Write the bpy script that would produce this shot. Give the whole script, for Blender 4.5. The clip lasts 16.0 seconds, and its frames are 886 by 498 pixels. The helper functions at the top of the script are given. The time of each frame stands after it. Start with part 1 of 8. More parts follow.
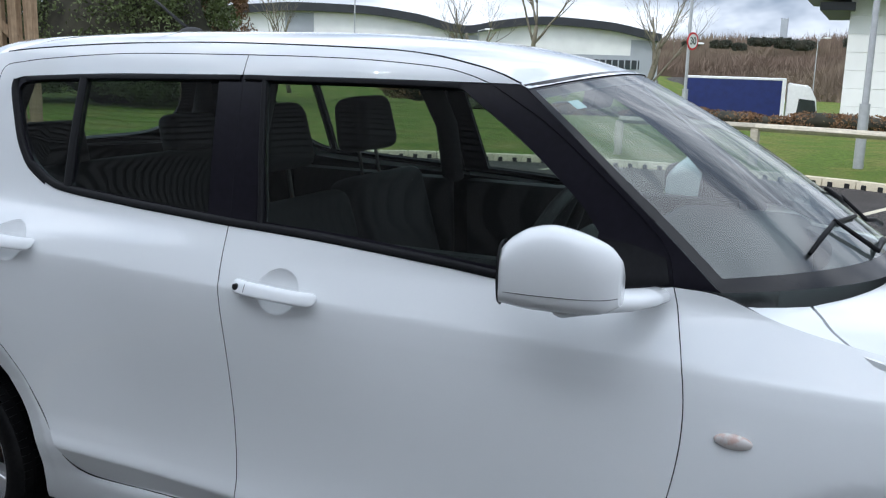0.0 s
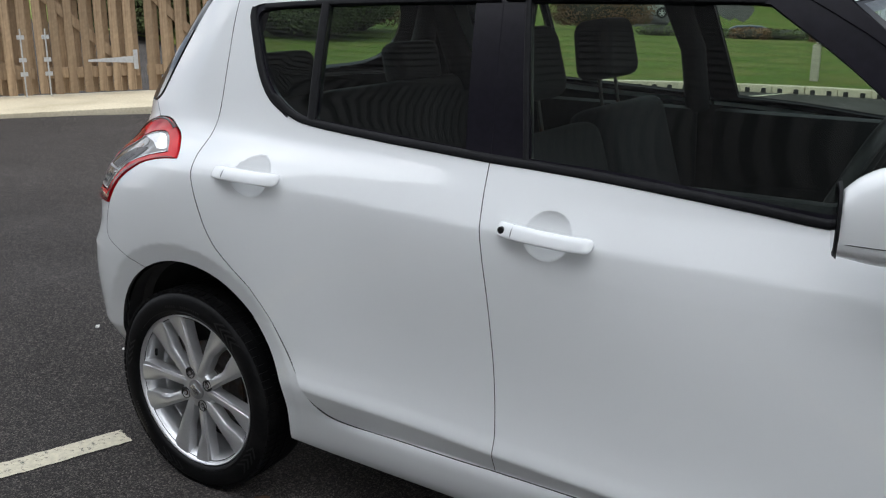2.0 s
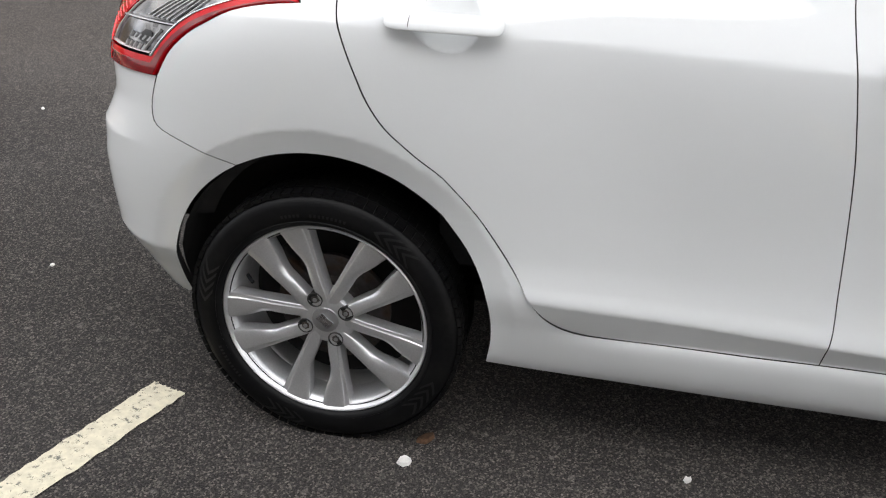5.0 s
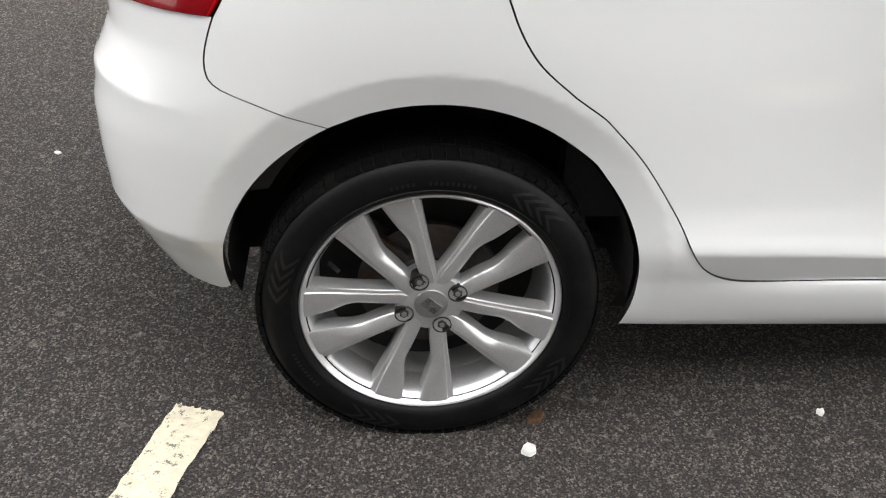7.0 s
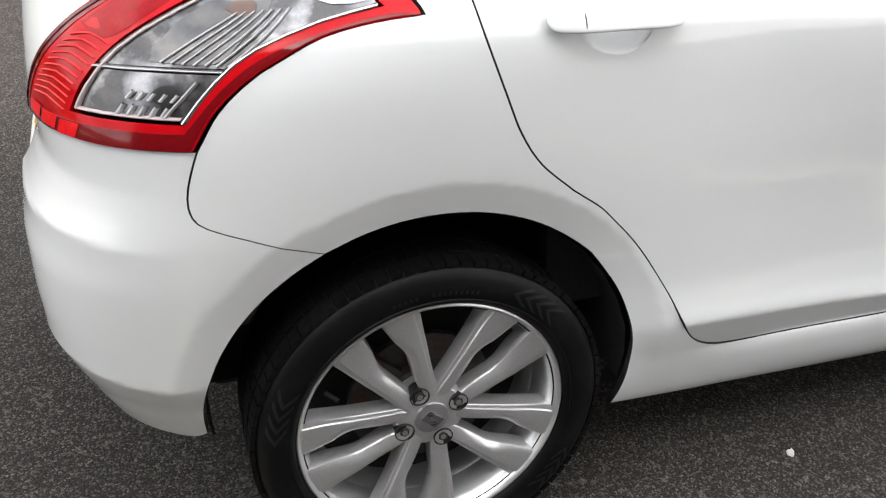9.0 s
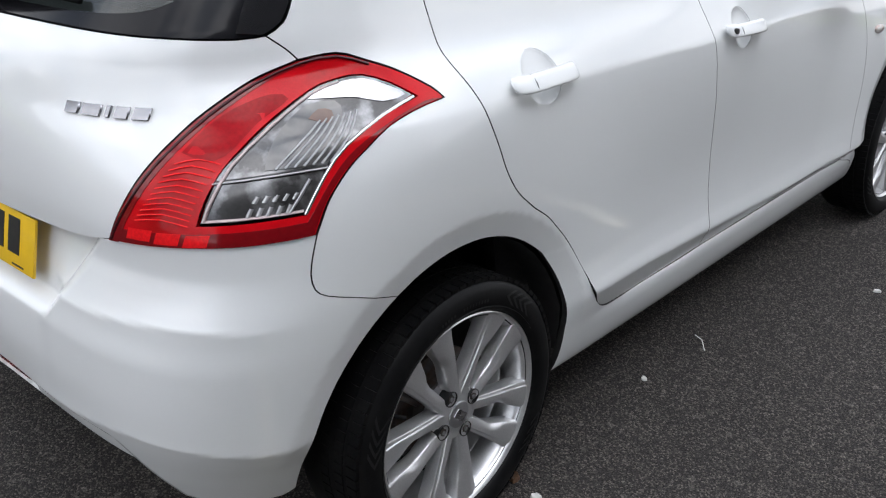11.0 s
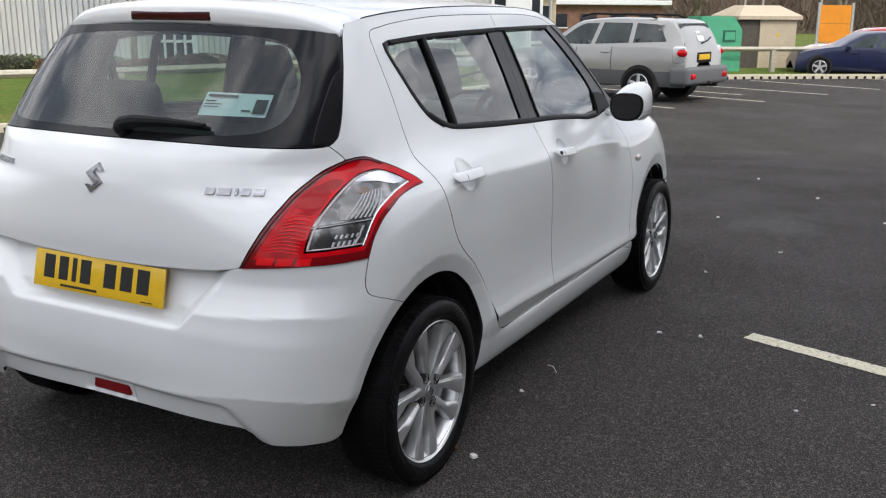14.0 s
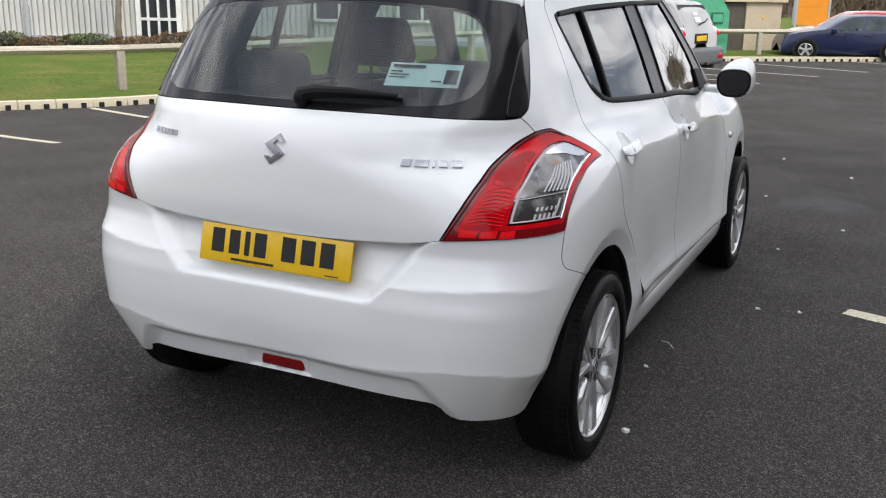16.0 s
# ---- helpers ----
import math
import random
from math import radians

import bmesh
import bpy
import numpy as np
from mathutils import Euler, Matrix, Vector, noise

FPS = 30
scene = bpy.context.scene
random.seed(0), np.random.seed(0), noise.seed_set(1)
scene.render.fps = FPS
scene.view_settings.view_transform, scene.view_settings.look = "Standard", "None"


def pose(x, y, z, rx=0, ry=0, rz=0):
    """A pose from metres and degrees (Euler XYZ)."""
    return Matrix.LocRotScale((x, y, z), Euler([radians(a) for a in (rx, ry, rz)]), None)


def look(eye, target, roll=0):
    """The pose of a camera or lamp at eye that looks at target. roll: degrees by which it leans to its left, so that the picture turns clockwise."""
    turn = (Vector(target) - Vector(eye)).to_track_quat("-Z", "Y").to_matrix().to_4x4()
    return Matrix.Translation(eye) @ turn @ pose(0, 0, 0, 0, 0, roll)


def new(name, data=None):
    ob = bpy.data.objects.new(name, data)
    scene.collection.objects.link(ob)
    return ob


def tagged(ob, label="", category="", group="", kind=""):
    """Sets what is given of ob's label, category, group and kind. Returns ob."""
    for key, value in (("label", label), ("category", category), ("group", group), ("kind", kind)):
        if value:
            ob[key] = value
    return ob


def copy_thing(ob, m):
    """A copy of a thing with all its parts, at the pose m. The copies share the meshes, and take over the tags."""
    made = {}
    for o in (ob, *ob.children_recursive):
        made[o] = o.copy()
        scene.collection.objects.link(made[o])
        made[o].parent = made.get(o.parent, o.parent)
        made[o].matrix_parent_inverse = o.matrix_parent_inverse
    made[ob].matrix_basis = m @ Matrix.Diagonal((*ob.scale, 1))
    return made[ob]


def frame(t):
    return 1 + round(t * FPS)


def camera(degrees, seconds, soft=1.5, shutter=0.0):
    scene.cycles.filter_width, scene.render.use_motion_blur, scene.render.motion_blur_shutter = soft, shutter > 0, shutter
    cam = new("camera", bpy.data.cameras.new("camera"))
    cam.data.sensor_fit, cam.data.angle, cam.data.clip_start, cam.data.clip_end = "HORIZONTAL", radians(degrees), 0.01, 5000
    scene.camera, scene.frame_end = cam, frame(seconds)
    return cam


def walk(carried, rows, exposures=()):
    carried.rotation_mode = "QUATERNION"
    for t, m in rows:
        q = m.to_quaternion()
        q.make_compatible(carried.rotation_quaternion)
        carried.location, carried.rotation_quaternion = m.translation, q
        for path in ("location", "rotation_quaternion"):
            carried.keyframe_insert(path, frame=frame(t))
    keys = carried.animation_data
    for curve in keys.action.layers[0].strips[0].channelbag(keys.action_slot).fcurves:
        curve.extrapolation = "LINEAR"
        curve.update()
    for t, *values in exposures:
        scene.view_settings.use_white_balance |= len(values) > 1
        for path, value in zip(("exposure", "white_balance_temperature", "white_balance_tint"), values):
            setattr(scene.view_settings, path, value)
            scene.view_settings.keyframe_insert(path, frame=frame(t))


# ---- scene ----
cam = camera(50.1, 16.0, soft=1.2)
PATH = [
    (0, (2.276, -2.545, 1.432), (1.483, -0.752, 1.038), 1.7),
    (0.5, (2.26, -2.566, 1.429), (1.356, -0.827, 1.031), 1.3),
    (1, (2.216, -2.591, 1.429), (1.194, -0.926, 1.0), 0.3),
    (1.5, (2.119, -2.552, 1.411), (1.043, -0.934, 0.936), -0.4),
    (2, (1.96, -2.47, 1.403), (0.889, -0.87, 0.863), 0.1),
    (2.5, (1.784, -2.453, 1.38), (0.796, -0.823, 0.773), 1.7),
    (3, (1.545, -2.516, 1.376), (0.712, -0.843, 0.663), 1.7),
    (3.5, (1.313, -2.533, 1.361), (0.58, -0.85, 0.568), 1.5),
    (4, (1.095, -2.442, 1.342), (0.449, -0.751, 0.493), 1.7),
    (4.5, (0.869, -2.42, 1.334), (0.342, -0.708, 0.444), 2.1),
    (5, (0.603, -2.413, 1.339), (0.224, -0.674, 0.427), 0.9),
    (5.2, (0.518, -2.385, 1.325), (0.172, -0.64, 0.413), 0.4),
    (7.3, (-0.156, -2.084, 1.258), (0.069, -0.435, 0.148), 3.9),
    (7.5, (-0.165, -2.083, 1.252), (0.082, -0.435, 0.146), 4.4),
    (8, (-0.197, -2.057, 1.268), (0.135, -0.418, 0.171), 5.4),
    (8.3, (-0.231, -2.034, 1.274), (0.16, -0.382, 0.218), 4.8),
    (8.5, (-0.264, -1.999, 1.279), (0.162, -0.34, 0.246), 3.7),
    (8.7, (-0.31, -1.96, 1.281), (0.169, -0.3, 0.274), 2.75),
    (10.8, (-1.121, -1.901, 1.377), (0.171, -0.614, 0.556), 0.0),
    (11, (-1.205, -1.866, 1.385), (0.138, -0.633, 0.564), -0.6),
    (11.5, (-1.419, -1.882, 1.413), (0.037, -0.756, 0.631), -0.2),
    (12, (-1.584, -1.992, 1.423), (-0.077, -0.889, 0.706), 0.5),
    (12.5, (-1.758, -2.109, 1.449), (-0.198, -1.008, 0.853), 0.2),
    (13, (-1.968, -2.133, 1.443), (-0.333, -1.108, 0.919), -0.1),
    (13.5, (-2.206, -2.119, 1.457), (-0.516, -1.179, 0.947), -0.1),
    (14, (-2.412, -2.124, 1.441), (-0.7, -1.214, 0.952), 0.4),
    (14.5, (-2.554, -2.065, 1.445), (-0.829, -1.159, 0.996), 1.2),
    (15, (-2.642, -1.906, 1.438), (-0.909, -1.028, 0.962), 0.4),
    (15.5, (-2.706, -1.719, 1.434), (-0.967, -0.869, 0.931), 0.1),
    (16, (-2.677, -1.57, 1.404), (-0.941, -0.726, 0.879), 0.9),
]
EXPOSURES = ((0.0, 0.42, 5850, 10), (1.5, 0.54, 6200, 10), (3.0, 0.78, 6600, 12), (4.0, 0.96, 6700, 12), (5.0, 1.13, 6800, 12), (8.0, 1.66, 7000, 12), (8.7, 1.46, 6950, 12), (11.0, 0.80, 6400, 12), (12.5, 0.90, 6500, 12), (13.5, 0.60, 6450, 13), (15.0, 0.48, 6450, 13), (16.0, 0.60, 6500, 13))
walk(cam, [(t, look(eye, target, roll)) for t, eye, target, roll in PATH], EXPOSURES)
# ---- daylight: a bright sky with broken cloud, a veiled sun ----
SUN_ELEV, SUN_AZ = 42.0, -118.0       # height above the horizon; heading, degrees from +x towards +y
world = bpy.data.worlds.new("sky")
scene.world = world
world.use_nodes = True
wn, wl = world.node_tree.nodes, world.node_tree.links
wn.clear()
w_out = wn.new("ShaderNodeOutputWorld")
w_bg = wn.new("ShaderNodeBackground")
w_sky = wn.new("ShaderNodeTexSky")
w_sky.sky_type = "NISHITA"
w_sky.sun_disc = False
w_sky.sun_elevation = radians(SUN_ELEV)
w_sky.sun_rotation = radians(90.0 - SUN_AZ)
w_sky.air_density, w_sky.dust_density, w_sky.ozone_density = 1.0, 2.0, 1.0
w_co = wn.new("ShaderNodeTexCoord")
w_map = wn.new("ShaderNodeMapping")
w_map.inputs["Scale"].default_value = (1.0, 1.0, 2.6)
w_noise = wn.new("ShaderNodeTexNoise")
w_noise.inputs["Scale"].default_value = 3.4
w_noise.inputs["Detail"].default_value = 5.0
w_noise.inputs["Roughness"].default_value = 0.55
w_noise.inputs["Distortion"].default_value = 0.6
w_ramp = wn.new("ShaderNodeValToRGB")
w_ramp.color_ramp.elements[0].position, w_ramp.color_ramp.elements[0].color = 0.40, (2.7, 3.15, 3.8, 1)
w_ramp.color_ramp.elements[1].position, w_ramp.color_ramp.elements[1].color = 0.60, (10.6, 10.7, 10.8, 1)
w_cover = wn.new("ShaderNodeMapRange")
w_cover.inputs["From Min"].default_value, w_cover.inputs["From Max"].default_value = 0.28, 0.40
w_cover.inputs["To Min"].default_value, w_cover.inputs["To Max"].default_value = 0.55, 0.97
w_mix = wn.new("ShaderNodeMix")
w_mix.data_type = "RGBA"
wl.new(w_co.outputs["Generated"], w_map.inputs["Vector"])
wl.new(w_map.outputs["Vector"], w_noise.inputs["Vector"])
wl.new(w_noise.outputs["Fac"], w_ramp.inputs["Fac"])
wl.new(w_noise.outputs["Fac"], w_cover.inputs["Value"])
wl.new(w_cover.outputs["Result"], w_mix.inputs["Factor"])
wl.new(w_sky.outputs["Color"], w_mix.inputs["A"])
# cloud is brighter overhead than near the horizon, and brightest round the veiled sun
w_split = wn.new("ShaderNodeSeparateXYZ")
w_high = wn.new("ShaderNodeMapRange")
w_high.inputs["From Min"].default_value, w_high.inputs["From Max"].default_value = 0.0, 1.0
w_high.inputs["To Min"].default_value, w_high.inputs["To Max"].default_value = 0.88, 1.38
w_dot = wn.new("ShaderNodeVectorMath")
w_dot.operation = "DOT_PRODUCT"
w_dot.inputs[1].default_value = (math.cos(radians(SUN_AZ)) * math.cos(radians(SUN_ELEV)), math.sin(radians(SUN_AZ)) * math.cos(radians(SUN_ELEV)), math.sin(radians(SUN_ELEV)))
w_near = wn.new("ShaderNodeMapRange")
w_near.interpolation_type = "SMOOTHSTEP"
w_near.inputs["From Min"].default_value, w_near.inputs["From Max"].default_value = 0.55, 1.0
w_near.inputs["To Min"].default_value, w_near.inputs["To Max"].default_value = 1.0, 1.7
w_mul = wn.new("ShaderNodeMath")
w_mul.operation = "MULTIPLY"
w_lit = wn.new("ShaderNodeVectorMath")
w_lit.operation = "SCALE"
wl.new(w_co.outputs["Generated"], w_split.inputs["Vector"])
wl.new(w_split.outputs["Z"], w_high.inputs["Value"])
wl.new(w_co.outputs["Generated"], w_dot.inputs[0])
wl.new(w_dot.outputs["Value"], w_near.inputs["Value"])
wl.new(w_high.outputs["Result"], w_mul.inputs[0])
wl.new(w_near.outputs["Result"], w_mul.inputs[1])
wl.new(w_ramp.outputs["Color"], w_lit.inputs[0])
wl.new(w_mul.outputs[0], w_lit.inputs["Scale"])
wl.new(w_lit.outputs["Vector"], w_mix.inputs["B"])
wl.new(w_mix.outputs["Result"], w_bg.inputs["Color"])
w_bg.inputs["Strength"].default_value = 0.115
wl.new(w_bg.outputs["Background"], w_out.inputs["Surface"])

sun = new("sun", bpy.data.lights.new("sun", "SUN"))
sun.data.energy, sun.data.angle, sun.data.color = 1.1, radians(4), (1.0, 0.93, 0.82)
sun_from = Vector((math.cos(radians(SUN_AZ)) * math.cos(radians(SUN_ELEV)), math.sin(radians(SUN_AZ)) * math.cos(radians(SUN_ELEV)), math.sin(radians(SUN_ELEV))))
sun.matrix_world = look(sun_from * 60, (0, 0, 0))


# ---- mesh helpers ----
def mesh(name, verts, faces, mat, smooth_all=True):
    me = bpy.data.meshes.new(name)
    me.from_pydata([tuple(v) for v in verts], [], [tuple(f) for f in faces])
    for m in (mat if isinstance(mat, (list, tuple)) else [mat]):
        me.materials.append(m)
    if smooth_all:
        me.polygons.foreach_set("use_smooth", [True] * len(me.polygons))
    me.update()
    return me


def part(name, bm, material, parent, label=""):
    """Links a bmesh, or a mesh, as one object under a thing or a part."""
    if isinstance(bm, bmesh.types.BMesh):
        me = bpy.data.meshes.new(name)
        bm.to_mesh(me)
        bm.free()
        me.materials.append(material)
    else:
        me = bm
    ob = new(name, me)
    ob.parent = parent
    if label:
        ob["label"] = label
    return ob


def thing(name, label, category, at=(0, 0, 0), turn=0.0, group="", kind=""):
    ob = new(name)
    ob.matrix_basis = pose(*at, 0, 0, turn)
    ob.empty_display_size = 0.2
    return tagged(ob, label, category, group, kind)


def shade(bm, angle=35):
    for f in bm.faces:
        f.smooth = True
    for e in bm.edges:
        if len(e.link_faces) == 2 and e.calc_face_angle(0) > radians(angle):
            e.smooth = False


def box(bm, size, at=(0, 0, 0), rot=None, bevel=0.0, seg=2):
    m = Matrix.LocRotScale(at, rot or Euler((0, 0, 0)), size)
    made = bmesh.ops.create_cube(bm, size=1.0, matrix=m)["verts"]
    if bevel:
        edges = list({e for v in made for e in v.link_edges})
        bmesh.ops.bevel(bm, geom=edges, offset=bevel, segments=seg, affect="EDGES", profile=0.6)


def rod(bm, a, b, r1, r2=None, seg=12):
    a, b = Vector(a), Vector(b)
    d = b - a
    m = Matrix.Translation((a + b) / 2) @ d.to_track_quat("Z", "Y").to_matrix().to_4x4()
    bmesh.ops.create_cone(bm, cap_ends=True, segments=seg, radius1=r1, radius2=r1 if r2 is None else r2, depth=d.length, matrix=m)


def lathe(bm, prof, seg=64, axis="y"):
    """Turns a profile of (radius, along) rows about an axis."""
    rings = []
    for r, h in prof:
        ring = []
        for k in range(seg):
            a = 2 * math.pi * k / seg
            c, s = r * math.cos(a), r * math.sin(a)
            ring.append(bm.verts.new((c, h, s) if axis == "y" else (c, s, h)))
        rings.append(ring)
    for i in range(len(rings) - 1):
        for k in range(seg):
            bm.faces.new((rings[i][k], rings[i][(k + 1) % seg], rings[i + 1][(k + 1) % seg], rings[i + 1][k]))
    return rings


def sweep(bm, path, rad, seg=8):
    """A round bar along a path; rad may be one radius or one for each point."""
    pts = [Vector(p) for p in path]
    rings = []
    for i, p in enumerate(pts):
        d = (pts[min(i + 1, len(pts) - 1)] - pts[max(i - 1, 0)]).normalized()
        q = d.to_track_quat("Z", "Y")
        r = rad[i] if isinstance(rad, (list, tuple)) else rad
        rings.append([bm.verts.new(p + q @ Vector((r * math.cos(2 * math.pi * k / seg), r * math.sin(2 * math.pi * k / seg), 0))) for k in range(seg)])
    for i in range(len(rings) - 1):
        for k in range(seg):
            bm.faces.new((rings[i][k], rings[i][(k + 1) % seg], rings[i + 1][(k + 1) % seg], rings[i + 1][k]))
    bm.faces.new(rings[0][::-1])
    bm.faces.new(rings[-1])


def extrude_outline(bm, pts, depth, plane="xz", at=0.0):
    """A flat outline given as 2D rows, made solid; plane names its two axes, at and depth run along the third."""
    def place(p, d):
        return {"xz": (p[0], d, p[1]), "xy": (p[0], p[1], d), "yz": (d, p[0], p[1])}[plane]
    lo = [bm.verts.new(place(p, at)) for p in pts]
    hi = [bm.verts.new(place(p, at + depth)) for p in pts]
    n = len(pts)
    bm.faces.new(lo)
    bm.faces.new(hi[::-1])
    for i in range(n):
        bm.faces.new((lo[i], hi[i], hi[(i + 1) % n], lo[(i + 1) % n]))
    bmesh.ops.recalc_face_normals(bm, faces=bm.faces[:])


def curve_points(ctrl, step=0.012):
    """A smooth line through control rows (Catmull-Rom), evenly stepped."""
    if len(ctrl) == 2:
        (a, b), (c, d) = ctrl
        n = max(1, int(math.hypot(c - a, d - b) / step))
        return [(a + (c - a) * i / n, b + (d - b) * i / n) for i in range(n + 1)]
    p = [(2 * ctrl[0][0] - ctrl[1][0], 2 * ctrl[0][1] - ctrl[1][1])] + list(ctrl) + [(2 * ctrl[-1][0] - ctrl[-2][0], 2 * ctrl[-1][1] - ctrl[-2][1])]
    out = []
    for i in range(1, len(p) - 2):
        n = max(2, int(math.hypot(p[i + 1][0] - p[i][0], p[i + 1][1] - p[i][1]) / step))
        for k in range(n):
            t = k / n
            out.append(tuple(0.5 * (2 * p[i][j] + (p[i + 1][j] - p[i - 1][j]) * t + (2 * p[i - 1][j] - 5 * p[i][j] + 4 * p[i + 1][j] - p[i + 2][j]) * t * t + (3 * p[i][j] - p[i - 1][j] - 3 * p[i + 1][j] + p[i + 2][j]) * t ** 3) for j in (0, 1)))
    out.append(tuple(ctrl[-1]))
    return out


def loop_of(*curves):
    """One closed outline out of smooth lines laid end to end."""
    out = []
    for c in curves:
        for q in curve_points(c):
            if not out or math.hypot(q[0] - out[-1][0], q[1] - out[-1][1]) > 1e-4:
                out.append(q)
    if math.hypot(out[0][0] - out[-1][0], out[0][1] - out[-1][1]) < 1e-4:
        out.pop()
    return out


def area(loop):
    return 0.5 * sum(loop[i - 1][0] * loop[i][1] - loop[i][0] * loop[i - 1][1] for i in range(len(loop)))


def inset(loop, d):
    """Moves an outline inwards by d, corner by corner."""
    if area(loop) < 0:
        loop = loop[::-1]
    out, n = [], len(loop)
    for i in range(n):
        a, b, c = Vector(loop[i - 1]), Vector(loop[i]), Vector(loop[(i + 1) % n])
        e, f = (b - a).normalized(), (c - b).normalized()
        n1, n2 = Vector((-e.y, e.x)), Vector((-f.y, f.x))
        m = n1 + n2
        m = m / max(0.5, m.length_squared / 2)
        out.append(tuple(b + m * d))
    return out


def inside(p, loop):
    hit, x, y = False, p[0], p[1]
    j = len(loop) - 1
    for i in range(len(loop)):
        (xi, yi), (xj, yj) = loop[i], loop[j]
        if (yi > y) != (yj > y) and x < (xj - xi) * (y - yi) / (yj - yi) + xi:
            hit = not hit
        j = i
    return hit


def fill(loop, holes=(), step=(0.02, 0.014), lines=()):
    """Triangles inside an outline, less its holes, with edges along given lines: points and faces in the plane. Returns points, faces, the outlines' indices."""
    rings = [loop] + [h for h in holes]
    pts, edges, ids = [], [], []
    for r in rings:
        s = len(pts)
        pts += [Vector(p) for p in r]
        ids.append(list(range(s, s + len(r))))
        edges += [(s + i, s + (i + 1) % len(r)) for i in range(len(r))]
    border = np.array([tuple(p) for p in pts])
    for row in lines:
        last = None
        for q in row:
            if inside(q, loop) and np.min((border[:, 0] - q[0]) ** 2 + (border[:, 1] - q[1]) ** 2) > 0.004 ** 2:
                pts.append(Vector(q))
                if last is not None:
                    edges.append((last, len(pts) - 1))
                last = len(pts) - 1
            else:
                last = None
    border = np.array([tuple(p) for p in pts])
    x0, x1 = min(p[0] for p in loop), max(p[0] for p in loop)
    y0, y1 = min(p[1] for p in loop), max(p[1] for p in loop)
    nx, ny = int((x1 - x0) / step[0]), int((y1 - y0) / step[1])
    for i in range(1, nx + 1):
        for j in range(1, ny + 1):
            q = (x0 + i * step[0] + (0.5 * step[0] if j % 2 else 0.0), y0 + j * step[1])
            if inside(q, loop) and not any(inside(q, h) for h in holes):
                if np.min((border[:, 0] - q[0]) ** 2 + (border[:, 1] - q[1]) ** 2) > (0.55 * step[1]) ** 2:
                    pts.append(Vector(q))
    from mathutils import geometry
    vs, _, fs, orig, _, _ = geometry.delaunay_2d_cdt(pts, edges, [], 0, 1e-6)
    faces = []
    for f in fs:
        c = (sum(vs[k][0] for k in f) / 3, sum(vs[k][1] for k in f) / 3)
        if inside(c, loop) and not any(inside(c, h) for h in holes):
            faces.append(tuple(f))
    back = {}
    for k, o in enumerate(orig):
        for q in o:
            back.setdefault(q, k)
    return [tuple(v) for v in vs], faces, [[back[k] for k in r] for r in ids]


# ---- materials ----
def material(name, colour, rough=0.5, metal=0.0, coat=0.0, spec=0.5, grain=None, bump=None, blend=None, trans=0.0, ior=1.45, jitter=0.0, emit=0.0):
    """A principled surface. grain: (scale, amount) fine tone; blend: (scale, colour, low, high) larger patches of a second colour;
    bump: (scale, strength, metres); jitter: tone from piece to piece."""
    m = bpy.data.materials.new(name)
    m.use_nodes = True
    nt = m.node_tree
    n, l = nt.nodes, nt.links
    b = n["Principled BSDF"]
    b.inputs["Roughness"].default_value, b.inputs["Metallic"].default_value = rough, metal
    b.inputs["Coat Weight"].default_value, b.inputs["Coat Roughness"].default_value = coat, 0.025
    b.inputs["Coat IOR"].default_value = 1.6
    b.inputs["Specular IOR Level"].default_value, b.inputs["IOR"].default_value = spec, ior
    b.inputs["Transmission Weight"].default_value = trans
    b.inputs["Base Color"].default_value = (*colour, 1)
    if emit:
        b.inputs["Emission Color"].default_value = (*colour, 1)
        b.inputs["Emission Strength"].default_value = emit
    co = n.new("ShaderNodeTexCoord")
    socket = None

    def mixed(kind, fac, a, c):
        x = n.new("ShaderNodeMix")
        x.data_type, x.blend_type = "RGBA", kind
        for key, v in (("Factor", fac), ("A", a), ("B", c)):
            if isinstance(v, bpy.types.NodeSocket):
                l.new(v, x.inputs[key])
            else:
                x.inputs[key].default_value = v
        return x.outputs["Result"]

    def noisy(scale, detail=4.0):
        t = n.new("ShaderNodeTexNoise")
        t.inputs["Scale"].default_value, t.inputs["Detail"].default_value = scale, detail
        l.new(co.outputs["Object"], t.inputs["Vector"])
        return t.outputs["Fac"]

    def ranged(v, a, c, lo=0.0, hi=1.0):
        r = n.new("ShaderNodeMapRange")
        r.inputs["From Min"].default_value, r.inputs["From Max"].default_value = a, c
        r.inputs["To Min"].default_value, r.inputs["To Max"].default_value = lo, hi
        l.new(v, r.inputs["Value"])
        return r.outputs["Result"]

    base = (*colour, 1)
    if blend:
        base = mixed("MIX", ranged(noisy(blend[0], 6.0), blend[2], blend[3]), base, (*blend[1], 1))
    if grain:
        base = mixed("MULTIPLY", 1.0, base, mixed("MIX", ranged(noisy(grain[0], 3.0), 0.3, 0.7), (1 - grain[1],) * 3 + (1,), (1 + grain[1],) * 3 + (1,)))
    if jitter:
        info = n.new("ShaderNodeObjectInfo")
        base = mixed("MULTIPLY", 1.0, base, mixed("MIX", info.outputs["Random"], (1 - jitter,) * 3 + (1,), (1 + jitter,) * 3 + (1,)))
    if isinstance(base, bpy.types.NodeSocket):
        l.new(base, b.inputs["Base Color"])
    if bump:
        bp = n.new("ShaderNodeBump")
        bp.inputs["Strength"].default_value, bp.inputs["Distance"].default_value = bump[1], bump[2]
        l.new(noisy(bump[0], 5.0), bp.inputs["Height"])
        l.new(bp.outputs["Normal"], b.inputs["Normal"])
    return m


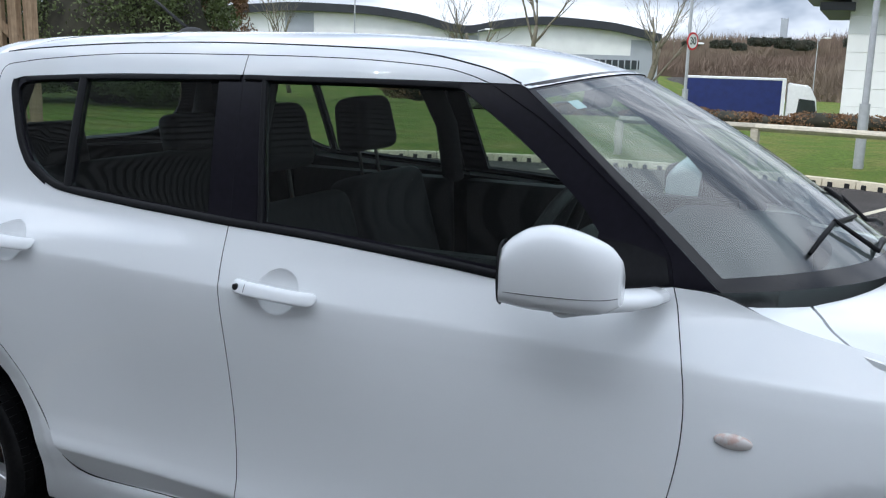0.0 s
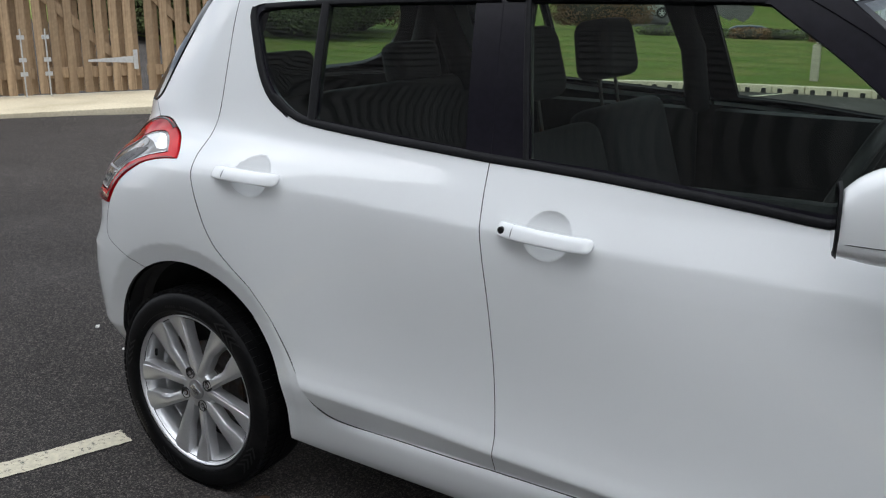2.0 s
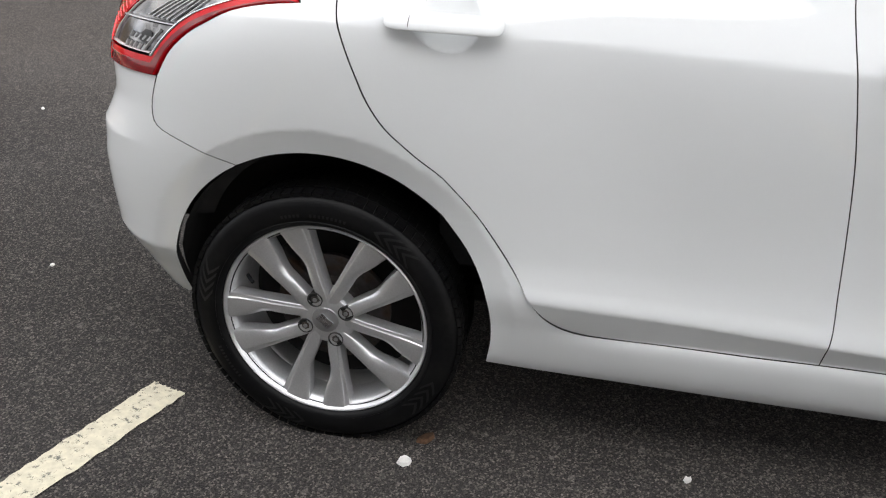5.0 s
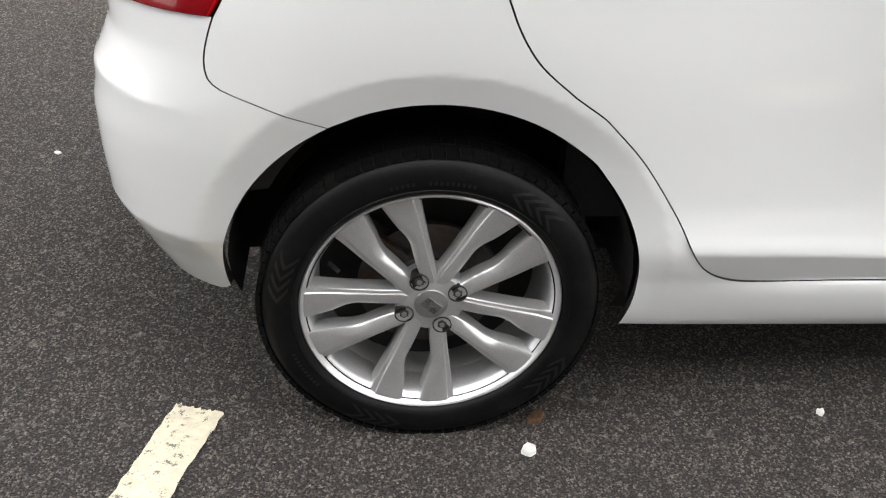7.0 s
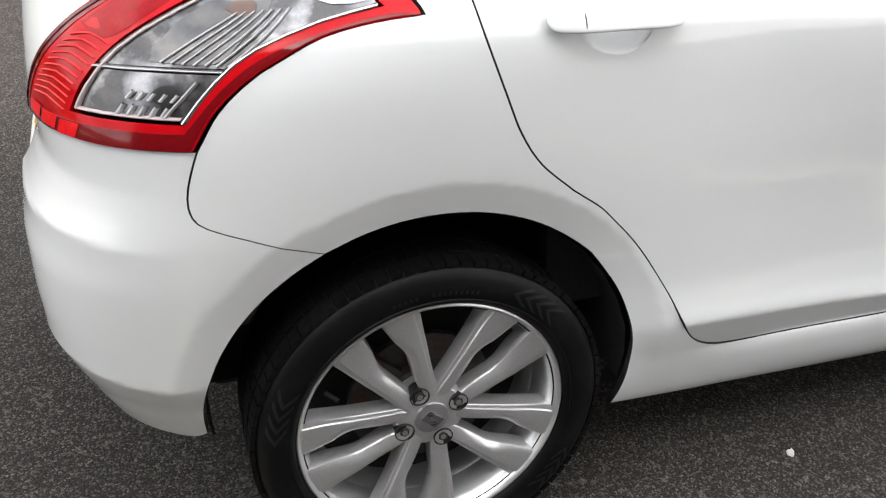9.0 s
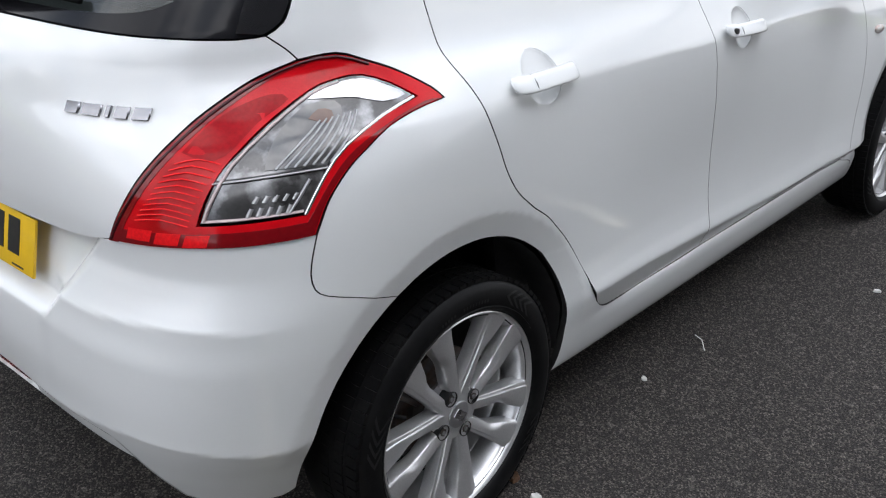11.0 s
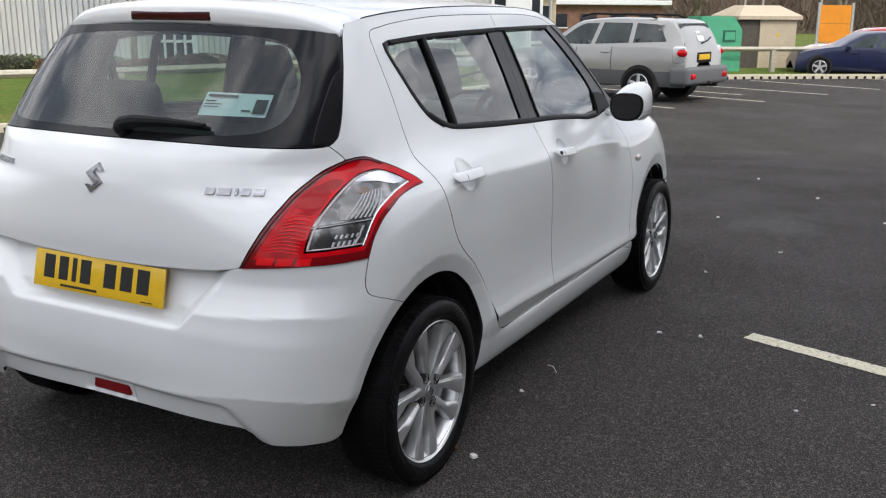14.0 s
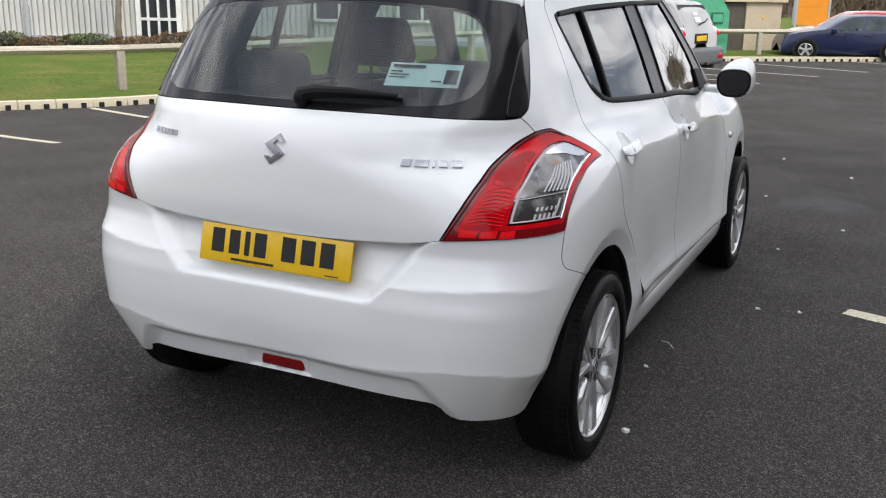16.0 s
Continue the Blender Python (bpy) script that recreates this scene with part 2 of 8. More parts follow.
def tinted_glass(name, tint, veil=0.02, shine=0.90):
    """Thin pane: clear to look through, mirror-like at its face; a pale film imitates the veil of reflected light."""
    m = bpy.data.materials.new(name)
    m.use_nodes = True
    n, l = m.node_tree.nodes, m.node_tree.links
    n.clear()
    out, mix, film, tr, gl, df, lw = (n.new(k) for k in ("ShaderNodeOutputMaterial", "ShaderNodeMixShader", "ShaderNodeMixShader", "ShaderNodeBsdfTransparent", "ShaderNodeBsdfGlossy", "ShaderNodeBsdfDiffuse", "ShaderNodeLayerWeight"))
    tr.inputs["Color"].default_value = (*tint, 1)
    gl.inputs["Roughness"].default_value = 0.0
    df.inputs["Color"].default_value = (0.75, 0.76, 0.76, 1)
    lw.inputs["Blend"].default_value = 0.5
    p, k = n.new("ShaderNodeMath"), n.new("ShaderNodeMath")
    p.operation, k.operation = "POWER", "MULTIPLY_ADD"
    p.inputs[1].default_value = 2.7
    k.inputs[1].default_value, k.inputs[2].default_value = shine, 0.083 * shine
    l.new(lw.outputs["Facing"], p.inputs[0])
    l.new(p.outputs[0], k.inputs[0])
    co, t, r = n.new("ShaderNodeTexCoord"), n.new("ShaderNodeTexNoise"), n.new("ShaderNodeMapRange")
    t.inputs["Scale"].default_value, t.inputs["Detail"].default_value = 3.0, 6.0
    r.inputs["From Min"].default_value, r.inputs["From Max"].default_value = 0.3, 0.7
    r.inputs["To Min"].default_value, r.inputs["To Max"].default_value = veil * 0.5, veil * 1.5
    l.new(co.outputs["Object"], t.inputs["Vector"])
    l.new(t.outputs["Fac"], r.inputs["Value"])
    l.new(r.outputs["Result"], film.inputs["Fac"])
    l.new(tr.outputs["BSDF"], film.inputs[1])
    l.new(df.outputs["BSDF"], film.inputs[2])
    l.new(k.outputs[0], mix.inputs["Fac"])
    l.new(film.outputs["Shader"], mix.inputs[1])
    l.new(gl.outputs["BSDF"], mix.inputs[2])
    l.new(mix.outputs["Shader"], out.inputs["Surface"])
    return m


def asphalt_material():
    m = material("asphalt", (0.0285, 0.0262, 0.0255), rough=0.85, spec=0.15, blend=(0.35, (0.0370, 0.0340, 0.0328), 0.4, 0.68))
    n, l = m.node_tree.nodes, m.node_tree.links
    b = n["Principled BSDF"]
    co = n.new("ShaderNodeTexCoord")
    v1 = n.new("ShaderNodeTexVoronoi")
    v1.inputs["Scale"].default_value = 230.0
    b.inputs["Diffuse Roughness"].default_value = 1.0
    v2 = n.new("ShaderNodeTexNoise")
    v2.inputs["Scale"].default_value, v2.inputs["Detail"].default_value = 260.0, 5.0
    big = n.new("ShaderNodeTexNoise")
    big.inputs["Scale"].default_value, big.inputs["Detail"].default_value = 1.1, 5.0
    for t in (v1, v2, big):
        l.new(co.outputs["Object"], t.inputs["Vector"])
    old = b.inputs["Base Color"].links[0].from_socket
    # pale chips of stone among the dark binder
    chip = n.new("ShaderNodeMapRange")
    chip.inputs["From Min"].default_value, chip.inputs["From Max"].default_value = 0.53, 0.92
    l.new(v1.outputs["Color"], chip.inputs["Value"])
    mx = n.new("ShaderNodeMix")
    mx.data_type = "RGBA"
    mx.inputs["B"].default_value = (0.150, 0.134, 0.120, 1)
    fac = n.new("ShaderNodeMath")
    fac.operation = "MULTIPLY"
    l.new(chip.outputs["Result"], fac.inputs[0])
    fac.inputs[1].default_value = 0.98
    l.new(fac.outputs[0], mx.inputs["Factor"])
    l.new(old, mx.inputs["A"])
    mul = n.new("ShaderNodeMix")
    mul.data_type, mul.blend_type = "RGBA", "MULTIPLY"
    mul.inputs["Factor"].default_value = 1.0
    ramp = n.new("ShaderNodeMapRange")
    ramp.inputs["From Min"].default_value, ramp.inputs["From Max"].default_value = 0.3, 0.7
    ramp.inputs["To Min"].default_value, ramp.inputs["To Max"].default_value = 0.25, 1.75
    l.new(v2.outputs["Fac"], ramp.inputs["Value"])
    l.new(mx.outputs["Result"], mul.inputs["A"])
    l.new(ramp.outputs["Result"], mul.inputs["B"])
    v3 = n.new("ShaderNodeTexVoronoi")
    v3.inputs["Scale"].default_value = 70.0
    l.new(co.outputs["Object"], v3.inputs["Vector"])
    coarse = n.new("ShaderNodeMapRange")
    coarse.inputs["From Min"].default_value, coarse.inputs["From Max"].default_value = 0.84, 0.92
    coarse.inputs["To Max"].default_value = 0.55
    l.new(v3.outputs["Color"], coarse.inputs["Value"])
    grit = n.new("ShaderNodeMix")
    grit.data_type, grit.blend_type = "RGBA", "ADD"
    grit.inputs["B"].default_value = (0.085, 0.078, 0.070, 1)
    l.new(coarse.outputs["Result"], grit.inputs["Factor"])
    l.new(mul.outputs["Result"], grit.inputs["A"])
    # one pale bluish patch with a ragged edge
    far = n.new("ShaderNodeVectorMath")
    far.operation = "DISTANCE"
    far.inputs[1].default_value = (4.5, -1.1, -0.03)
    edge = n.new("ShaderNodeMath")
    edge.operation = "MULTIPLY_ADD"
    edge.inputs[1].default_value = -0.55
    pale_spot = n.new("ShaderNodeMapRange")
    pale_spot.interpolation_type = "SMOOTHSTEP"
    pale_spot.inputs["From Min"].default_value, pale_spot.inputs["From Max"].default_value = 0.12, -0.12
    pale_spot.inputs["To Max"].default_value = 0.22
    fine = n.new("ShaderNodeTexNoise")
    fine.inputs["Scale"].default_value, fine.inputs["Detail"].default_value = 5.0, 6.0
    l.new(co.outputs["Object"], fine.inputs["Vector"])
    l.new(co.outputs["Object"], far.inputs[0])
    l.new(fine.outputs["Fac"], edge.inputs[0])
    l.new(far.outputs["Value"], edge.inputs[2])
    l.new(edge.outputs[0], pale_spot.inputs["Value"])
    pale = n.new("ShaderNodeMix")
    pale.data_type = "RGBA"
    pale.inputs["B"].default_value = (0.13, 0.135, 0.145, 1)
    l.new(pale_spot.outputs["Result"], pale.inputs["Factor"])
    l.new(grit.outputs["Result"], pale.inputs["A"])
    l.new(pale.outputs["Result"], b.inputs["Base Color"])
    rr = n.new("ShaderNodeMapRange")
    rr.inputs["From Min"].default_value, rr.inputs["From Max"].default_value = 0.35, 0.65
    rr.inputs["To Min"].default_value, rr.inputs["To Max"].default_value = 0.92, 0.72
    l.new(big.outputs["Fac"], rr.inputs["Value"])
    l.new(rr.outputs["Result"], b.inputs["Roughness"])
    bp = n.new("ShaderNodeBump")
    bp.inputs["Strength"].default_value, bp.inputs["Distance"].default_value = 0.75, 0.004
    bp.invert = True
    l.new(v1.outputs["Distance"], bp.inputs["Height"])
    bp2 = n.new("ShaderNodeBump")
    bp2.inputs["Strength"].default_value, bp2.inputs["Distance"].default_value = 0.5, 0.003
    l.new(v2.outputs["Fac"], bp2.inputs["Height"])
    l.new(bp.outputs["Normal"], bp2.inputs["Normal"])
    l.new(bp2.outputs["Normal"], b.inputs["Normal"])
    return m


def worn_paint(name, colour, under, amount=0.5):
    """Road paint that has flaked off in places, down to the asphalt."""
    m = material(name, colour, rough=0.75, grain=(60.0, 0.12), bump=(160.0, 0.5, 0.003))
    n, l = m.node_tree.nodes, m.node_tree.links
    b = n["Principled BSDF"]
    old = b.inputs["Base Color"].links[0].from_socket
    co = n.new("ShaderNodeTexCoord")
    t = n.new("ShaderNodeTexNoise")
    t.inputs["Scale"].default_value, t.inputs["Detail"].default_value, t.inputs["Roughness"].default_value = 55.0, 9.0, 0.75
    l.new(co.outputs["Object"], t.inputs["Vector"])
    r = n.new("ShaderNodeMapRange")
    r.inputs["From Min"].default_value, r.inputs["From Max"].default_value = 0.555, 0.61
    r.inputs["To Max"].default_value = amount
    l.new(t.outputs["Fac"], r.inputs["Value"])
    mx = n.new("ShaderNodeMix")
    mx.data_type = "RGBA"
    mx.inputs["B"].default_value = (*under, 1)
    l.new(r.outputs["Result"], mx.inputs["Factor"])
    l.new(old, mx.inputs["A"])
    l.new(mx.outputs["Result"], b.inputs["Base Color"])
    return m


def wood_material(name, colour, dark, across="x", scale=1.0):
    m = material(name, colour, rough=0.8, grain=(18.0, 0.15), jitter=0.26)
    n, l = m.node_tree.nodes, m.node_tree.links
    b = n["Principled BSDF"]
    old = b.inputs["Base Color"].links[0].from_socket
    co = n.new("ShaderNodeTexCoord")
    mp = n.new("ShaderNodeMapping")
    mp.inputs["Scale"].default_value = (26 * scale, 26 * scale, 1.2 * scale) if across == "x" else (1.2 * scale, 26 * scale, 26 * scale)
    t = n.new("ShaderNodeTexNoise")
    t.inputs["Scale"].default_value, t.inputs["Detail"].default_value = 1.6, 5.0
    l.new(co.outputs["Object"], mp.inputs["Vector"])
    l.new(mp.outputs["Vector"], t.inputs["Vector"])
    r = n.new("ShaderNodeMapRange")
    r.inputs["From Min"].default_value, r.inputs["From Max"].default_value = 0.4, 0.75
    l.new(t.outputs["Fac"], r.inputs["Value"])
    mx = n.new("ShaderNodeMix")
    mx.data_type = "RGBA"
    mx.inputs["B"].default_value = (*dark, 1)
    l.new(r.outputs["Result"], mx.inputs["Factor"])
    l.new(old, mx.inputs["A"])
    l.new(mx.outputs["Result"], b.inputs["Base Color"])
    bp = n.new("ShaderNodeBump")
    bp.inputs["Strength"].default_value, bp.inputs["Distance"].default_value = 0.4, 0.004
    l.new(t.outputs["Fac"], bp.inputs["Height"])
    l.new(bp.outputs["Normal"], b.inputs["Normal"])
    return m


M_PAINT = material("white_car_paint", (0.80, 0.815, 0.815), rough=0.50, coat=1.0, spec=0.30, grain=(2.0, 0.012))
M_BLACK_GLOSS = material("black_gloss_film", (0.012, 0.012, 0.014), rough=0.14, coat=0.6, grain=(40.0, 0.2))
M_PILLAR = material("black_pillar_film", (0.008, 0.0072, 0.011), rough=0.28, coat=0.10, spec=0.25, grain=(60.0, 0.2))
M_TRIM = material("black_rubber_trim", (0.007, 0.007, 0.008), rough=0.55, spec=0.18, grain=(80.0, 0.25))
M_FRIT = material("black_glass_border", (0.012, 0.012, 0.014), rough=0.12, coat=0.0, spec=0.22, grain=(20.0, 0.1))
M_PLASTIC = material("dark_plastic", (0.018, 0.018, 0.019), rough=0.6, grain=(150.0, 0.25), bump=(400.0, 0.25, 0.001))
M_CABIN = material("dark_cabin_cloth", (0.022, 0.022, 0.024), rough=0.9, grain=(220.0, 0.35), bump=(500.0, 0.3, 0.001))
M_LINING = material("pale_grey_headlining", (0.30, 0.30, 0.30), rough=0.9, grain=(120.0, 0.1))
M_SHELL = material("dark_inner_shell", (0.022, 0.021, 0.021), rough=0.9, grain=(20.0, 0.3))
M_GLASS = tinted_glass("side_glass", (0.66, 0.74, 0.70), 0.006)
M_PRIVACY = tinted_glass("rear_glass", (0.60, 0.70, 0.68), 0.012, 0.62)
M_SCREEN = tinted_glass("windscreen_glass", (0.72, 0.82, 0.79), 0.035, 0.60)
M_TYRE = material("tyre_rubber", (0.0042, 0.0042, 0.0046), rough=0.48, spec=0.18, grain=(90.0, 0.3), blend=(9.0, (0.011, 0.0107, 0.0103), 0.5, 0.75), bump=(240.0, 0.25, 0.001))
M_ALLOY = material("silver_alloy", (0.67, 0.67, 0.675), rough=0.31, metal=0.72, coat=0.35, grain=(300.0, 0.06), blend=(14.0, (0.62, 0.62, 0.62), 0.55, 0.8))
M_STEEL = material("brake_steel", (0.11, 0.10, 0.095), rough=0.55, metal=0.7, blend=(25.0, (0.10, 0.055, 0.035), 0.5, 0.7), grain=(80.0, 0.2))
M_CHROME = material("chrome", (0.72, 0.72, 0.74), rough=0.10, metal=1.0, grain=(60.0, 0.03))
M_GREYMETAL = material("satin_grey_metal", (0.42, 0.42, 0.43), rough=0.35, metal=0.8, grain=(60.0, 0.05))
M_SATIN = material("satin_badge_metal", (0.36, 0.36, 0.38), rough=0.24, metal=0.9, grain=(60.0, 0.05))
M_RED = material("red_lens", (0.60, 0.004, 0.009), rough=0.10, coat=0.0, spec=0.30, grain=(420.0, 0.07), blend=(6.0, (0.38, 0.002, 0.005), 0.45, 0.62), bump=(260.0, 0.12, 0.001))
# red lens twice more, brightened and darkened for its lit and shaded zones
M_BRIGHTRED = material("bright_red_lens", (0.80, 0.010, 0.014), rough=0.12, coat=0.0, spec=0.25, grain=(200.0, 0.12))
M_DARKRED = material("shaded_red_lens", (0.33, 0.002, 0.005), rough=0.12, coat=0.0, spec=0.25, grain=(140.0, 0.15))
M_RIMRED = material("lens_border", (0.045, 0.001, 0.003), rough=0.12, coat=0.2, spec=0.3, grain=(140.0, 0.15))
M_DEEPRED = material("deep_red_lens", (0.20, 0.002, 0.005), rough=0.16, coat=0.45, spec=0.3, grain=(90.0, 0.10))
M_CLEAR = material("clear_lens", (0.74, 0.74, 0.76), rough=0.16, metal=0.65, coat=1.0, grain=(160.0, 0.08), blend=(9.0, (0.56, 0.56, 0.58), 0.40, 0.70))
M_LAMPGREY = material("lamp_reflector", (0.085, 0.083, 0.083), rough=0.24, metal=0.6, coat=0.30, blend=(22.0, (0.36, 0.36, 0.37), 0.47, 0.66), grain=(200.0, 0.1))
M_RIB = material("lens_ribs", (0.40, 0.40, 0.41), rough=0.28, metal=0.4, coat=0.6, grain=(120.0, 0.1))
M_PALELENS = material("pale_lens_edge", (0.52, 0.42, 0.42), rough=0.2, coat=0.6, grain=(60.0, 0.05))
M_WELL = material("dark_lamp_well", (0.075, 0.072, 0.072), rough=0.22, metal=0.3, coat=0.8, blend=(18.0, (0.16, 0.155, 0.15), 0.42, 0.68))
M_AMBER = material("amber_bulb", (0.13, 0.065, 0.04), rough=0.25, coat=0.8, grain=(60.0, 0.1))
M_YELLOW = material("yellow_plate", (0.76, 0.47, 0.010), rough=0.35, coat=0.4, grain=(30.0, 0.04))
M_INK = material("black_ink", (0.012, 0.012, 0.012), rough=0.5, grain=(80.0, 0.2))
M_PAPER = material("pale_sticker", (0.62, 0.74, 0.74), rough=0.6, grain=(30.0, 0.04))
M_INDIC = material("side_lamp_lens", (0.62, 0.58, 0.55), rough=0.12, coat=1.0, blend=(60.0, (0.55, 0.40, 0.34), 0.50, 0.65))
M_ASPHALT = asphalt_material()
M_LINE = worn_paint("yellowed_road_paint", (0.56, 0.515, 0.39), (0.06, 0.06, 0.06), 0.85)


def pchip(pts):
    """A smooth curve through (z, value) rows that never overshoots them."""
    xs = [p[0] for p in pts]
    ys = [p[1] for p in pts]
    n = len(xs)
    h = [xs[i + 1] - xs[i] for i in range(n - 1)]
    d = [(ys[i + 1] - ys[i]) / h[i] for i in range(n - 1)]
    m = [d[0]] + [0.0] * (n - 2) + [d[-1]]
    for i in range(1, n - 1):
        if d[i - 1] * d[i] > 0:
            a, b = 2 * h[i] + h[i - 1], h[i] + 2 * h[i - 1]
            m[i] = (a + b) / (a / d[i - 1] + b / d[i])

    def f(x):
        if x <= xs[0]:
            return ys[0] + m[0] * (x - xs[0])
        if x >= xs[-1]:
            return ys[-1] + m[-1] * (x - xs[-1])
        i = 0
        while x > xs[i + 1]:
            i += 1
        t = (x - xs[i]) / h[i]
        t2, t3 = t * t, t * t * t
        return (2 * t3 - 3 * t2 + 1) * ys[i] + (t3 - 2 * t2 + t) * h[i] * m[i] + (3 * t2 - 2 * t3) * ys[i + 1] + (t3 - t2) * h[i] * m[i + 1]
    return f


def smooth(a, b, v):
    t = min(1.0, max(0.0, (v - a) / (b - a)))
    return t * t * (3 - 2 * t)


# the hatchback's skin: half width by height, tail and nose by height, roundness of the corners
HALF = pchip([(0.15, 0.690), (0.19, 0.745), (0.24, 0.782), (0.29, 0.7965), (0.314, 0.8000), (0.325, 0.7998), (0.3300, 0.7984), (0.3340, 0.7955), (0.3362, 0.7945), (0.341, 0.7963), (0.360, 0.8042), (0.380, 0.8125), (0.393, 0.8179), (0.3960, 0.8190), (0.400, 0.8188), (0.44, 0.8105), (0.50, 0.804), (0.58, 0.8025), (0.68, 0.806),
              (0.76, 0.8090), (0.82, 0.8092), (0.86, 0.8073), (0.885, 0.8048), (0.898, 0.8024), (0.906, 0.7988), (0.93, 0.7865), (0.95, 0.7758), (1.00, 0.7485), (1.03, 0.733), (1.20, 0.670), (1.375, 0.598), (1.42, 0.576), (1.45, 0.552), (1.47, 0.52)])
TAIL = pchip([(0.18, -0.514), (0.27, -0.542), (0.33, -0.560), (0.41, -0.577), (0.50, -0.586), (0.57, -0.583), (0.63, -0.568), (0.70, -0.549), (0.735, -0.541), (0.80, -0.545), (0.88, -0.541),
              (0.95, -0.532), (1.00, -0.520), (1.04, -0.503), (1.075, -0.474), (1.10, -0.450), (1.20, -0.364), (1.30, -0.277), (1.38, -0.208), (1.47, -0.13)])
ROUND = pchip([(0.2, 5.0), (0.40, 5.7), (0.55, 6.05), (0.64, 6.0), (0.72, 5.9), (0.78, 5.75), (0.85, 5.1), (0.92, 3.9), (0.97, 3.2), (1.03, 3.4), (1.08, 3.9), (1.2, 4.6), (1.35, 5.4), (1.5, 5.5)])
NOSE = pchip([(0.15, 3.05), (0.3, 3.20), (0.5, 3.23), (0.7, 3.18), (0.85, 3.05), (0.97, 2.80), (1.1, 2.5), (1.2, 2.40), (1.6, 2.38)])
PLAIN = pchip([(0.15, 0.690), (0.19, 0.745), (0.24, 0.783), (0.30, 0.7968), (0.34, 0.8022), (0.38, 0.8095), (0.41, 0.8122), (0.44, 0.8100), (0.50, 0.8056), (0.58, 0.8025)])   # the same without the sill's groove, near the rear wheel
TUCK = pchip([(0.15, -0.060), (0.26, -0.049), (0.40, -0.030), (0.52, -0.013), (0.60, -0.004), (0.68, 0.0), (2.0, 0.0)])
XR, XF, ARC = 0.25, 2.10, 0.90      # where the side turns into the tail and the nose; length of a quarter turn
UC = XR - ARC                        # the tail's middle line


def foot_crease(x):
    """Height of the crease along the doors' foot, which falls towards the front."""
    return min(0.417, max(0.366, 0.416 - 0.047 * (x - 0.40)))


def foot_height(x, z):
    """The height at which HALF is read, so that its crease follows foot_crease."""
    c = foot_crease(x)
    if 0.337 < z <= c:
        return 0.337 + (z - 0.337) * (0.3965 - 0.337) / (c - 0.337)
    if c < z < 0.50:
        return 0.3965 + (z - c) * (0.50 - 0.3965) / (0.50 - c)
    return z


def side_half(x, z):
    x = min(XF, max(XR, x))
    d = x - 0.95
    pinch = (0.036 if d < 0 else 0.055) * (1 - math.exp(-(d / 0.55) ** 2))
    w = HALF(foot_height(x, z) + 0.035 * (x - 0.95) * smooth(0.78, 0.87, z) * (1 - smooth(0.96, 1.02, z)))
    if z < 0.56 and x < 0.66:
        k = smooth(0.44, 0.66, x)
        w = w * k + PLAIN(z) * (1 - k)
    return w - pinch * smooth(0.55, 1.0, z)


def swell(x, z):
    """Wheel-arch flares, haunch over the rear wheel, the bumper's tucked-in foot."""
    s = 0.0
    for cx in (0.0, 2.43):
        r = math.hypot(x - cx, z - 0.318)
        amp = 0.016 if cx < 1 else 0.018
        flare = amp - 0.013 * (0.405 - r) / 0.053 if r < 0.405 else amp * (1 - smooth(0.405, 0.78, r))
        s += flare * smooth(0.22, 0.46, z)
    s += TUCK(z) * smooth(-0.04, -0.30, x)
    s += 0.030 * math.exp(-(x / 0.38) ** 2) * math.exp(-((z - 0.935) / (0.065 if z > 0.935 else 0.22)) ** 2)
    return s


def skin(u, z, out=0.0):
    """A place on the right half of the skin: u is x along the side and goes on round the corners; out: metres proud of it."""
    if u < XR:
        phi = (XR - u) / ARC * math.pi / 2
        b, a, n = side_half(XR, z) + out, XR - TAIL(z) + out, ROUND(z)
        c, s = math.cos(phi), math.sin(phi)
        r = ((abs(c) / b) ** n + (abs(s) / a) ** n) ** (-1 / n)
        x, y = XR - r * s, r * c
    elif u > XF:
        phi = (u - XF) / ARC * math.pi / 2
        b, a, n = side_half(XF, z) + out, NOSE(z) - XF + out, 3.3
        c, s = math.cos(phi), math.sin(phi)
        r = ((abs(c) / b) ** n + (abs(s) / a) ** n) ** (-1 / n)
        x, y = XF + r * s, r * c
    else:
        x, y = u, side_half(u, z) + out
    fade = smooth(0.0, 0.35, y)
    return x, -(y + swell(x, z) * fade), z


# ---- ground: car park, falling away gently to the grass beyond the kerb ----
def land(x, y):
    d = math.hypot(max(x, 0.0), max(y, 0.0))
    z = -0.30 * smooth(3.0, 10.5, d)
    return z - 2.9 * smooth(30.0, 48.0, y) * smooth(-24.0, -14.0, x) * (1 - smooth(20, 45, x))


KERB = [(-60.0, 31.0), (-30.0, 20.5), (-7.6, 8.6), (-6.9, 10.6), (-5.0, 12.5), (-1.5, 13.45), (1.6, 12.95), (3.2, 12.2), (6.55, 9.8), (8.1, 8.75), (12.0, 7.6), (17.0, 7.0), (21.0, 5.6), (23.5, 3.4), (24.9, 1.7), (28.0, -2.6), (33.0, -9.0), (60.0, -42.0)]


def spread(lo, hi, near, far):
    """Grid lines, close together near the middle and wide apart far out."""
    out, v = [0.0], 0.0
    while v < hi:
        v += near if v < 26 else far * (1 + (v / 160) ** 2)
        out.append(v)
    v = 0.0
    while v > lo:
        v -= near if v > -26 else far * (1 + (v / 160) ** 2)
        out.append(v)
    return sorted(out)


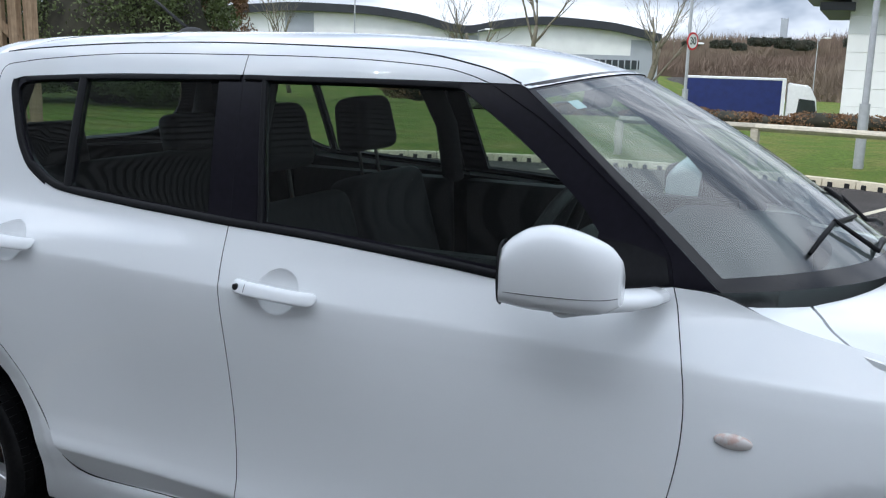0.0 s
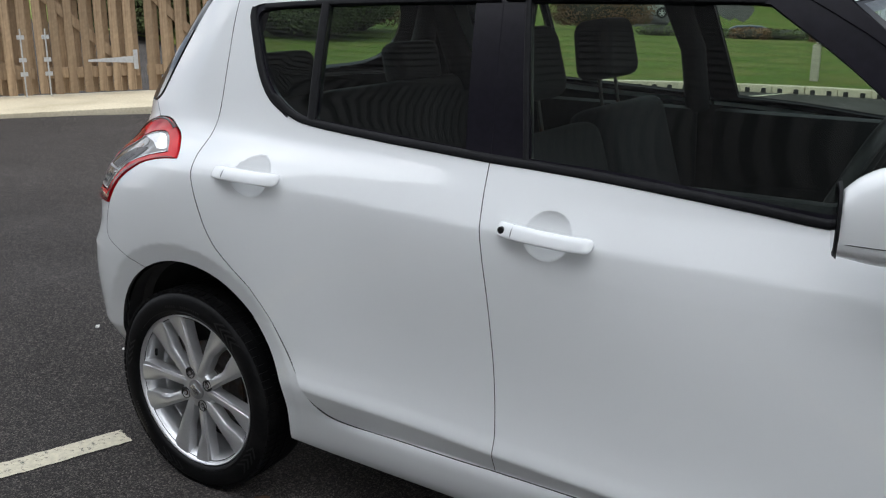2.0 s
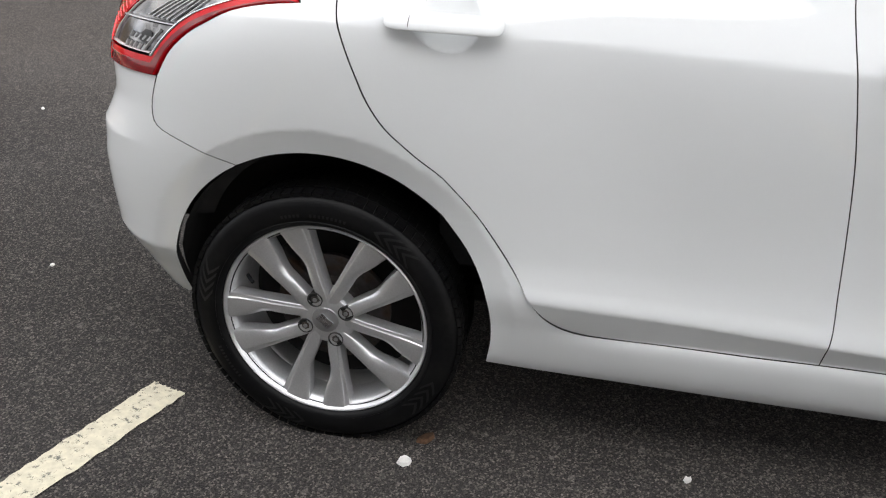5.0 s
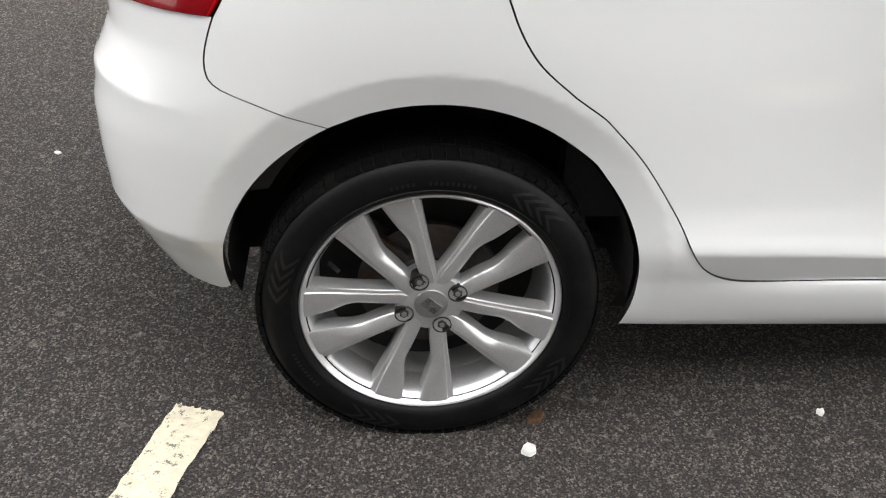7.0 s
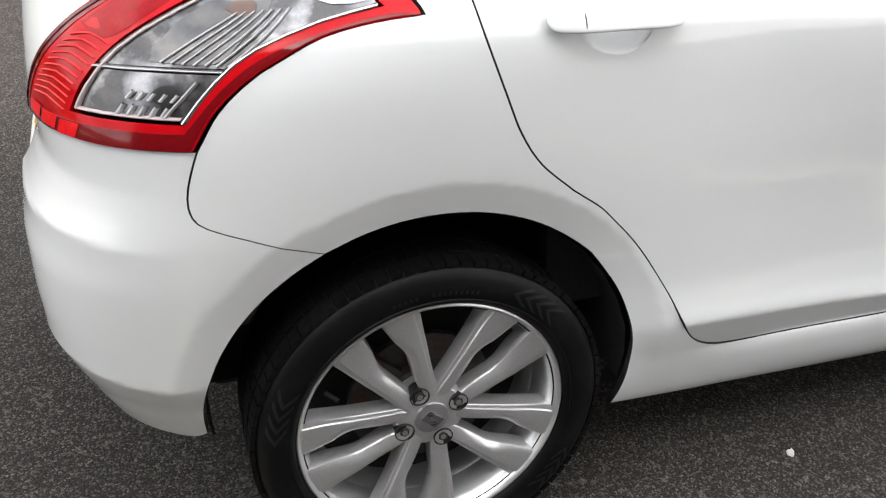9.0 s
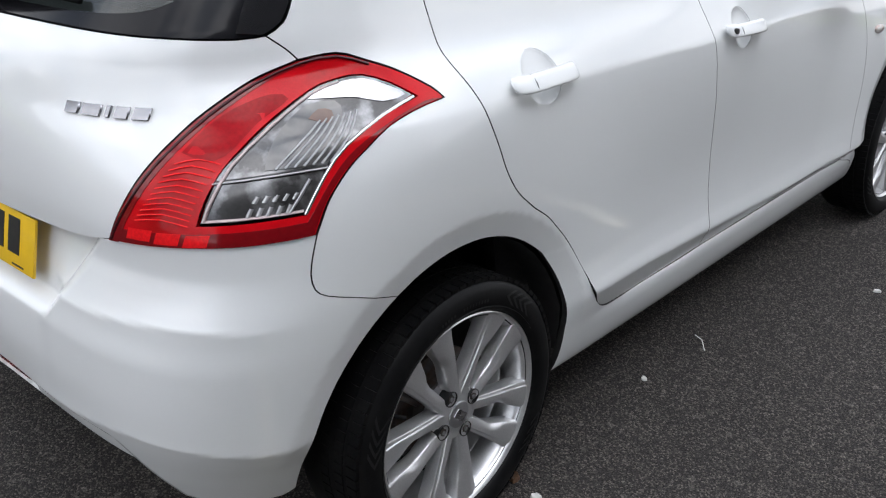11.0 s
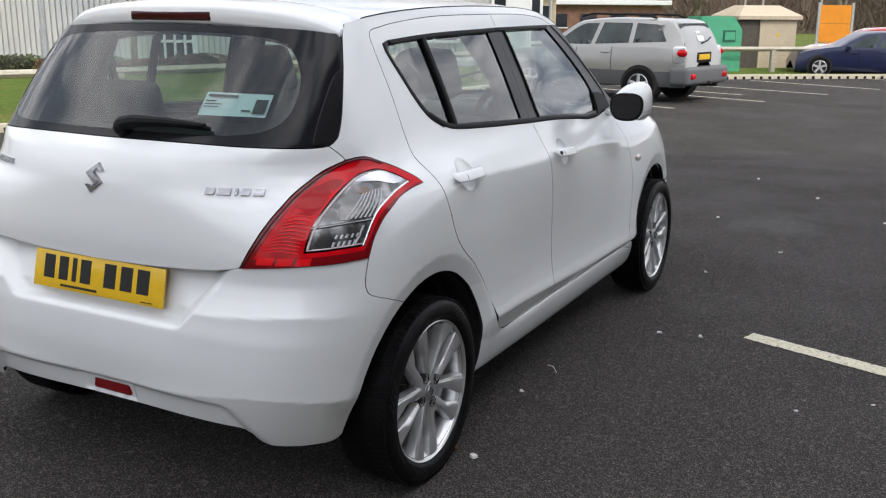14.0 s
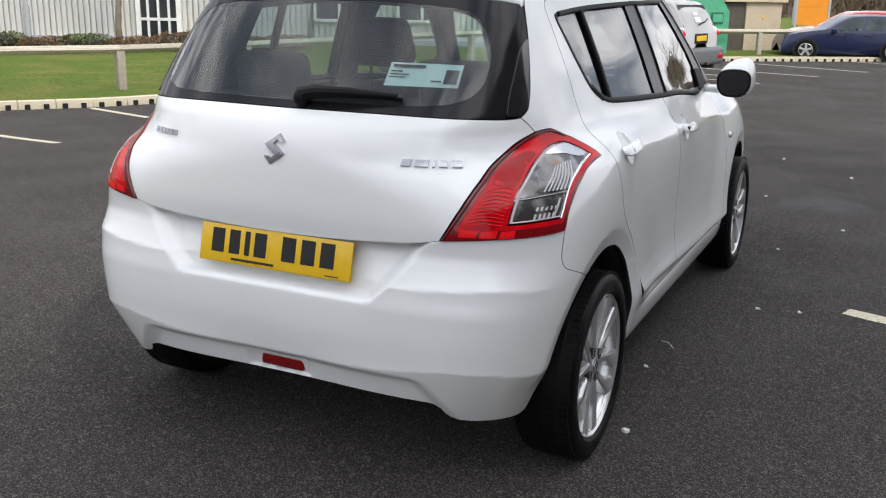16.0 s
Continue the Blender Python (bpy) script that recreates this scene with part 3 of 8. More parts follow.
def make_ground():
    xs, ys = spread(-900, 900, 0.8, 7.0), spread(-900, 900, 0.8, 7.0)
    verts = [(x, y, land(x, y)) for x in xs for y in ys]
    ny = len(ys)
    faces = [(i * ny + j, (i + 1) * ny + j, (i + 1) * ny + j + 1, i * ny + j + 1) for i in range(len(xs) - 1) for j in range(ny - 1)]
    ob = new("ground", mesh("ground", verts, faces, M_ASPHALT))
    return tagged(ob, "dark grey asphalt of a car park with pale stone chips", "ground", kind="structure")


ground = make_ground()


def painted_line(a, b, width=0.1, lift=0.004):
    """A painted bay line between two places, laid on the ground."""
    a, b = Vector(a), Vector(b)
    d = b - a
    n = max(2, int(d.length / 0.02))
    side = Vector((-d.y, d.x)).normalized() * width / 2
    ahead = d.normalized()
    rng = random.Random(int(a.x * 97 + a.y * 31))
    verts, faces, cols = [], [], 21
    for i in range(n + 1):
        p = a + d * i / n
        rag = [1 + rng.uniform(-0.08, 0.05), 1 + rng.uniform(-0.08, 0.05)]
        for k in range(cols):
            s = 2 * k / (cols - 1) - 1
            q = p + side * s * (rag[0] if s < 0 else rag[1])
            if i in (0, n):
                q += ahead * rng.uniform(-0.004, 0.004)
            verts.append((q.x, q.y, land(q.x, q.y) + lift))
    for i in range(n):
        for k in range(cols - 1):
            v = i * cols + k
            faces.append((v, v + cols, v + cols + 1, v + 1))
    ob = new("bay_line", mesh("bay_line", verts, faces, M_LINE, False))
    tagged(ob, "worn cream-white painted parking bay line on asphalt", "road marking", "bay lines", "structure")


for a, b in [((-0.425, -0.735), (-1.95, -5.3)), ((1.885, -1.43), (0.35, -6.1)), ((4.25, -2.2), (2.7, -6.9)),
             ((2.15, 9.6), (3.0, 11.9)), ((4.52, 6.5), (5.1, 9.0)), ((7.05, 7.6), (7.4, 9.0)), ((-2.55, 12.2), (-2.0, 13.4)), ((-0.2, 10.6), (0.7, 12.9)),
             ((17.5, 1.2), (18.9, 5.2)), ((18.9, 1.9), (20.2, 5.6)), ((20.0, 0.3), (21.6, 4.6)), ((22.2, -0.6), (23.6, 2.6)), ((15.2, 2.4), (16.6, 6.6)), ((12.9, 3.2), (14.3, 7.2)), ((24.6, -2.8), (26.2, 0.2))]:
    painted_line(a, b)


# ---- the white hatchback: front towards +x, its right side towards -y ----
car = thing("hatchback_car", "white five-door hatchback with black pillars and silver alloy wheels", "car")


def skin_normal(u, z, dent=None, side=1):
    e = 0.003
    def p(a, b):
        return Vector(skin(a, b, dent(a, b) if dent else 0.0))
    n = (p(u + e, z) - p(u - e, z)).cross(p(u, z + e) - p(u, z - e)).normalized()
    return Vector((n.x, n.y * side, n.z))


def u_at(x, z):
    """The skin's u at a given x, for places round the tail or the nose."""
    if XR <= x <= XF:
        return x
    lo, hi = (UC, XR) if x < XR else (XF, XF + ARC)
    for _ in range(40):
        mid = (lo + hi) / 2
        if skin(mid, z)[0] < x:
            lo = mid
        else:
            hi = mid
    return (lo + hi) / 2


def patch(name, loop, mat, parent, out=0.0, holes=(), gap=0.0011, lip=0.016, dent=None, sides=(1,), label="", step=(0.02, 0.014), whole=False, lines=()):
    """A panel cut out of the skin along an outline, with turned-in edges. sides: 1 the right-hand one, -1 its mirror image;
    whole: the right half and its mirror image as one piece, joined on the car's middle line."""
    loop = inset(loop, gap)
    holes = [inset(h, -gap) for h in holes]
    if whole:
        loop = [(max(u, UC), z) if u > UC + 0.004 else (UC, z) for u, z in loop]
    pts, faces, rings = fill(loop, holes, step, lines)
    lift = (lambda u, z: out + (dent(u, z) if dent else 0.0))
    made = []
    for side in ((1,) if whole else sides):
        verts, norms, fs = [], [], []
        for half in ((1, -1) if whole else (side,)):
            s = len(verts)
            for u, z in pts:
                x, y, zz = skin(u, z, lift(u, z))
                verts.append((x, 0.0 if (whole and u <= UC + 1e-5) else y * half, zz))
                norms.append(skin_normal(u, z, lift, half))
            fs += [tuple(s + k for k in (f if half == 1 else f[::-1])) for f in faces]
            if lip:
                for r in rings:
                    k0, n = len(verts), len(r)
                    for i, k in enumerate(r):
                        nn = norms[s + k]
                        a, b = Vector(verts[s + r[i - 1]]), Vector(verts[s + r[(i + 1) % n]])
                        verts.append(verts[s + k])
                        verts.append(tuple(Vector(verts[s + k]) - nn * lip))
                        w = (b - a).cross(nn).normalized() * half
                        norms += [(w + nn).normalized(), w]
                    for i in range(n):
                        j = (i + 1) % n
                        if whole and pts[r[i]][0] <= UC + 1e-5 and pts[r[j]][0] <= UC + 1e-5:
                            continue
                        q = (k0 + 2 * i, k0 + 2 * i + 1, k0 + 2 * j + 1, k0 + 2 * j)
                        fs.append(q if half == 1 else q[::-1])
        me = mesh(name, verts, fs, mat)
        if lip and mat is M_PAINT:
            # near-black edges stand in for the shade deep in the shut lines
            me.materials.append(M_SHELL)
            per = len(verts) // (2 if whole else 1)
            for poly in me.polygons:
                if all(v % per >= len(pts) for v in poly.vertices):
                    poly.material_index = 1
        me.normals_split_custom_set_from_vertices([tuple(n) for n in norms])
        made.append(part(name, me, mat, parent[0 if side == 1 else 1] if isinstance(parent, (list, tuple)) else parent, label))
    return made if len(made) > 1 else made[0]


BOTH = (1, -1)
# the shut lines and edges, as (u, z) rows
B_LOW = [(0.918, 1.030), (0.926, 0.96), (0.950, 0.82), (0.964, 0.73), (0.977, 0.60), (0.985, 0.48), (0.988, 0.42), (0.984, 0.37), (0.982, 0.335)]
B_UP = [(0.918, 1.030), (0.866, 1.378), (0.866, 1.427)]
SILL_REAR = [(0.982, 0.335), (0.86, 0.334), (0.70, 0.335), (0.575, 0.337), (0.510, 0.346), (0.465, 0.370), (0.432, 0.410), (0.393, 0.478), (0.328, 0.571), (0.273, 0.631), (0.215, 0.688)]
C_SEAM = [(0.215, 0.688), (0.175, 0.737), (0.150, 0.787), (0.133, 0.840), (0.115, 0.900), (0.100, 0.954), (0.088, 1.010), (0.085, 1.068), (0.070, 1.189), (0.045, 1.325), (0.040, 1.362)]
TOP_REAR = [(0.040, 1.362), (0.052, 1.380), (0.100, 1.389), (0.206, 1.402), (0.480, 1.421), (0.866, 1.427)]
WIN_REAR = [(0.866, 1.378), (0.783, 1.376), (0.500, 1.369), (0.330, 1.362), (0.130, 1.350)]
WIN_TAIL = [(0.130, 1.350), (0.100, 1.342), (0.102, 1.320), (0.137, 1.254), (0.182, 1.173), (0.229, 1.115), (0.294, 1.079), (0.373, 1.061), (0.594, 1.046), (0.760, 1.038), (0.918, 1.030)]
BELT = [(0.918, 1.030), (1.05, 1.025), (1.224, 1.014), (1.476, 0.991), (1.613, 0.977), (1.75, 0.975), (1.87, 0.988), (1.957, 1.003)]
F_SEAM = [(1.957, 1.003), (1.975, 0.940), (2.003, 0.830), (2.010, 0.740), (2.000, 0.640), (1.975, 0.530), (1.945, 0.420), (1.933, 0.335)]
SILL_FRONT = [(1.933, 0.335), (1.60, 0.334), (0.982, 0.335)]
TOP_FRONT = [(0.866, 1.427), (1.05, 1.427), (1.20, 1.424), (1.37, 1.413), (1.445, 1.399), (1.50, 1.381)]
WIN_FRONT = [(1.50, 1.381), (1.434, 1.381), (1.20, 1.381), (0.866, 1.378)]
A_GAP = [(1.50, 1.381), (1.58, 1.338), (1.655, 1.294), (1.793, 1.193), (1.90, 1.105), (1.938, 1.062), (1.957, 1.003)]
SCREEN_EDGE = [(1.575, 1.381), (1.68, 1.300), (1.788, 1.212), (1.92, 1.107), (2.049, 1.000)]
DITCH = [(-0.045, 1.402), (0.05, 1.418), (0.20, 1.432), (0.48, 1.448), (0.80, 1.455), (1.20, 1.450), (1.343, 1.440), (1.449, 1.421), (1.514, 1.405), (1.575, 1.381)]
LAMP_IN = [(-0.318, 0.775), (-0.298, 0.833), (-0.274, 0.890), (-0.248, 0.934), (-0.217, 0.971), (-0.166, 1.012), (-0.114, 1.035)]
LAMP_TOP = [(-0.114, 1.035), (-0.067, 1.038), (-0.030, 1.020), (0.005, 1.000), (0.040, 0.970), (0.051, 0.952)]
LAMP_OUT = [(0.051, 0.952), (0.008, 0.945), (-0.033, 0.930), (-0.064, 0.903), (-0.084, 0.880), (-0.104, 0.842), (-0.118, 0.792)]
LAMP_LOW = [(-0.118, 0.792), (-0.176, 0.790), (-0.233, 0.787), (-0.318, 0.775)]
HATCH_LOW = [(-0.318, 0.775), (-0.362, 0.760), (-0.440, 0.749), (-0.540, 0.741), (UC, 0.738)]
HATCH_GAP = [(-0.114, 1.035), (-0.126, 1.053), (-0.147, 1.076)]
GLASS_LOW = [(-0.147, 1.076), (-0.178, 1.073), (-0.276, 1.078), (-0.423, 1.083), (UC, 1.082)]
GLASS_SIDE = [(-0.147, 1.076), (-0.126, 1.094), (-0.111, 1.140), (-0.096, 1.210), (-0.082, 1.275), (-0.070, 1.333), (-0.060, 1.372)]
GLASS_TOP = [(-0.060, 1.372), (-0.20, 1.388), (-0.45, 1.394), (UC, 1.396)]


def arch(cx, a0, a1, r=0.352, cz=0.318):
    """The wheel opening's edge, from angle a0 to a1 (degrees, 0 forwards)."""
    rows = []
    for k in range(13):
        a = radians(a0 + (a1 - a0) * k / 12)
        x, z = cx + r * math.cos(a), cz + r * math.sin(a)
        rows.append((u_at(x, z), z))
    return rows


ARCH_SEAM = 118.5                     # where the bumper's shut line meets the rear wheel opening
REAR_ARCH = arch(0.0, -14.5, ARCH_SEAM)
BUMPER_ARCH = arch(0.0, ARCH_SEAM, 188)
BUMPER_SEAM = [REAR_ARCH[-1], (-0.060, 0.650), (-0.086, 0.668), (-0.112, 0.685), (-0.123, 0.701), (-0.126, 0.728), (-0.123, 0.760), (-0.118, 0.792)]


HOLLOW_A, HOLLOW_B = 0.053, 0.049      # half length and half height of the hollow behind a door handle


def dish(cx, cz):
    """The hollow behind a door handle, with a crisp round edge."""
    def f(u, z):
        r = math.hypot((u - cx) / HOLLOW_A, (z - cz) / HOLLOW_B)
        return -0.017 * max(0.0, 1 - r * r) ** 0.8
    return f


def hollow_edge(cx, cz, grow=0.0):
    return [(cx + (HOLLOW_A + grow) * math.cos(2 * math.pi * k / 56), cz + (HOLLOW_B + grow) * math.sin(2 * math.pi * k / 56)) for k in range(56)]


REAR_HOLLOW, FRONT_HOLLOW = (0.260, 0.934), (1.094, 0.903)


def door_foot(u, z):
    """The rear door keeps its creased foot as far as its curved rear edge, where the panel beside it is plain."""
    if z > 0.56 or u > 0.66 or u < XR:
        return 0.0
    return (HALF(foot_height(u, z)) - PLAIN(z)) * (1 - smooth(0.44, 0.66, u))


# doors; edges run along the crease at their foot
FOOT_LINES = [[(0.40 + 0.012 * k, foot_crease(0.40 + 0.012 * k) + dz) for k in range(130)] for dz in (-0.006, 0.0, 0.006)]
rear_door_loop = loop_of(B_LOW, SILL_REAR, C_SEAM, TOP_REAR, [(0.866, 1.427), (0.866, 1.378)], WIN_REAR, WIN_TAIL)
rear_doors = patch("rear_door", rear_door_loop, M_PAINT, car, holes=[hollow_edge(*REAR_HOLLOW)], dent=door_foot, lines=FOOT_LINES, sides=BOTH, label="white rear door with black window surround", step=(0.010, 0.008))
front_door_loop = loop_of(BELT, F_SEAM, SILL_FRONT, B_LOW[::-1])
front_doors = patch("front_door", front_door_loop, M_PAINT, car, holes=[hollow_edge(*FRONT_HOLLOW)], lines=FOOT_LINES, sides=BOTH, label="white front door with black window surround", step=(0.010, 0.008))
for owner, spot in ((rear_doors, REAR_HOLLOW), (front_doors, FRONT_HOLLOW)):
    patch("handle_hollow", hollow_edge(*spot, 0.0015), M_PAINT, owner, out=-0.0002, gap=0.0, lip=0, dent=dish(*spot), sides=BOTH, step=(0.005, 0.0042))
top_loop = loop_of(TOP_FRONT, WIN_FRONT, [(0.866, 1.378), (0.866, 1.427)])
patch("door_top_rail", top_loop, M_PAINT, front_doors, sides=BOTH)

# window surrounds and glass
G_REAR = loop_of([(0.846, 1.053), (0.795, 1.362)], [(0.795, 1.362), (0.55, 1.357), (0.352, 1.349)], [(0.352, 1.349), (0.385, 1.078)], [(0.385, 1.078), (0.594, 1.066), (0.846, 1.053)])
G_QUARTER = loop_of([(0.327, 1.347), (0.200, 1.342), (0.132, 1.334)], [(0.132, 1.334), (0.118, 1.318), (0.150, 1.255), (0.196, 1.178), (0.242, 1.124), (0.302, 1.092), (0.358, 1.080)], [(0.358, 1.080), (0.327, 1.347)])
G_FRONT = loop_of([(1.012, 1.047), (0.940, 1.365)], [(0.940, 1.365), (1.20, 1.367), (1.415, 1.367), (1.450, 1.358)], [(1.450, 1.358), (1.60, 1.258), (1.735, 1.150), (1.79, 1.090)], [(1.79, 1.090), (1.775, 1.000)],
                  [(1.775, 1.000), (1.60, 1.003), (1.45, 1.016), (1.22, 1.037), (1.012, 1.047)])
rear_black = loop_of(WIN_REAR, WIN_TAIL, [(0.918, 1.030), (0.866, 1.378)])
surrounds = patch("window_surround", rear_black, M_PILLAR, rear_doors, out=-0.004, holes=[G_REAR, G_QUARTER], gap=0.0008, sides=BOTH, label="gloss black pillar film and window frame")
front_black = loop_of(BELT, A_GAP[::-1], WIN_FRONT, [(0.866, 1.378), (0.918, 1.030)])
f_surrounds = patch("window_surround", front_black, M_PILLAR, front_doors, out=-0.004, holes=[G_FRONT], gap=0.0008, sides=BOTH, label="gloss black pillar film and window frame")
for g, owner, m, nm in ((G_REAR, rear_doors, M_GLASS, "window_pane"), (G_QUARTER, rear_doors, M_GLASS, "quarter_pane"), (G_FRONT, front_doors, M_GLASS, "window_pane")):
    for ob in patch(nm, g, m, owner, out=-0.010, gap=-0.004, lip=0, sides=BOTH, step=(0.04, 0.04)):
        ob.visible_shadow = False


def skin_strip(name, rows, width, mat, parent, proud=0.004, side=1, label=""):
    """A raised strip that follows a line on the skin, rounded across."""
    pts = curve_points(rows, 0.02)
    verts, faces = [], []
    prof = [(-0.5, -0.004), (-0.46, 0.6 * proud), (-0.25, proud), (0.25, proud), (0.46, 0.6 * proud), (0.5, -0.004)]
    for i, p in enumerate(pts):
        a, b = Vector(pts[max(0, i - 1)]), Vector(pts[min(len(pts) - 1, i + 1)])
        d = (b - a).normalized()
        n = Vector((-d.y, d.x))
        for o, h in prof:
            q = Vector(p) + n * o * width
            x, y, z = skin(q.x, q.y, h)
            verts.append((x, y * side, z))
    k = len(prof)
    for i in range(len(pts) - 1):
        for j in range(k - 1):
            f = (i * k + j, i * k + j + 1, (i + 1) * k + j + 1, (i + 1) * k + j)
            faces.append(f if side == -1 else f[::-1])
    return part(name, mesh(name, verts, faces, mat), mat, parent, label)


for side, k in ((1, 0), (-1, 1)):
    skin_strip("belt_seal", [(p[0], p[1] + 0.008) for p in WIN_TAIL[5:]], 0.017, M_TRIM, rear_doors[k], 0.004, side, "black rubber seal below the glass")
    skin_strip("belt_seal", [(p[0], p[1] + 0.008) for p in BELT[:-2]], 0.017, M_TRIM, front_doors[k], 0.004, side, "black rubber seal below the glass")
    skin_strip("window_divider", [(0.372, 1.070), (0.357, 1.20), (0.339, 1.356)], 0.026, M_TRIM, rear_doors[k], 0.003, side, "black upright between rear panes")
    skin_strip("glass_channel", [(1.003, 1.040), (0.968, 1.20), (0.931, 1.372)], 0.013, M_TRIM, front_doors[k], 0.002, side)
    skin_strip("top_seal", [(0.135, 1.344), (0.33, 1.356), (0.60, 1.365), (0.86, 1.372)], 0.014, M_TRIM, rear_doors[k], 0.002, side)
    skin_strip("top_seal", [(0.875, 1.373), (1.20, 1.375), (1.43, 1.374)], 0.014, M_TRIM, front_doors[k], 0.002, side)
    skin_strip("tail_seal", WIN_TAIL[1:7], 0.016, M_TRIM, rear_doors[k], 0.002, side)

# body side: quarter panel, sill, roof rail in one pressing; wing; windscreen pillar
rail_front = [(1.575, 1.381), (1.50, 1.381)]
body_loop = loop_of(TOP_FRONT[::-1], TOP_REAR[::-1], C_SEAM[::-1], SILL_REAR[::-1], SILL_FRONT[::-1], [(1.933, 0.335), (2.040, 0.300), (2.070, 0.225), (2.060, 0.190)], [(2.060, 0.190), (1.60, 0.196), (1.0, 0.206), (0.50, 0.222), REAR_ARCH[0]],
                    REAR_ARCH, BUMPER_SEAM, LAMP_OUT[::-1], LAMP_TOP[::-1], HATCH_GAP, GLASS_SIDE, [(-0.060, 1.372), (-0.045, 1.402)], DITCH, rail_front)
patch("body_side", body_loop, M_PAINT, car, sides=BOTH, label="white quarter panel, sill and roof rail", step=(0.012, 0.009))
pillar_loop = loop_of(A_GAP, [(1.957, 1.003), (2.049, 1.000)], SCREEN_EDGE[::-1], rail_front)
patch("windscreen_pillar", pillar_loop, M_PILLAR, car, sides=BOTH, label="gloss black windscreen pillar")
WING_TOP = [(1.957, 1.003), (2.049, 0.996), (2.16, 0.958), (2.30, 0.928), (2.50, 0.890), (2.66, 0.840)]
WING_FRONT = [(2.66, 0.840), (2.64, 0.70), (2.62, 0.58)]
FRONT_ARCH = arch(2.43, 194.5, 40)
wing_loop = loop_of(WING_TOP, WING_FRONT, [(2.62, 0.58), FRONT_ARCH[-1]], FRONT_ARCH[::-1], [FRONT_ARCH[0], (2.070, 0.225)], [(2.070, 0.225), (2.040, 0.300), (1.933, 0.335)], F_SEAM[::-1])
patch("front_wing", wing_loop, M_PAINT, car, sides=BOTH, label="white front wing", step=(0.016, 0.012))
nose_loop = loop_of([(2.62, 0.57), (2.80, 0.56), (3.0, 0.56)], [(3.0, 0.56), (3.0, 0.22)], [(3.0, 0.22), (2.70, 0.21), arch(2.43, -16, 38)[0]], arch(2.43, -16, 38), [arch(2.43, -16, 38)[-1], (2.62, 0.57)])
patch("front_bumper", nose_loop, M_PAINT, car, sides=BOTH, label="white front bumper corner")
head_loop = loop_of([(2.67, 0.835), (2.82, 0.76), (2.95, 0.70)], [(2.95, 0.70), (2.95, 0.58)], [(2.95, 0.58), (2.80, 0.57), (2.63, 0.585)], [(2.63, 0.585), (2.65, 0.70), (2.67, 0.835)])
patch("head_lamp", head_loop, M_LAMPGREY, car, sides=BOTH, label="clear headlamp")

# rear bumper with the plate's hollow and a set-back lower lip
def bumper_dent(u, z):
    edge = -0.432 + (z - 0.60) * 0.56
    hollow = (1 - smooth(edge - 0.014, edge + 0.008, u)) * smooth(0.588, 0.606, z)
    lower = (1 - smooth(0.368, 0.394, z)) * (1 - smooth(-0.350, -0.322, u - (0.374 - z) * 0.64))
    # shoulder crease beside the plate's hollow, and the edge of the lower lip
    z1 = 0.640 + 0.016 * math.exp(-((u + 0.24) / 0.09) ** 2)
    crease = math.exp(-abs(z - z1) / (0.035 if z > z1 else 0.065)) * smooth(-0.46, -0.42, u) * (1 - smooth(-0.26, -0.10, u)) * (1 - smooth(0.67, 0.745, z))
    z2 = 0.392 + 0.034 * math.exp(-((u + 0.27) / 0.12) ** 2)
    lip = math.exp(-abs(z - z2) / 0.050) * (1 - smooth(-0.16, -0.10, u)) * smooth(-0.60, -0.40, u)
    fog = (1 - smooth(0.074, 0.090, u - UC)) * (1 - smooth(0.024, 0.034, abs(z - 0.347)))
    return -0.036 * hollow - 0.020 * lower + 0.0120 * crease + 0.0085 * lip - 0.012 * fog


BUMPER_LOW = [BUMPER_ARCH[-1], (-0.150, 0.253), (-0.18, 0.254), (-0.235, 0.259), (-0.268, 0.266), (-0.282, 0.285), (-0.300, 0.303), (-0.36, 0.307), (-0.50, 0.311), (UC, 0.313)]
bumper_loop = loop_of(LAMP_LOW, HATCH_LOW, [(UC, 0.738), (UC, 0.313)], BUMPER_LOW[::-1], BUMPER_ARCH[::-1], BUMPER_SEAM)
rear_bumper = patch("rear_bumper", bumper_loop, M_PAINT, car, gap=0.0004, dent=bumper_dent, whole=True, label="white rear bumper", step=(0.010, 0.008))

# tailgate, its window and garnish
hatch_loop = loop_of(HATCH_LOW[::-1], LAMP_IN, HATCH_GAP, GLASS_LOW, [(UC, 1.082), (UC, 0.738)])
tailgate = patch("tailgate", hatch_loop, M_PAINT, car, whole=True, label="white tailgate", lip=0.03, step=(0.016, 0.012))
frit_loop = loop_of(GLASS_LOW[::-1], GLASS_SIDE, GLASS_TOP, [(UC, 1.396), (UC, 1.372)], [(UC, 1.372), (-0.45, 1.371), (-0.282, 1.362), (-0.215, 1.348), (-0.192, 1.318), (-0.187, 1.260), (-0.199, 1.204), (-0.228, 1.150), (-0.270, 1.120), (-0.34, 1.108), (-0.50, 1.105), (UC, 1.104)], [(UC, 1.104), (UC, 1.082)])
rear_window = patch("rear_window_border", frit_loop, M_FRIT, tailgate, out=-0.003, whole=True, gap=0.0015, label="black printed glass border")
pane_loop = loop_of([(UC, 1.372), (-0.45, 1.371), (-0.282, 1.362), (-0.215, 1.348), (-0.192, 1.318), (-0.187, 1.260), (-0.199, 1.204), (-0.228, 1.150), (-0.270, 1.120), (-0.34, 1.108), (-0.50, 1.105), (UC, 1.104)], [(UC, 1.104), (UC, 1.372)])
rear_pane = patch("rear_window_pane", pane_loop, M_PRIVACY, tailgate, out=-0.0035, gap=-0.002, lip=0, whole=True, step=(0.04, 0.04), label="tinted rear window glass")
rear_pane.visible_shadow = False
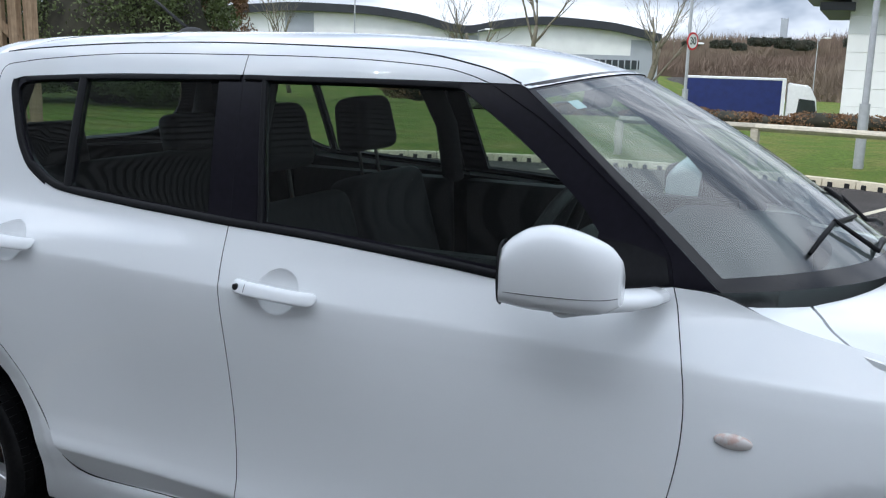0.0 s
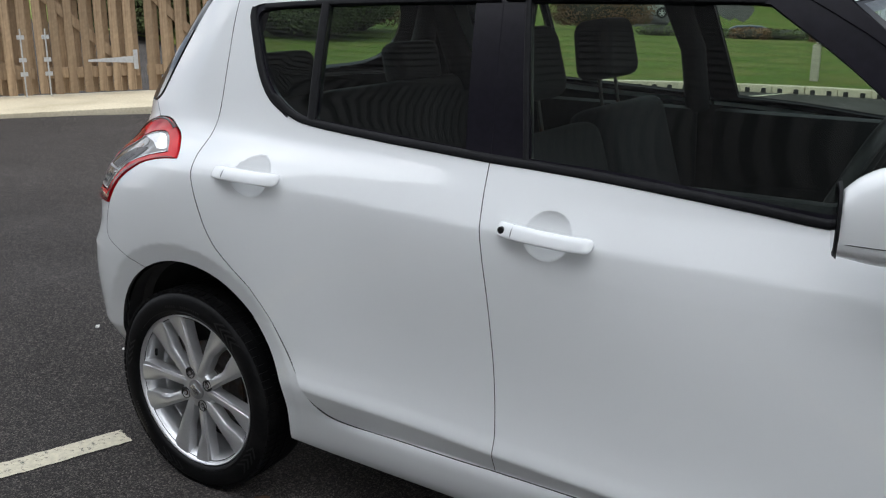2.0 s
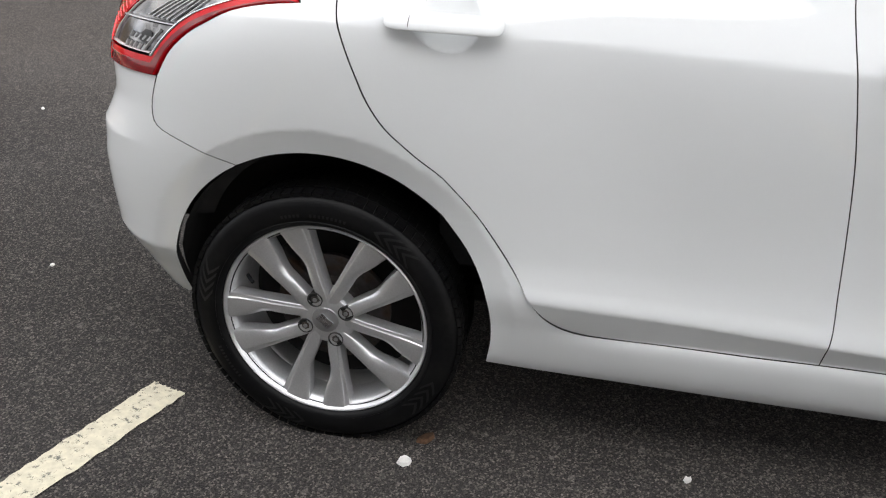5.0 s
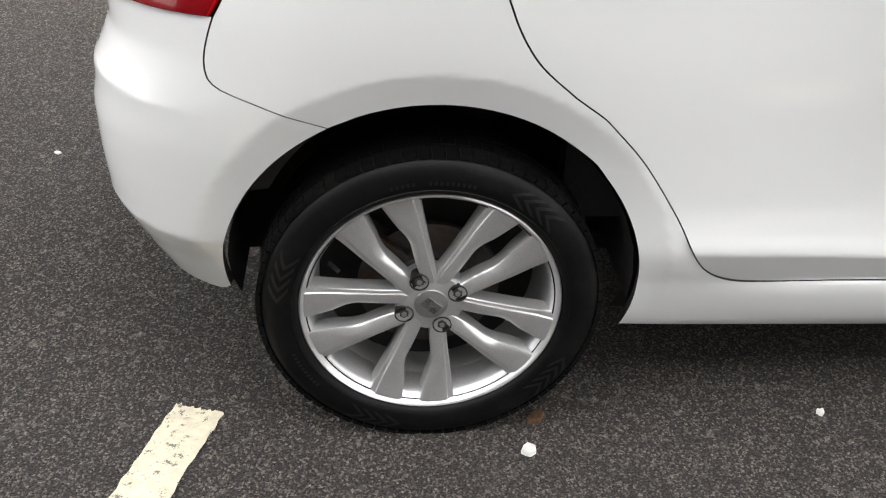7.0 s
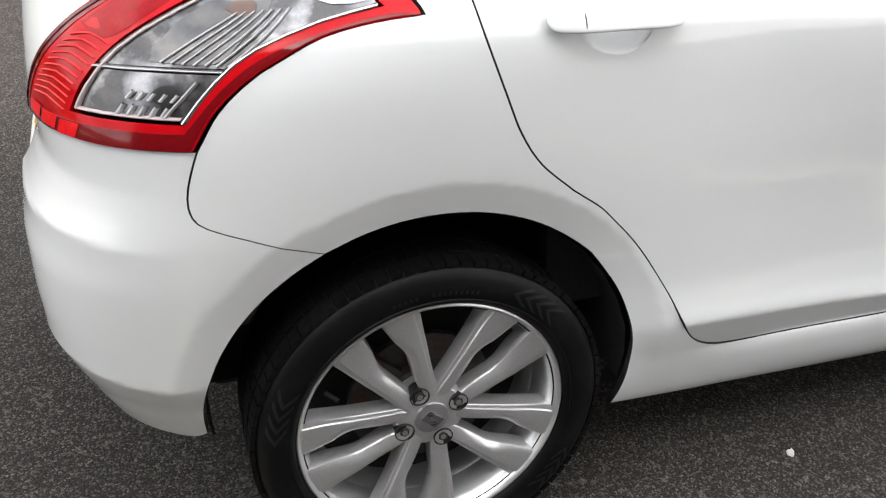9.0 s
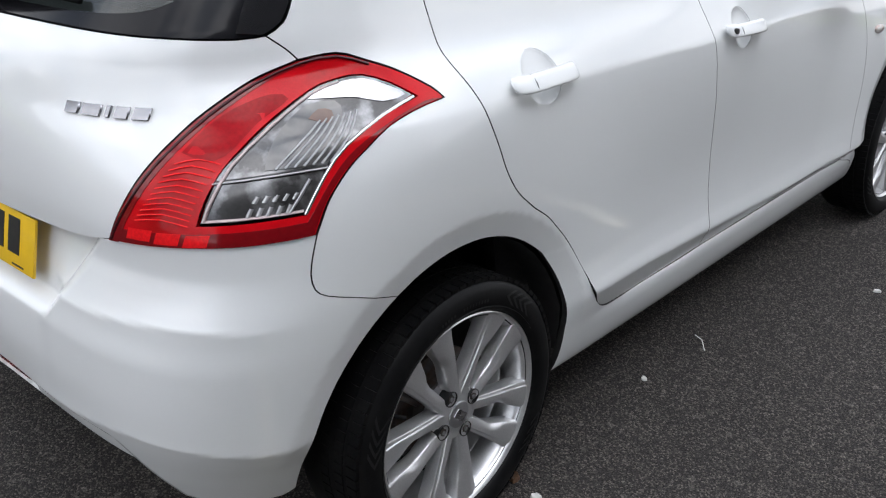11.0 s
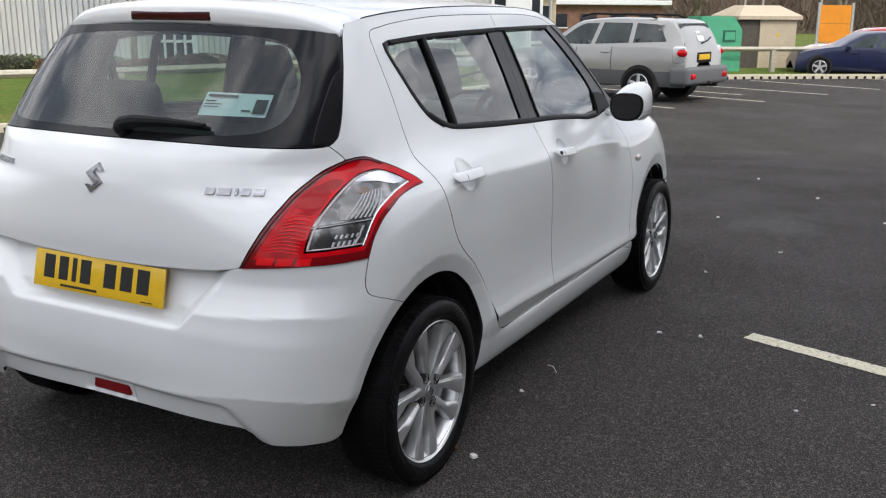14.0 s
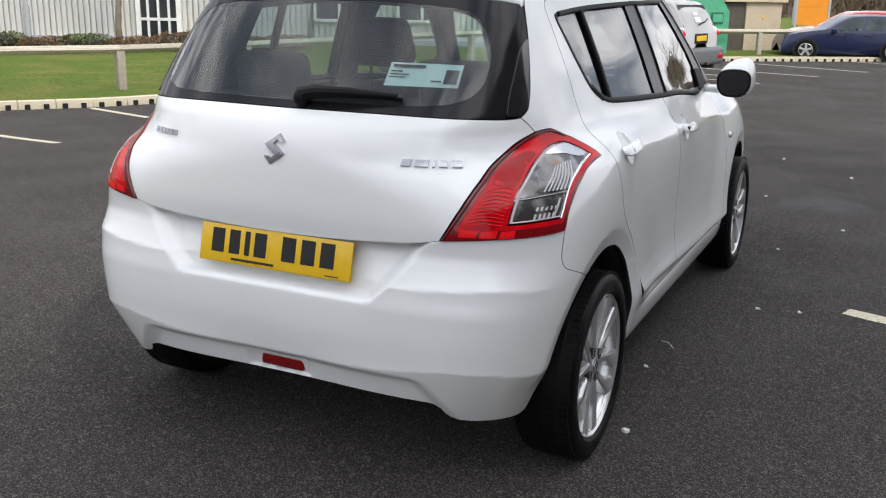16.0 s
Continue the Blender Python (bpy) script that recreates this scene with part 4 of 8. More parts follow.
garnish = loop_of([(-0.150, 1.079), (-0.129, 1.096), (-0.114, 1.140), (-0.099, 1.210), (-0.087, 1.268), (-0.087, 1.280)], [(-0.087, 1.280), (-0.113, 1.255), (-0.140, 1.199), (-0.166, 1.134), (-0.179, 1.083)], [(-0.179, 1.083), (-0.150, 1.079)])
patch("corner_garnish", garnish, M_BLACK_GLOSS, [tailgate, tailgate], out=0.003, gap=0.0, lip=0.006, sides=BOTH, label="gloss black trim beside the rear window")

# tail lamps: red body, clear and grey inner windows
lamp_loop = loop_of(LAMP_IN, LAMP_TOP, LAMP_OUT, LAMP_LOW)
LENS = loop_of([(-0.218, 0.825), (-0.211, 0.858), (-0.193, 0.905), (-0.158, 0.951), (-0.108, 0.990), (-0.073, 1.001), (-0.043, 1.001), (-0.012, 0.985), (0.012, 0.963)], [(0.012, 0.963), (-0.036, 0.947), (-0.082, 0.917), (-0.107, 0.880), (-0.127, 0.829)], [(-0.127, 0.829), (-0.165, 0.828), (-0.218, 0.825)])
lamp_holders = patch("tail_lamp", lamp_loop, M_RED, car, label="red and clear tail lamp wrapping the corner", out=0.004, holes=[LENS], gap=0.002, lip=0.016, sides=BOTH, step=(0.014, 0.012))
edge_loop = loop_of(LAMP_OUT, LAMP_LOW, [(-0.318, 0.775), (-0.300, 0.806)], [(-0.300, 0.806), (-0.218, 0.815), (-0.127, 0.819)], [(-0.127, 0.819), (-0.102, 0.876), (-0.075, 0.912), (-0.031, 0.940), (0.020, 0.957), (0.042, 0.957)], [(0.042, 0.957), (0.051, 0.952)])
patch("red_rim", edge_loop, M_DEEPRED, lamp_holders, out=0.0050, gap=0.003, lip=0.006, sides=BOTH)
U1 = loop_of([(-0.209, 0.884), (-0.190, 0.912), (-0.158, 0.951), (-0.108, 0.990), (-0.073, 1.001), (-0.043, 1.001), (-0.012, 0.985), (0.012, 0.963)], [(0.012, 0.963), (-0.036, 0.947), (-0.082, 0.917), (-0.102, 0.893)], [(-0.102, 0.893), (-0.150, 0.890), (-0.209, 0.884)])
U2 = loop_of([(-0.218, 0.825), (-0.212, 0.855), (-0.205, 0.880)], [(-0.205, 0.880), (-0.150, 0.885), (-0.105, 0.887)], [(-0.105, 0.887), (-0.116, 0.858), (-0.127, 0.829)], [(-0.127, 0.829), (-0.165, 0.828), (-0.218, 0.825)])
patch("clear_lens", U1, M_LAMPGREY, lamp_holders, out=0.001, gap=0.001, lip=0.012, sides=BOTH)
patch("reversing_lens", U2, M_LAMPGREY, lamp_holders, out=0.0, gap=0.001, lip=0.012, sides=BOTH)
BULB = loop_of([(-0.160, 0.896), (-0.156, 0.920), (-0.142, 0.948), (-0.115, 0.972), (-0.084, 0.974), (-0.080, 0.955), (-0.096, 0.920), (-0.110, 0.899), (-0.160, 0.896)])
# darker red patch paints the shade inside the lamp beside the lens
patch("red_shadow", loop_of([(-0.236, 0.922), (-0.214, 0.912), (-0.195, 0.918), (-0.166, 0.955), (-0.132, 0.983), (-0.150, 0.991), (-0.188, 0.975), (-0.217, 0.950), (-0.236, 0.922)]), M_DARKRED, lamp_holders, out=0.0045, gap=0.0, lip=0.0, sides=BOTH)
for a0, a1 in ((-0.292, -0.266), (-0.262, -0.238), (-0.234, -0.212)):
    patch("red_cell", loop_of([(a0, 0.7905), (a1, 0.7925)], [(a1, 0.7925), (a1 + 0.004, 0.8115)], [(a1 + 0.004, 0.8115), (a0 + 0.004, 0.8095)], [(a0 + 0.004, 0.8095), (a0, 0.7905)]), M_BRIGHTRED, lamp_holders, out=0.0058, gap=0.0, lip=0.0, sides=BOTH)
# raised dark patch stands in for the shaded depth of the bulb well
patch("bulb_well", BULB, M_WELL, lamp_holders, out=0.003, gap=0.0, lip=0.002, sides=BOTH)
# pale metal patch imitates the gleam across the lens's top end
GLEAM = loop_of([(-0.112, 0.980), (-0.098, 0.990), (-0.073, 0.997), (-0.043, 0.997), (-0.015, 0.982), (0.000, 0.968), (-0.030, 0.964), (-0.060, 0.975), (-0.085, 0.978), (-0.112, 0.980)])
patch("reflector_panel", GLEAM, M_CLEAR, lamp_holders, out=0.0035, gap=0.0, lip=0.002, sides=BOTH)
patch("amber_bulb", loop_of([(-0.116, 0.955), (-0.104, 0.966), (-0.090, 0.962), (-0.094, 0.947), (-0.116, 0.955)]), M_AMBER, lamp_holders, out=0.0045, gap=0.0, lip=0.002, sides=BOTH)
patch("reversing_bulb", loop_of([(-0.152, 0.862), (-0.144, 0.872), (-0.134, 0.870), (-0.130, 0.858), (-0.138, 0.849), (-0.149, 0.852), (-0.152, 0.862)]), M_INK, lamp_holders, out=0.003, gap=0.0, lip=0.002, sides=BOTH)
inner_edge = loop_of(LAMP_IN, [LAMP_IN[-1], (-0.110, 1.026)], [(u + 0.012, z - 0.006) for u, z in LAMP_IN[:0:-1]] + [(-0.303, 0.777)], [(-0.303, 0.777), LAMP_IN[0]])
patch("red_rim", inner_edge, M_DEEPRED, lamp_holders, out=0.0052, gap=0.0012, lip=0.004, sides=BOTH, step=(0.008, 0.008))
for side, h in zip(BOTH, lamp_holders):
    # herringbone ridges moulded into the lower red lens
    for k in range(11):
        z = 0.826 + 0.0085 * k
        a = np.interp(z, (0.775, 0.833, 0.890, 0.934), (-0.318, -0.298, -0.274, -0.248)) + 0.020
        b = np.interp(z, (0.825, 0.858, 0.905, 0.951), (-0.218, -0.211, -0.193, -0.158)) - 0.010
        skin_strip("lens_ridge", [(a, z - 0.004), ((a + b) / 2, z + 0.003), (b, z - 0.004)], 0.0024, M_BRIGHTRED, h, 0.0055, side)
    skin_strip("dark_rim", [(-0.313, 0.780), (-0.293, 0.833), (-0.269, 0.888), (-0.244, 0.930), (-0.213, 0.967), (-0.164, 1.007), (-0.113, 1.030), (-0.068, 1.033), (-0.030, 1.015)], 0.005, M_RIMRED, h, 0.0066, side)
    skin_strip("pale_edge", [(-0.214, 0.829), (-0.165, 0.832), (-0.128, 0.833)], 0.0035, M_PALELENS, h, 0.0045, side)
    skin_strip("chrome_edge", [(-0.126, 0.829), (-0.106, 0.880), (-0.081, 0.917), (-0.036, 0.947), (0.010, 0.963)], 0.0045, M_CHROME, h, 0.006, side)
    skin_strip("pale_edge", [(-0.214, 0.829), (-0.207, 0.858), (-0.189, 0.905), (-0.155, 0.948), (-0.108, 0.986), (-0.073, 0.9975)], 0.0038, M_PALELENS, h, 0.005, side)
    for k in range(7):
        o = 0.0085 * k
        skin_strip("lens_rib", [(-0.150 + o, 0.897), (-0.128 + o, 0.925 + 0.1 * o), (-0.104 + o * 0.8, 0.952 + 0.15 * o)], 0.0028, M_RIB, h, 0.0055, side)
    for k in range(5):
        o = 0.0085 * k
        skin_strip("lens_rib", [(-0.176 + o, 0.834), (-0.172 + o, 0.846)], 0.0045, M_RIB, h, 0.0035, side)
        skin_strip("lens_rib", [(-0.170 + o, 0.853), (-0.166 + o, 0.862)], 0.0045, M_RIB, h, 0.0035, side)
    skin_strip("chrome_edge", [(-0.140, 0.834), (-0.120, 0.878)], 0.0035, M_GREYMETAL, h, 0.004, side)
    skin_strip("chrome_bar", [(-0.206, 0.882), (-0.150, 0.888), (-0.103, 0.890)], 0.0032, M_GREYMETAL, h, 0.0045, side)

# dark shell behind the panels, so that no light leaks through the shut lines
shell_loop = loop_of([(2.95, 0.80), (2.60, 0.84), (2.2, 0.90), (1.95, 0.97)], [(1.95, 0.97), (1.60, 0.955), (1.20, 0.995), (0.92, 1.01), (0.45, 1.03), (0.20, 1.06), (0.02, 1.10)], [(0.02, 1.10), (-0.06, 1.30)], [(-0.06, 1.30), (-0.14, 1.06)], [(-0.14, 1.06), (UC, 1.06)], [(UC, 1.06), (UC, 0.42)],
                     [(UC, 0.42), (-0.30, 0.42), BUMPER_ARCH[6]], BUMPER_ARCH[6::-1], REAR_ARCH[::-1], [REAR_ARCH[0], (0.6, 0.235), (2.05, 0.21), FRONT_ARCH[0]], FRONT_ARCH, arch(2.43, 40, -12), [arch(2.43, 40, -12)[-1], (2.95, 0.26)], [(2.95, 0.26), (2.95, 0.80)])
patch("inner_shell", shell_loop, M_SHELL, car, out=-0.055, gap=-0.004, lip=0, sides=BOTH, step=(0.05, 0.04))


# ---- roof, spoiler, windscreen, bonnet ----
ROOF_MID = pchip([(-0.20, 1.452), (-0.10, 1.466), (0.10, 1.482), (0.50, 1.496), (0.95, 1.497), (1.30, 1.480), (1.50, 1.455), (1.66, 1.418)])
DITCH_Z = pchip([(-0.045, 1.402), (0.05, 1.418), (0.20, 1.432), (0.48, 1.448), (0.80, 1.455), (1.20, 1.450), (1.343, 1.440), (1.449, 1.421), (1.514, 1.405), (1.575, 1.381)])


def grid_part(name, f, nu, nv, mat, parent, label="", flip=False, pick=None):
    """A sheet from f(a, b), a and b in 0..1; pick(a, b) says which cells stay."""
    verts = [f(i / nu, j / nv) for i in range(nu + 1) for j in range(nv + 1)]
    faces = []
    for i in range(nu):
        for j in range(nv):
            if pick is None or pick((i + 0.5) / nu, (j + 0.5) / nv):
                q = (i * (nv + 1) + j, (i + 1) * (nv + 1) + j, (i + 1) * (nv + 1) + j + 1, i * (nv + 1) + j + 1)
                faces.append(q[::-1] if flip else q)
    me = mesh(name, verts, faces, mat)
    return part(name, me, mat, parent, label)


def edge_of_roof(x):
    z = DITCH_Z(x)
    u = u_at(x, z)
    return abs(skin(u, z)[1]) - 0.006, z - 0.001


def screen_edge(s):
    c = curve_points(SCREEN_EDGE, 0.01)
    k = min(len(c) - 2, int(s * (len(c) - 1)))
    f = s * (len(c) - 1) - k
    u, z = c[k][0] + (c[k + 1][0] - c[k][0]) * f, c[k][1] + (c[k + 1][1] - c[k][1]) * f
    return Vector(skin(u, z, -0.004))


def screen_at(a, b):
    v = 2 * b - 1
    e = screen_edge(a)
    mid = Vector((1.662 + 0.73 * a, 0, 1.414 - 0.430 * a - 0.02 * a * (1 - a) * 0 + 0.030 * math.sin(math.pi * a)))
    k = 1 - abs(v) ** 2.1
    return e.x + (mid.x - e.x) * k, v * abs(e.y), e.z + (mid.z - e.z) * k


def roof_at(a, b):
    v = 2 * b - 1
    x1 = 1.575 + 0.085 * (1 - abs(v) ** 2.2)
    def shell(f):
        x = -0.03 + (x1 + 0.03) * f
        w, ze = edge_of_roof(min(x, 1.574))
        zc = ROOF_MID(x)
        return Vector((x, v * w, zc - (zc - ze) * abs(v) ** 2.6))
    # the front edge comes down on the windscreen
    k = smooth(0.80, 1.0, a)
    p = shell(a)
    if k > 0:
        p += (Vector(screen_at(0.030, b)) + Vector((0, 0, 0.003)) - shell(1.0)) * k
    return tuple(p)


roof = grid_part("roof", roof_at, 56, 48, M_PAINT, car, "white roof")
for side in (1, -1):
    rows = []
    for k in range(40):
        x = 0.03 + 1.54 * k / 39
        w, z = edge_of_roof(min(x, 1.574))
        rows.append((x, -side * (w + 0.004), z + 0.001))
    bm = bmesh.new()
    sweep(bm, rows, 0.0028, 6)
    shade(bm)
    part("roof_strip", bm, M_TRIM, car, "black roof seam strip")


# the spoiler over the rear window
def spoiler_at(a, b):
    v = 2 * b - 1
    t = abs(v)
    back = -0.192 + 0.100 * t ** 3.2
    top, low = 1.456 - 0.058 * t ** 3.0, 1.394 - 0.048 * t ** 2.4
    w = 0.556 - 0.012 * (1 - a)
    prof = [(0.075, ROOF_MID(0.06) - 0.058 * t ** 2.6 - 0.006), (-0.02, ROOF_MID(-0.02) - 0.056 * t ** 2.6 + 0.001), (back + 0.05, top + 0.009), (back + 0.012, top + 0.001), (back, top - 0.010), (back - 0.002, (top + low) / 2),
            (back + 0.002, low + 0.008), (back + 0.012, low), (back + 0.06, low + 0.006), (0.02, low + 0.010)]
    k = min(len(prof) - 2, int(a * (len(prof) - 1)))
    f = a * (len(prof) - 1) - k
    p, q = prof[k], prof[k + 1]
    return p[0] + (q[0] - p[0]) * f, v * w, p[1] + (q[1] - p[1]) * f - 0.014 * t ** 14


def close_ends(me, nu, nv):
    """Side faces that close a lofted sheet's two ends."""
    bm = bmesh.new()
    bm.from_mesh(me)
    for j in (0, nv):
        row = [bm.verts.new(p) for p in [me.vertices[i * (nv + 1) + j].co for i in range(nu + 1)]]
        bm.faces.new(row if j else row[::-1])
    bm.to_mesh(me)
    bm.free()


spoiler = grid_part("roof_spoiler", spoiler_at, 27, 60, M_PAINT, car, "white roof spoiler", flip=True)
close_ends(spoiler.data, 27, 60)
bm = bmesh.new()
box(bm, (0.014, 0.318, 0.026), (-0.190, 0, 1.4185), bevel=0.006, seg=3)
for v in bm.verts:
    v.co.x += 0.100 * abs(v.co.y / 0.55) ** 3.2
shade(bm)
part("brake_lamp", bm, material("dark_red_lens", (0.040, 0.002, 0.003), rough=0.15, coat=0.2, grain=(120.0, 0.3)), spoiler, "dark red high brake lamp")
bm = bmesh.new()
rod(bm, (-0.195, -0.150, 1.386), (-0.175, -0.150, 1.390), 0.006)
part("washer_jet", bm, M_TRIM, spoiler)


def clear_of_border(a, b):
    v = abs(2 * b - 1)
    return 0.045 < a < 0.945 and v < 0.955


screen = grid_part("windscreen_border", screen_at, 50, 60, M_FRIT, car, "black windscreen border", pick=lambda a, b: not clear_of_border(a, b))
pane = grid_part("windscreen", screen_at, 50, 60, M_SCREEN, car, "windscreen glass", pick=clear_of_border)
pane.visible_shadow = False
bm = bmesh.new()
p = [Vector(screen_at(0.115, b)) - Vector((0.002, 0, 0.003)) for b in (0.070, 0.100)] + [Vector(screen_at(0.160, b)) - Vector((0.002, 0, 0.003)) for b in (0.100, 0.070)]
bm.faces.new([bm.verts.new(q) for q in p])
part("screen_sticker", bm, M_PAPER, pane, "small pale square sticker")

# bonnet and wing tops: one crowned sheet cut along the shut line
HOOD_EDGE = pchip([(1.90, 0.985), (2.05, 0.965), (2.20, 0.940), (2.35, 0.917), (2.60, 0.865), (2.90, 0.77), (3.15, 0.66)])
HOOD_MID = pchip([(1.90, 1.01), (2.20, 0.985), (2.40, 0.968), (2.60, 0.945), (2.90, 0.885), (3.10, 0.80), (3.22, 0.70)])


def hood_z(x, y):
    w = abs(skin(u_at(min(x, 3.0), HOOD_EDGE(x)), HOOD_EDGE(x))[1])
    t = min(1.0, abs(y) / w)
    return HOOD_MID(x) - (HOOD_MID(x) - HOOD_EDGE(x)) * t ** 3.0


def flat_patch(name, loop, height, mat, parent, label="", lip=0.03, gap=0.0035, step=(0.03, 0.03), sides=(1,)):
    pts, faces, rings = fill(inset(loop, gap), (), step)
    out = []
    for side in sides:
        verts = [(x, y * side, height(x, y)) for x, y in pts]
        fs = [f if side == 1 else f[::-1] for f in faces]
        if verts and sum(1 for _ in fs):
            a, b, c = (Vector(verts[k]) for k in fs[0])
            if (b - a).cross(c - a).z < 0:
                fs = [f[::-1] for f in fs]
        for r in rings:
            k0, n = len(verts), len(r)
            for k in r:
                x, y, z = verts[k]
                verts += [(x, y, z), (x, y, z - lip)]
            for i in range(n):
                j = (i + 1) % n
                fs.append((k0 + 2 * i, k0 + 2 * i + 1, k0 + 2 * j + 1, k0 + 2 * j))
        out.append(part(name, mesh(name, verts, fs, mat), mat, parent, label))
    return out


def wing_line(x):
    return -abs(skin(u_at(x, HOOD_EDGE(x)), HOOD_EDGE(x))[1]) + 0.001


HOOD_SEAM = [(2.207, -0.545), (2.228, -0.590), (2.262, -0.665), (2.330, -0.728), (2.46, -0.728), (2.60, -0.712), (2.80, -0.655), (2.92, -0.60)]
outer = [(x, wing_line(x)) for x in (2.92, 2.80, 2.66, 2.50, 2.30, 2.16, 2.05)]
flat_patch("wing_top", loop_of(HOOD_SEAM, [HOOD_SEAM[-1], outer[0]], outer, [outer[-1], (2.040, -0.668)], [(2.040, -0.668), (2.085, -0.637), (2.150, -0.593), (2.207, -0.545)]), hood_z, M_PAINT, car, "white wing top", sides=BOTH)
hood_loop = loop_of(HOOD_SEAM, [HOOD_SEAM[-1], (3.06, -0.42), (3.14, -0.2), (3.16, 0.0)], [(3.16, 0.0), (3.14, 0.2), (3.06, 0.42), (2.92, 0.60)], [(x, -y) for x, y in HOOD_SEAM[::-1]], [(2.207, 0.545), (2.285, 0.42), (2.345, 0.25), (2.375, 0.0), (2.345, -0.25), (2.285, -0.42), (2.207, -0.545)])
flat_patch("bonnet", hood_loop, hood_z, M_PAINT, car, "white bonnet", step=(0.04, 0.04))


def cowl_z(x, y):
    return 0.985 - 0.10 * (x - 2.05) + 0.012 * math.cos(y * 3)


cowl_loop = loop_of([(1.995, -0.675), (2.045, -0.668), (2.09, -0.637), (2.155, -0.593), (2.212, -0.547), (2.29, -0.42), (2.35, -0.25), (2.38, 0.0)], [(2.38, 0.0), (2.35, 0.25), (2.29, 0.42), (2.212, 0.547), (2.155, 0.593), (2.09, 0.637), (2.045, 0.668), (1.995, 0.675)], [(1.995, 0.675), (2.02, 0.60), (2.18, 0.30), (2.22, 0.0), (2.18, -0.30), (2.02, -0.60), (1.995, -0.675)])
flat_patch("scuttle", cowl_loop, lambda x, y: min(cowl_z(x, y) - 0.004, hood_z(x, y) - 0.010), M_PLASTIC, car, "black plastic scuttle below the windscreen")

# front wipers, resting at the foot of the screen
def on_screen(x, y, out):
    """A place over the windscreen, out metres above the glass or the scuttle below it."""
    lo, hi = 0.0, 1.0
    for _ in range(30):
        m = (lo + hi) / 2
        v = max(-1.0, min(1.0, y / abs(screen_edge(m).y)))
        if screen_at(m, (v + 1) / 2)[0] < x:
            lo = m
        else:
            hi = m
    return Vector((x, y, screen_at(lo, (max(-1.0, min(1.0, y / abs(screen_edge(lo).y))) + 1) / 2)[2] + out))


for sh in (0.0, 0.50):
    bm = bmesh.new()
    a, b = on_screen(2.325 - 0.06 * sh, -0.20 + sh, 0.016), on_screen(2.225, -0.24 + sh, 0.022)
    foot = on_screen(2.335, -0.06 + sh, 0.010)
    sweep(bm, [foot, a.lerp(foot, 0.5) + Vector((0, 0, 0.006)), a + Vector((0, 0, 0.0)), b], [0.009, 0.0075, 0.006, 0.0045], 8)
    shade(bm)
    w = part("front_wiper", bm, M_TRIM, car, "black wiper arm at the foot of the windscreen")
    bm = bmesh.new()
    sweep(bm, [on_screen(2.190, -0.43 + sh, 0.009), on_screen(2.225, -0.24 + sh, 0.014), on_screen(2.268, -0.02 + sh, 0.009)], [0.005, 0.007, 0.005], 6)
    shade(bm)
    part("wiper_blade", bm, M_TRIM, w)

# aerial on the roof
bm = bmesh.new()
bmesh.ops.create_uvsphere(bm, u_segments=20, v_segments=12, radius=1.0, matrix=Matrix.Translation((0.235, 0.0, 1.483)) @ Matrix.Diagonal((0.052, 0.026, 0.026, 1)))
shade(bm)
aerial = part("aerial_base", bm, M_PLASTIC, car, "black roof aerial base")
bm = bmesh.new()
sweep(bm, [(0.225, 0, 1.500), (0.10, 0, 1.585), (-0.05, 0, 1.690)], [0.0055, 0.0045, 0.003], 8)
shade(bm)
part("aerial_mast", bm, M_PLASTIC, aerial)

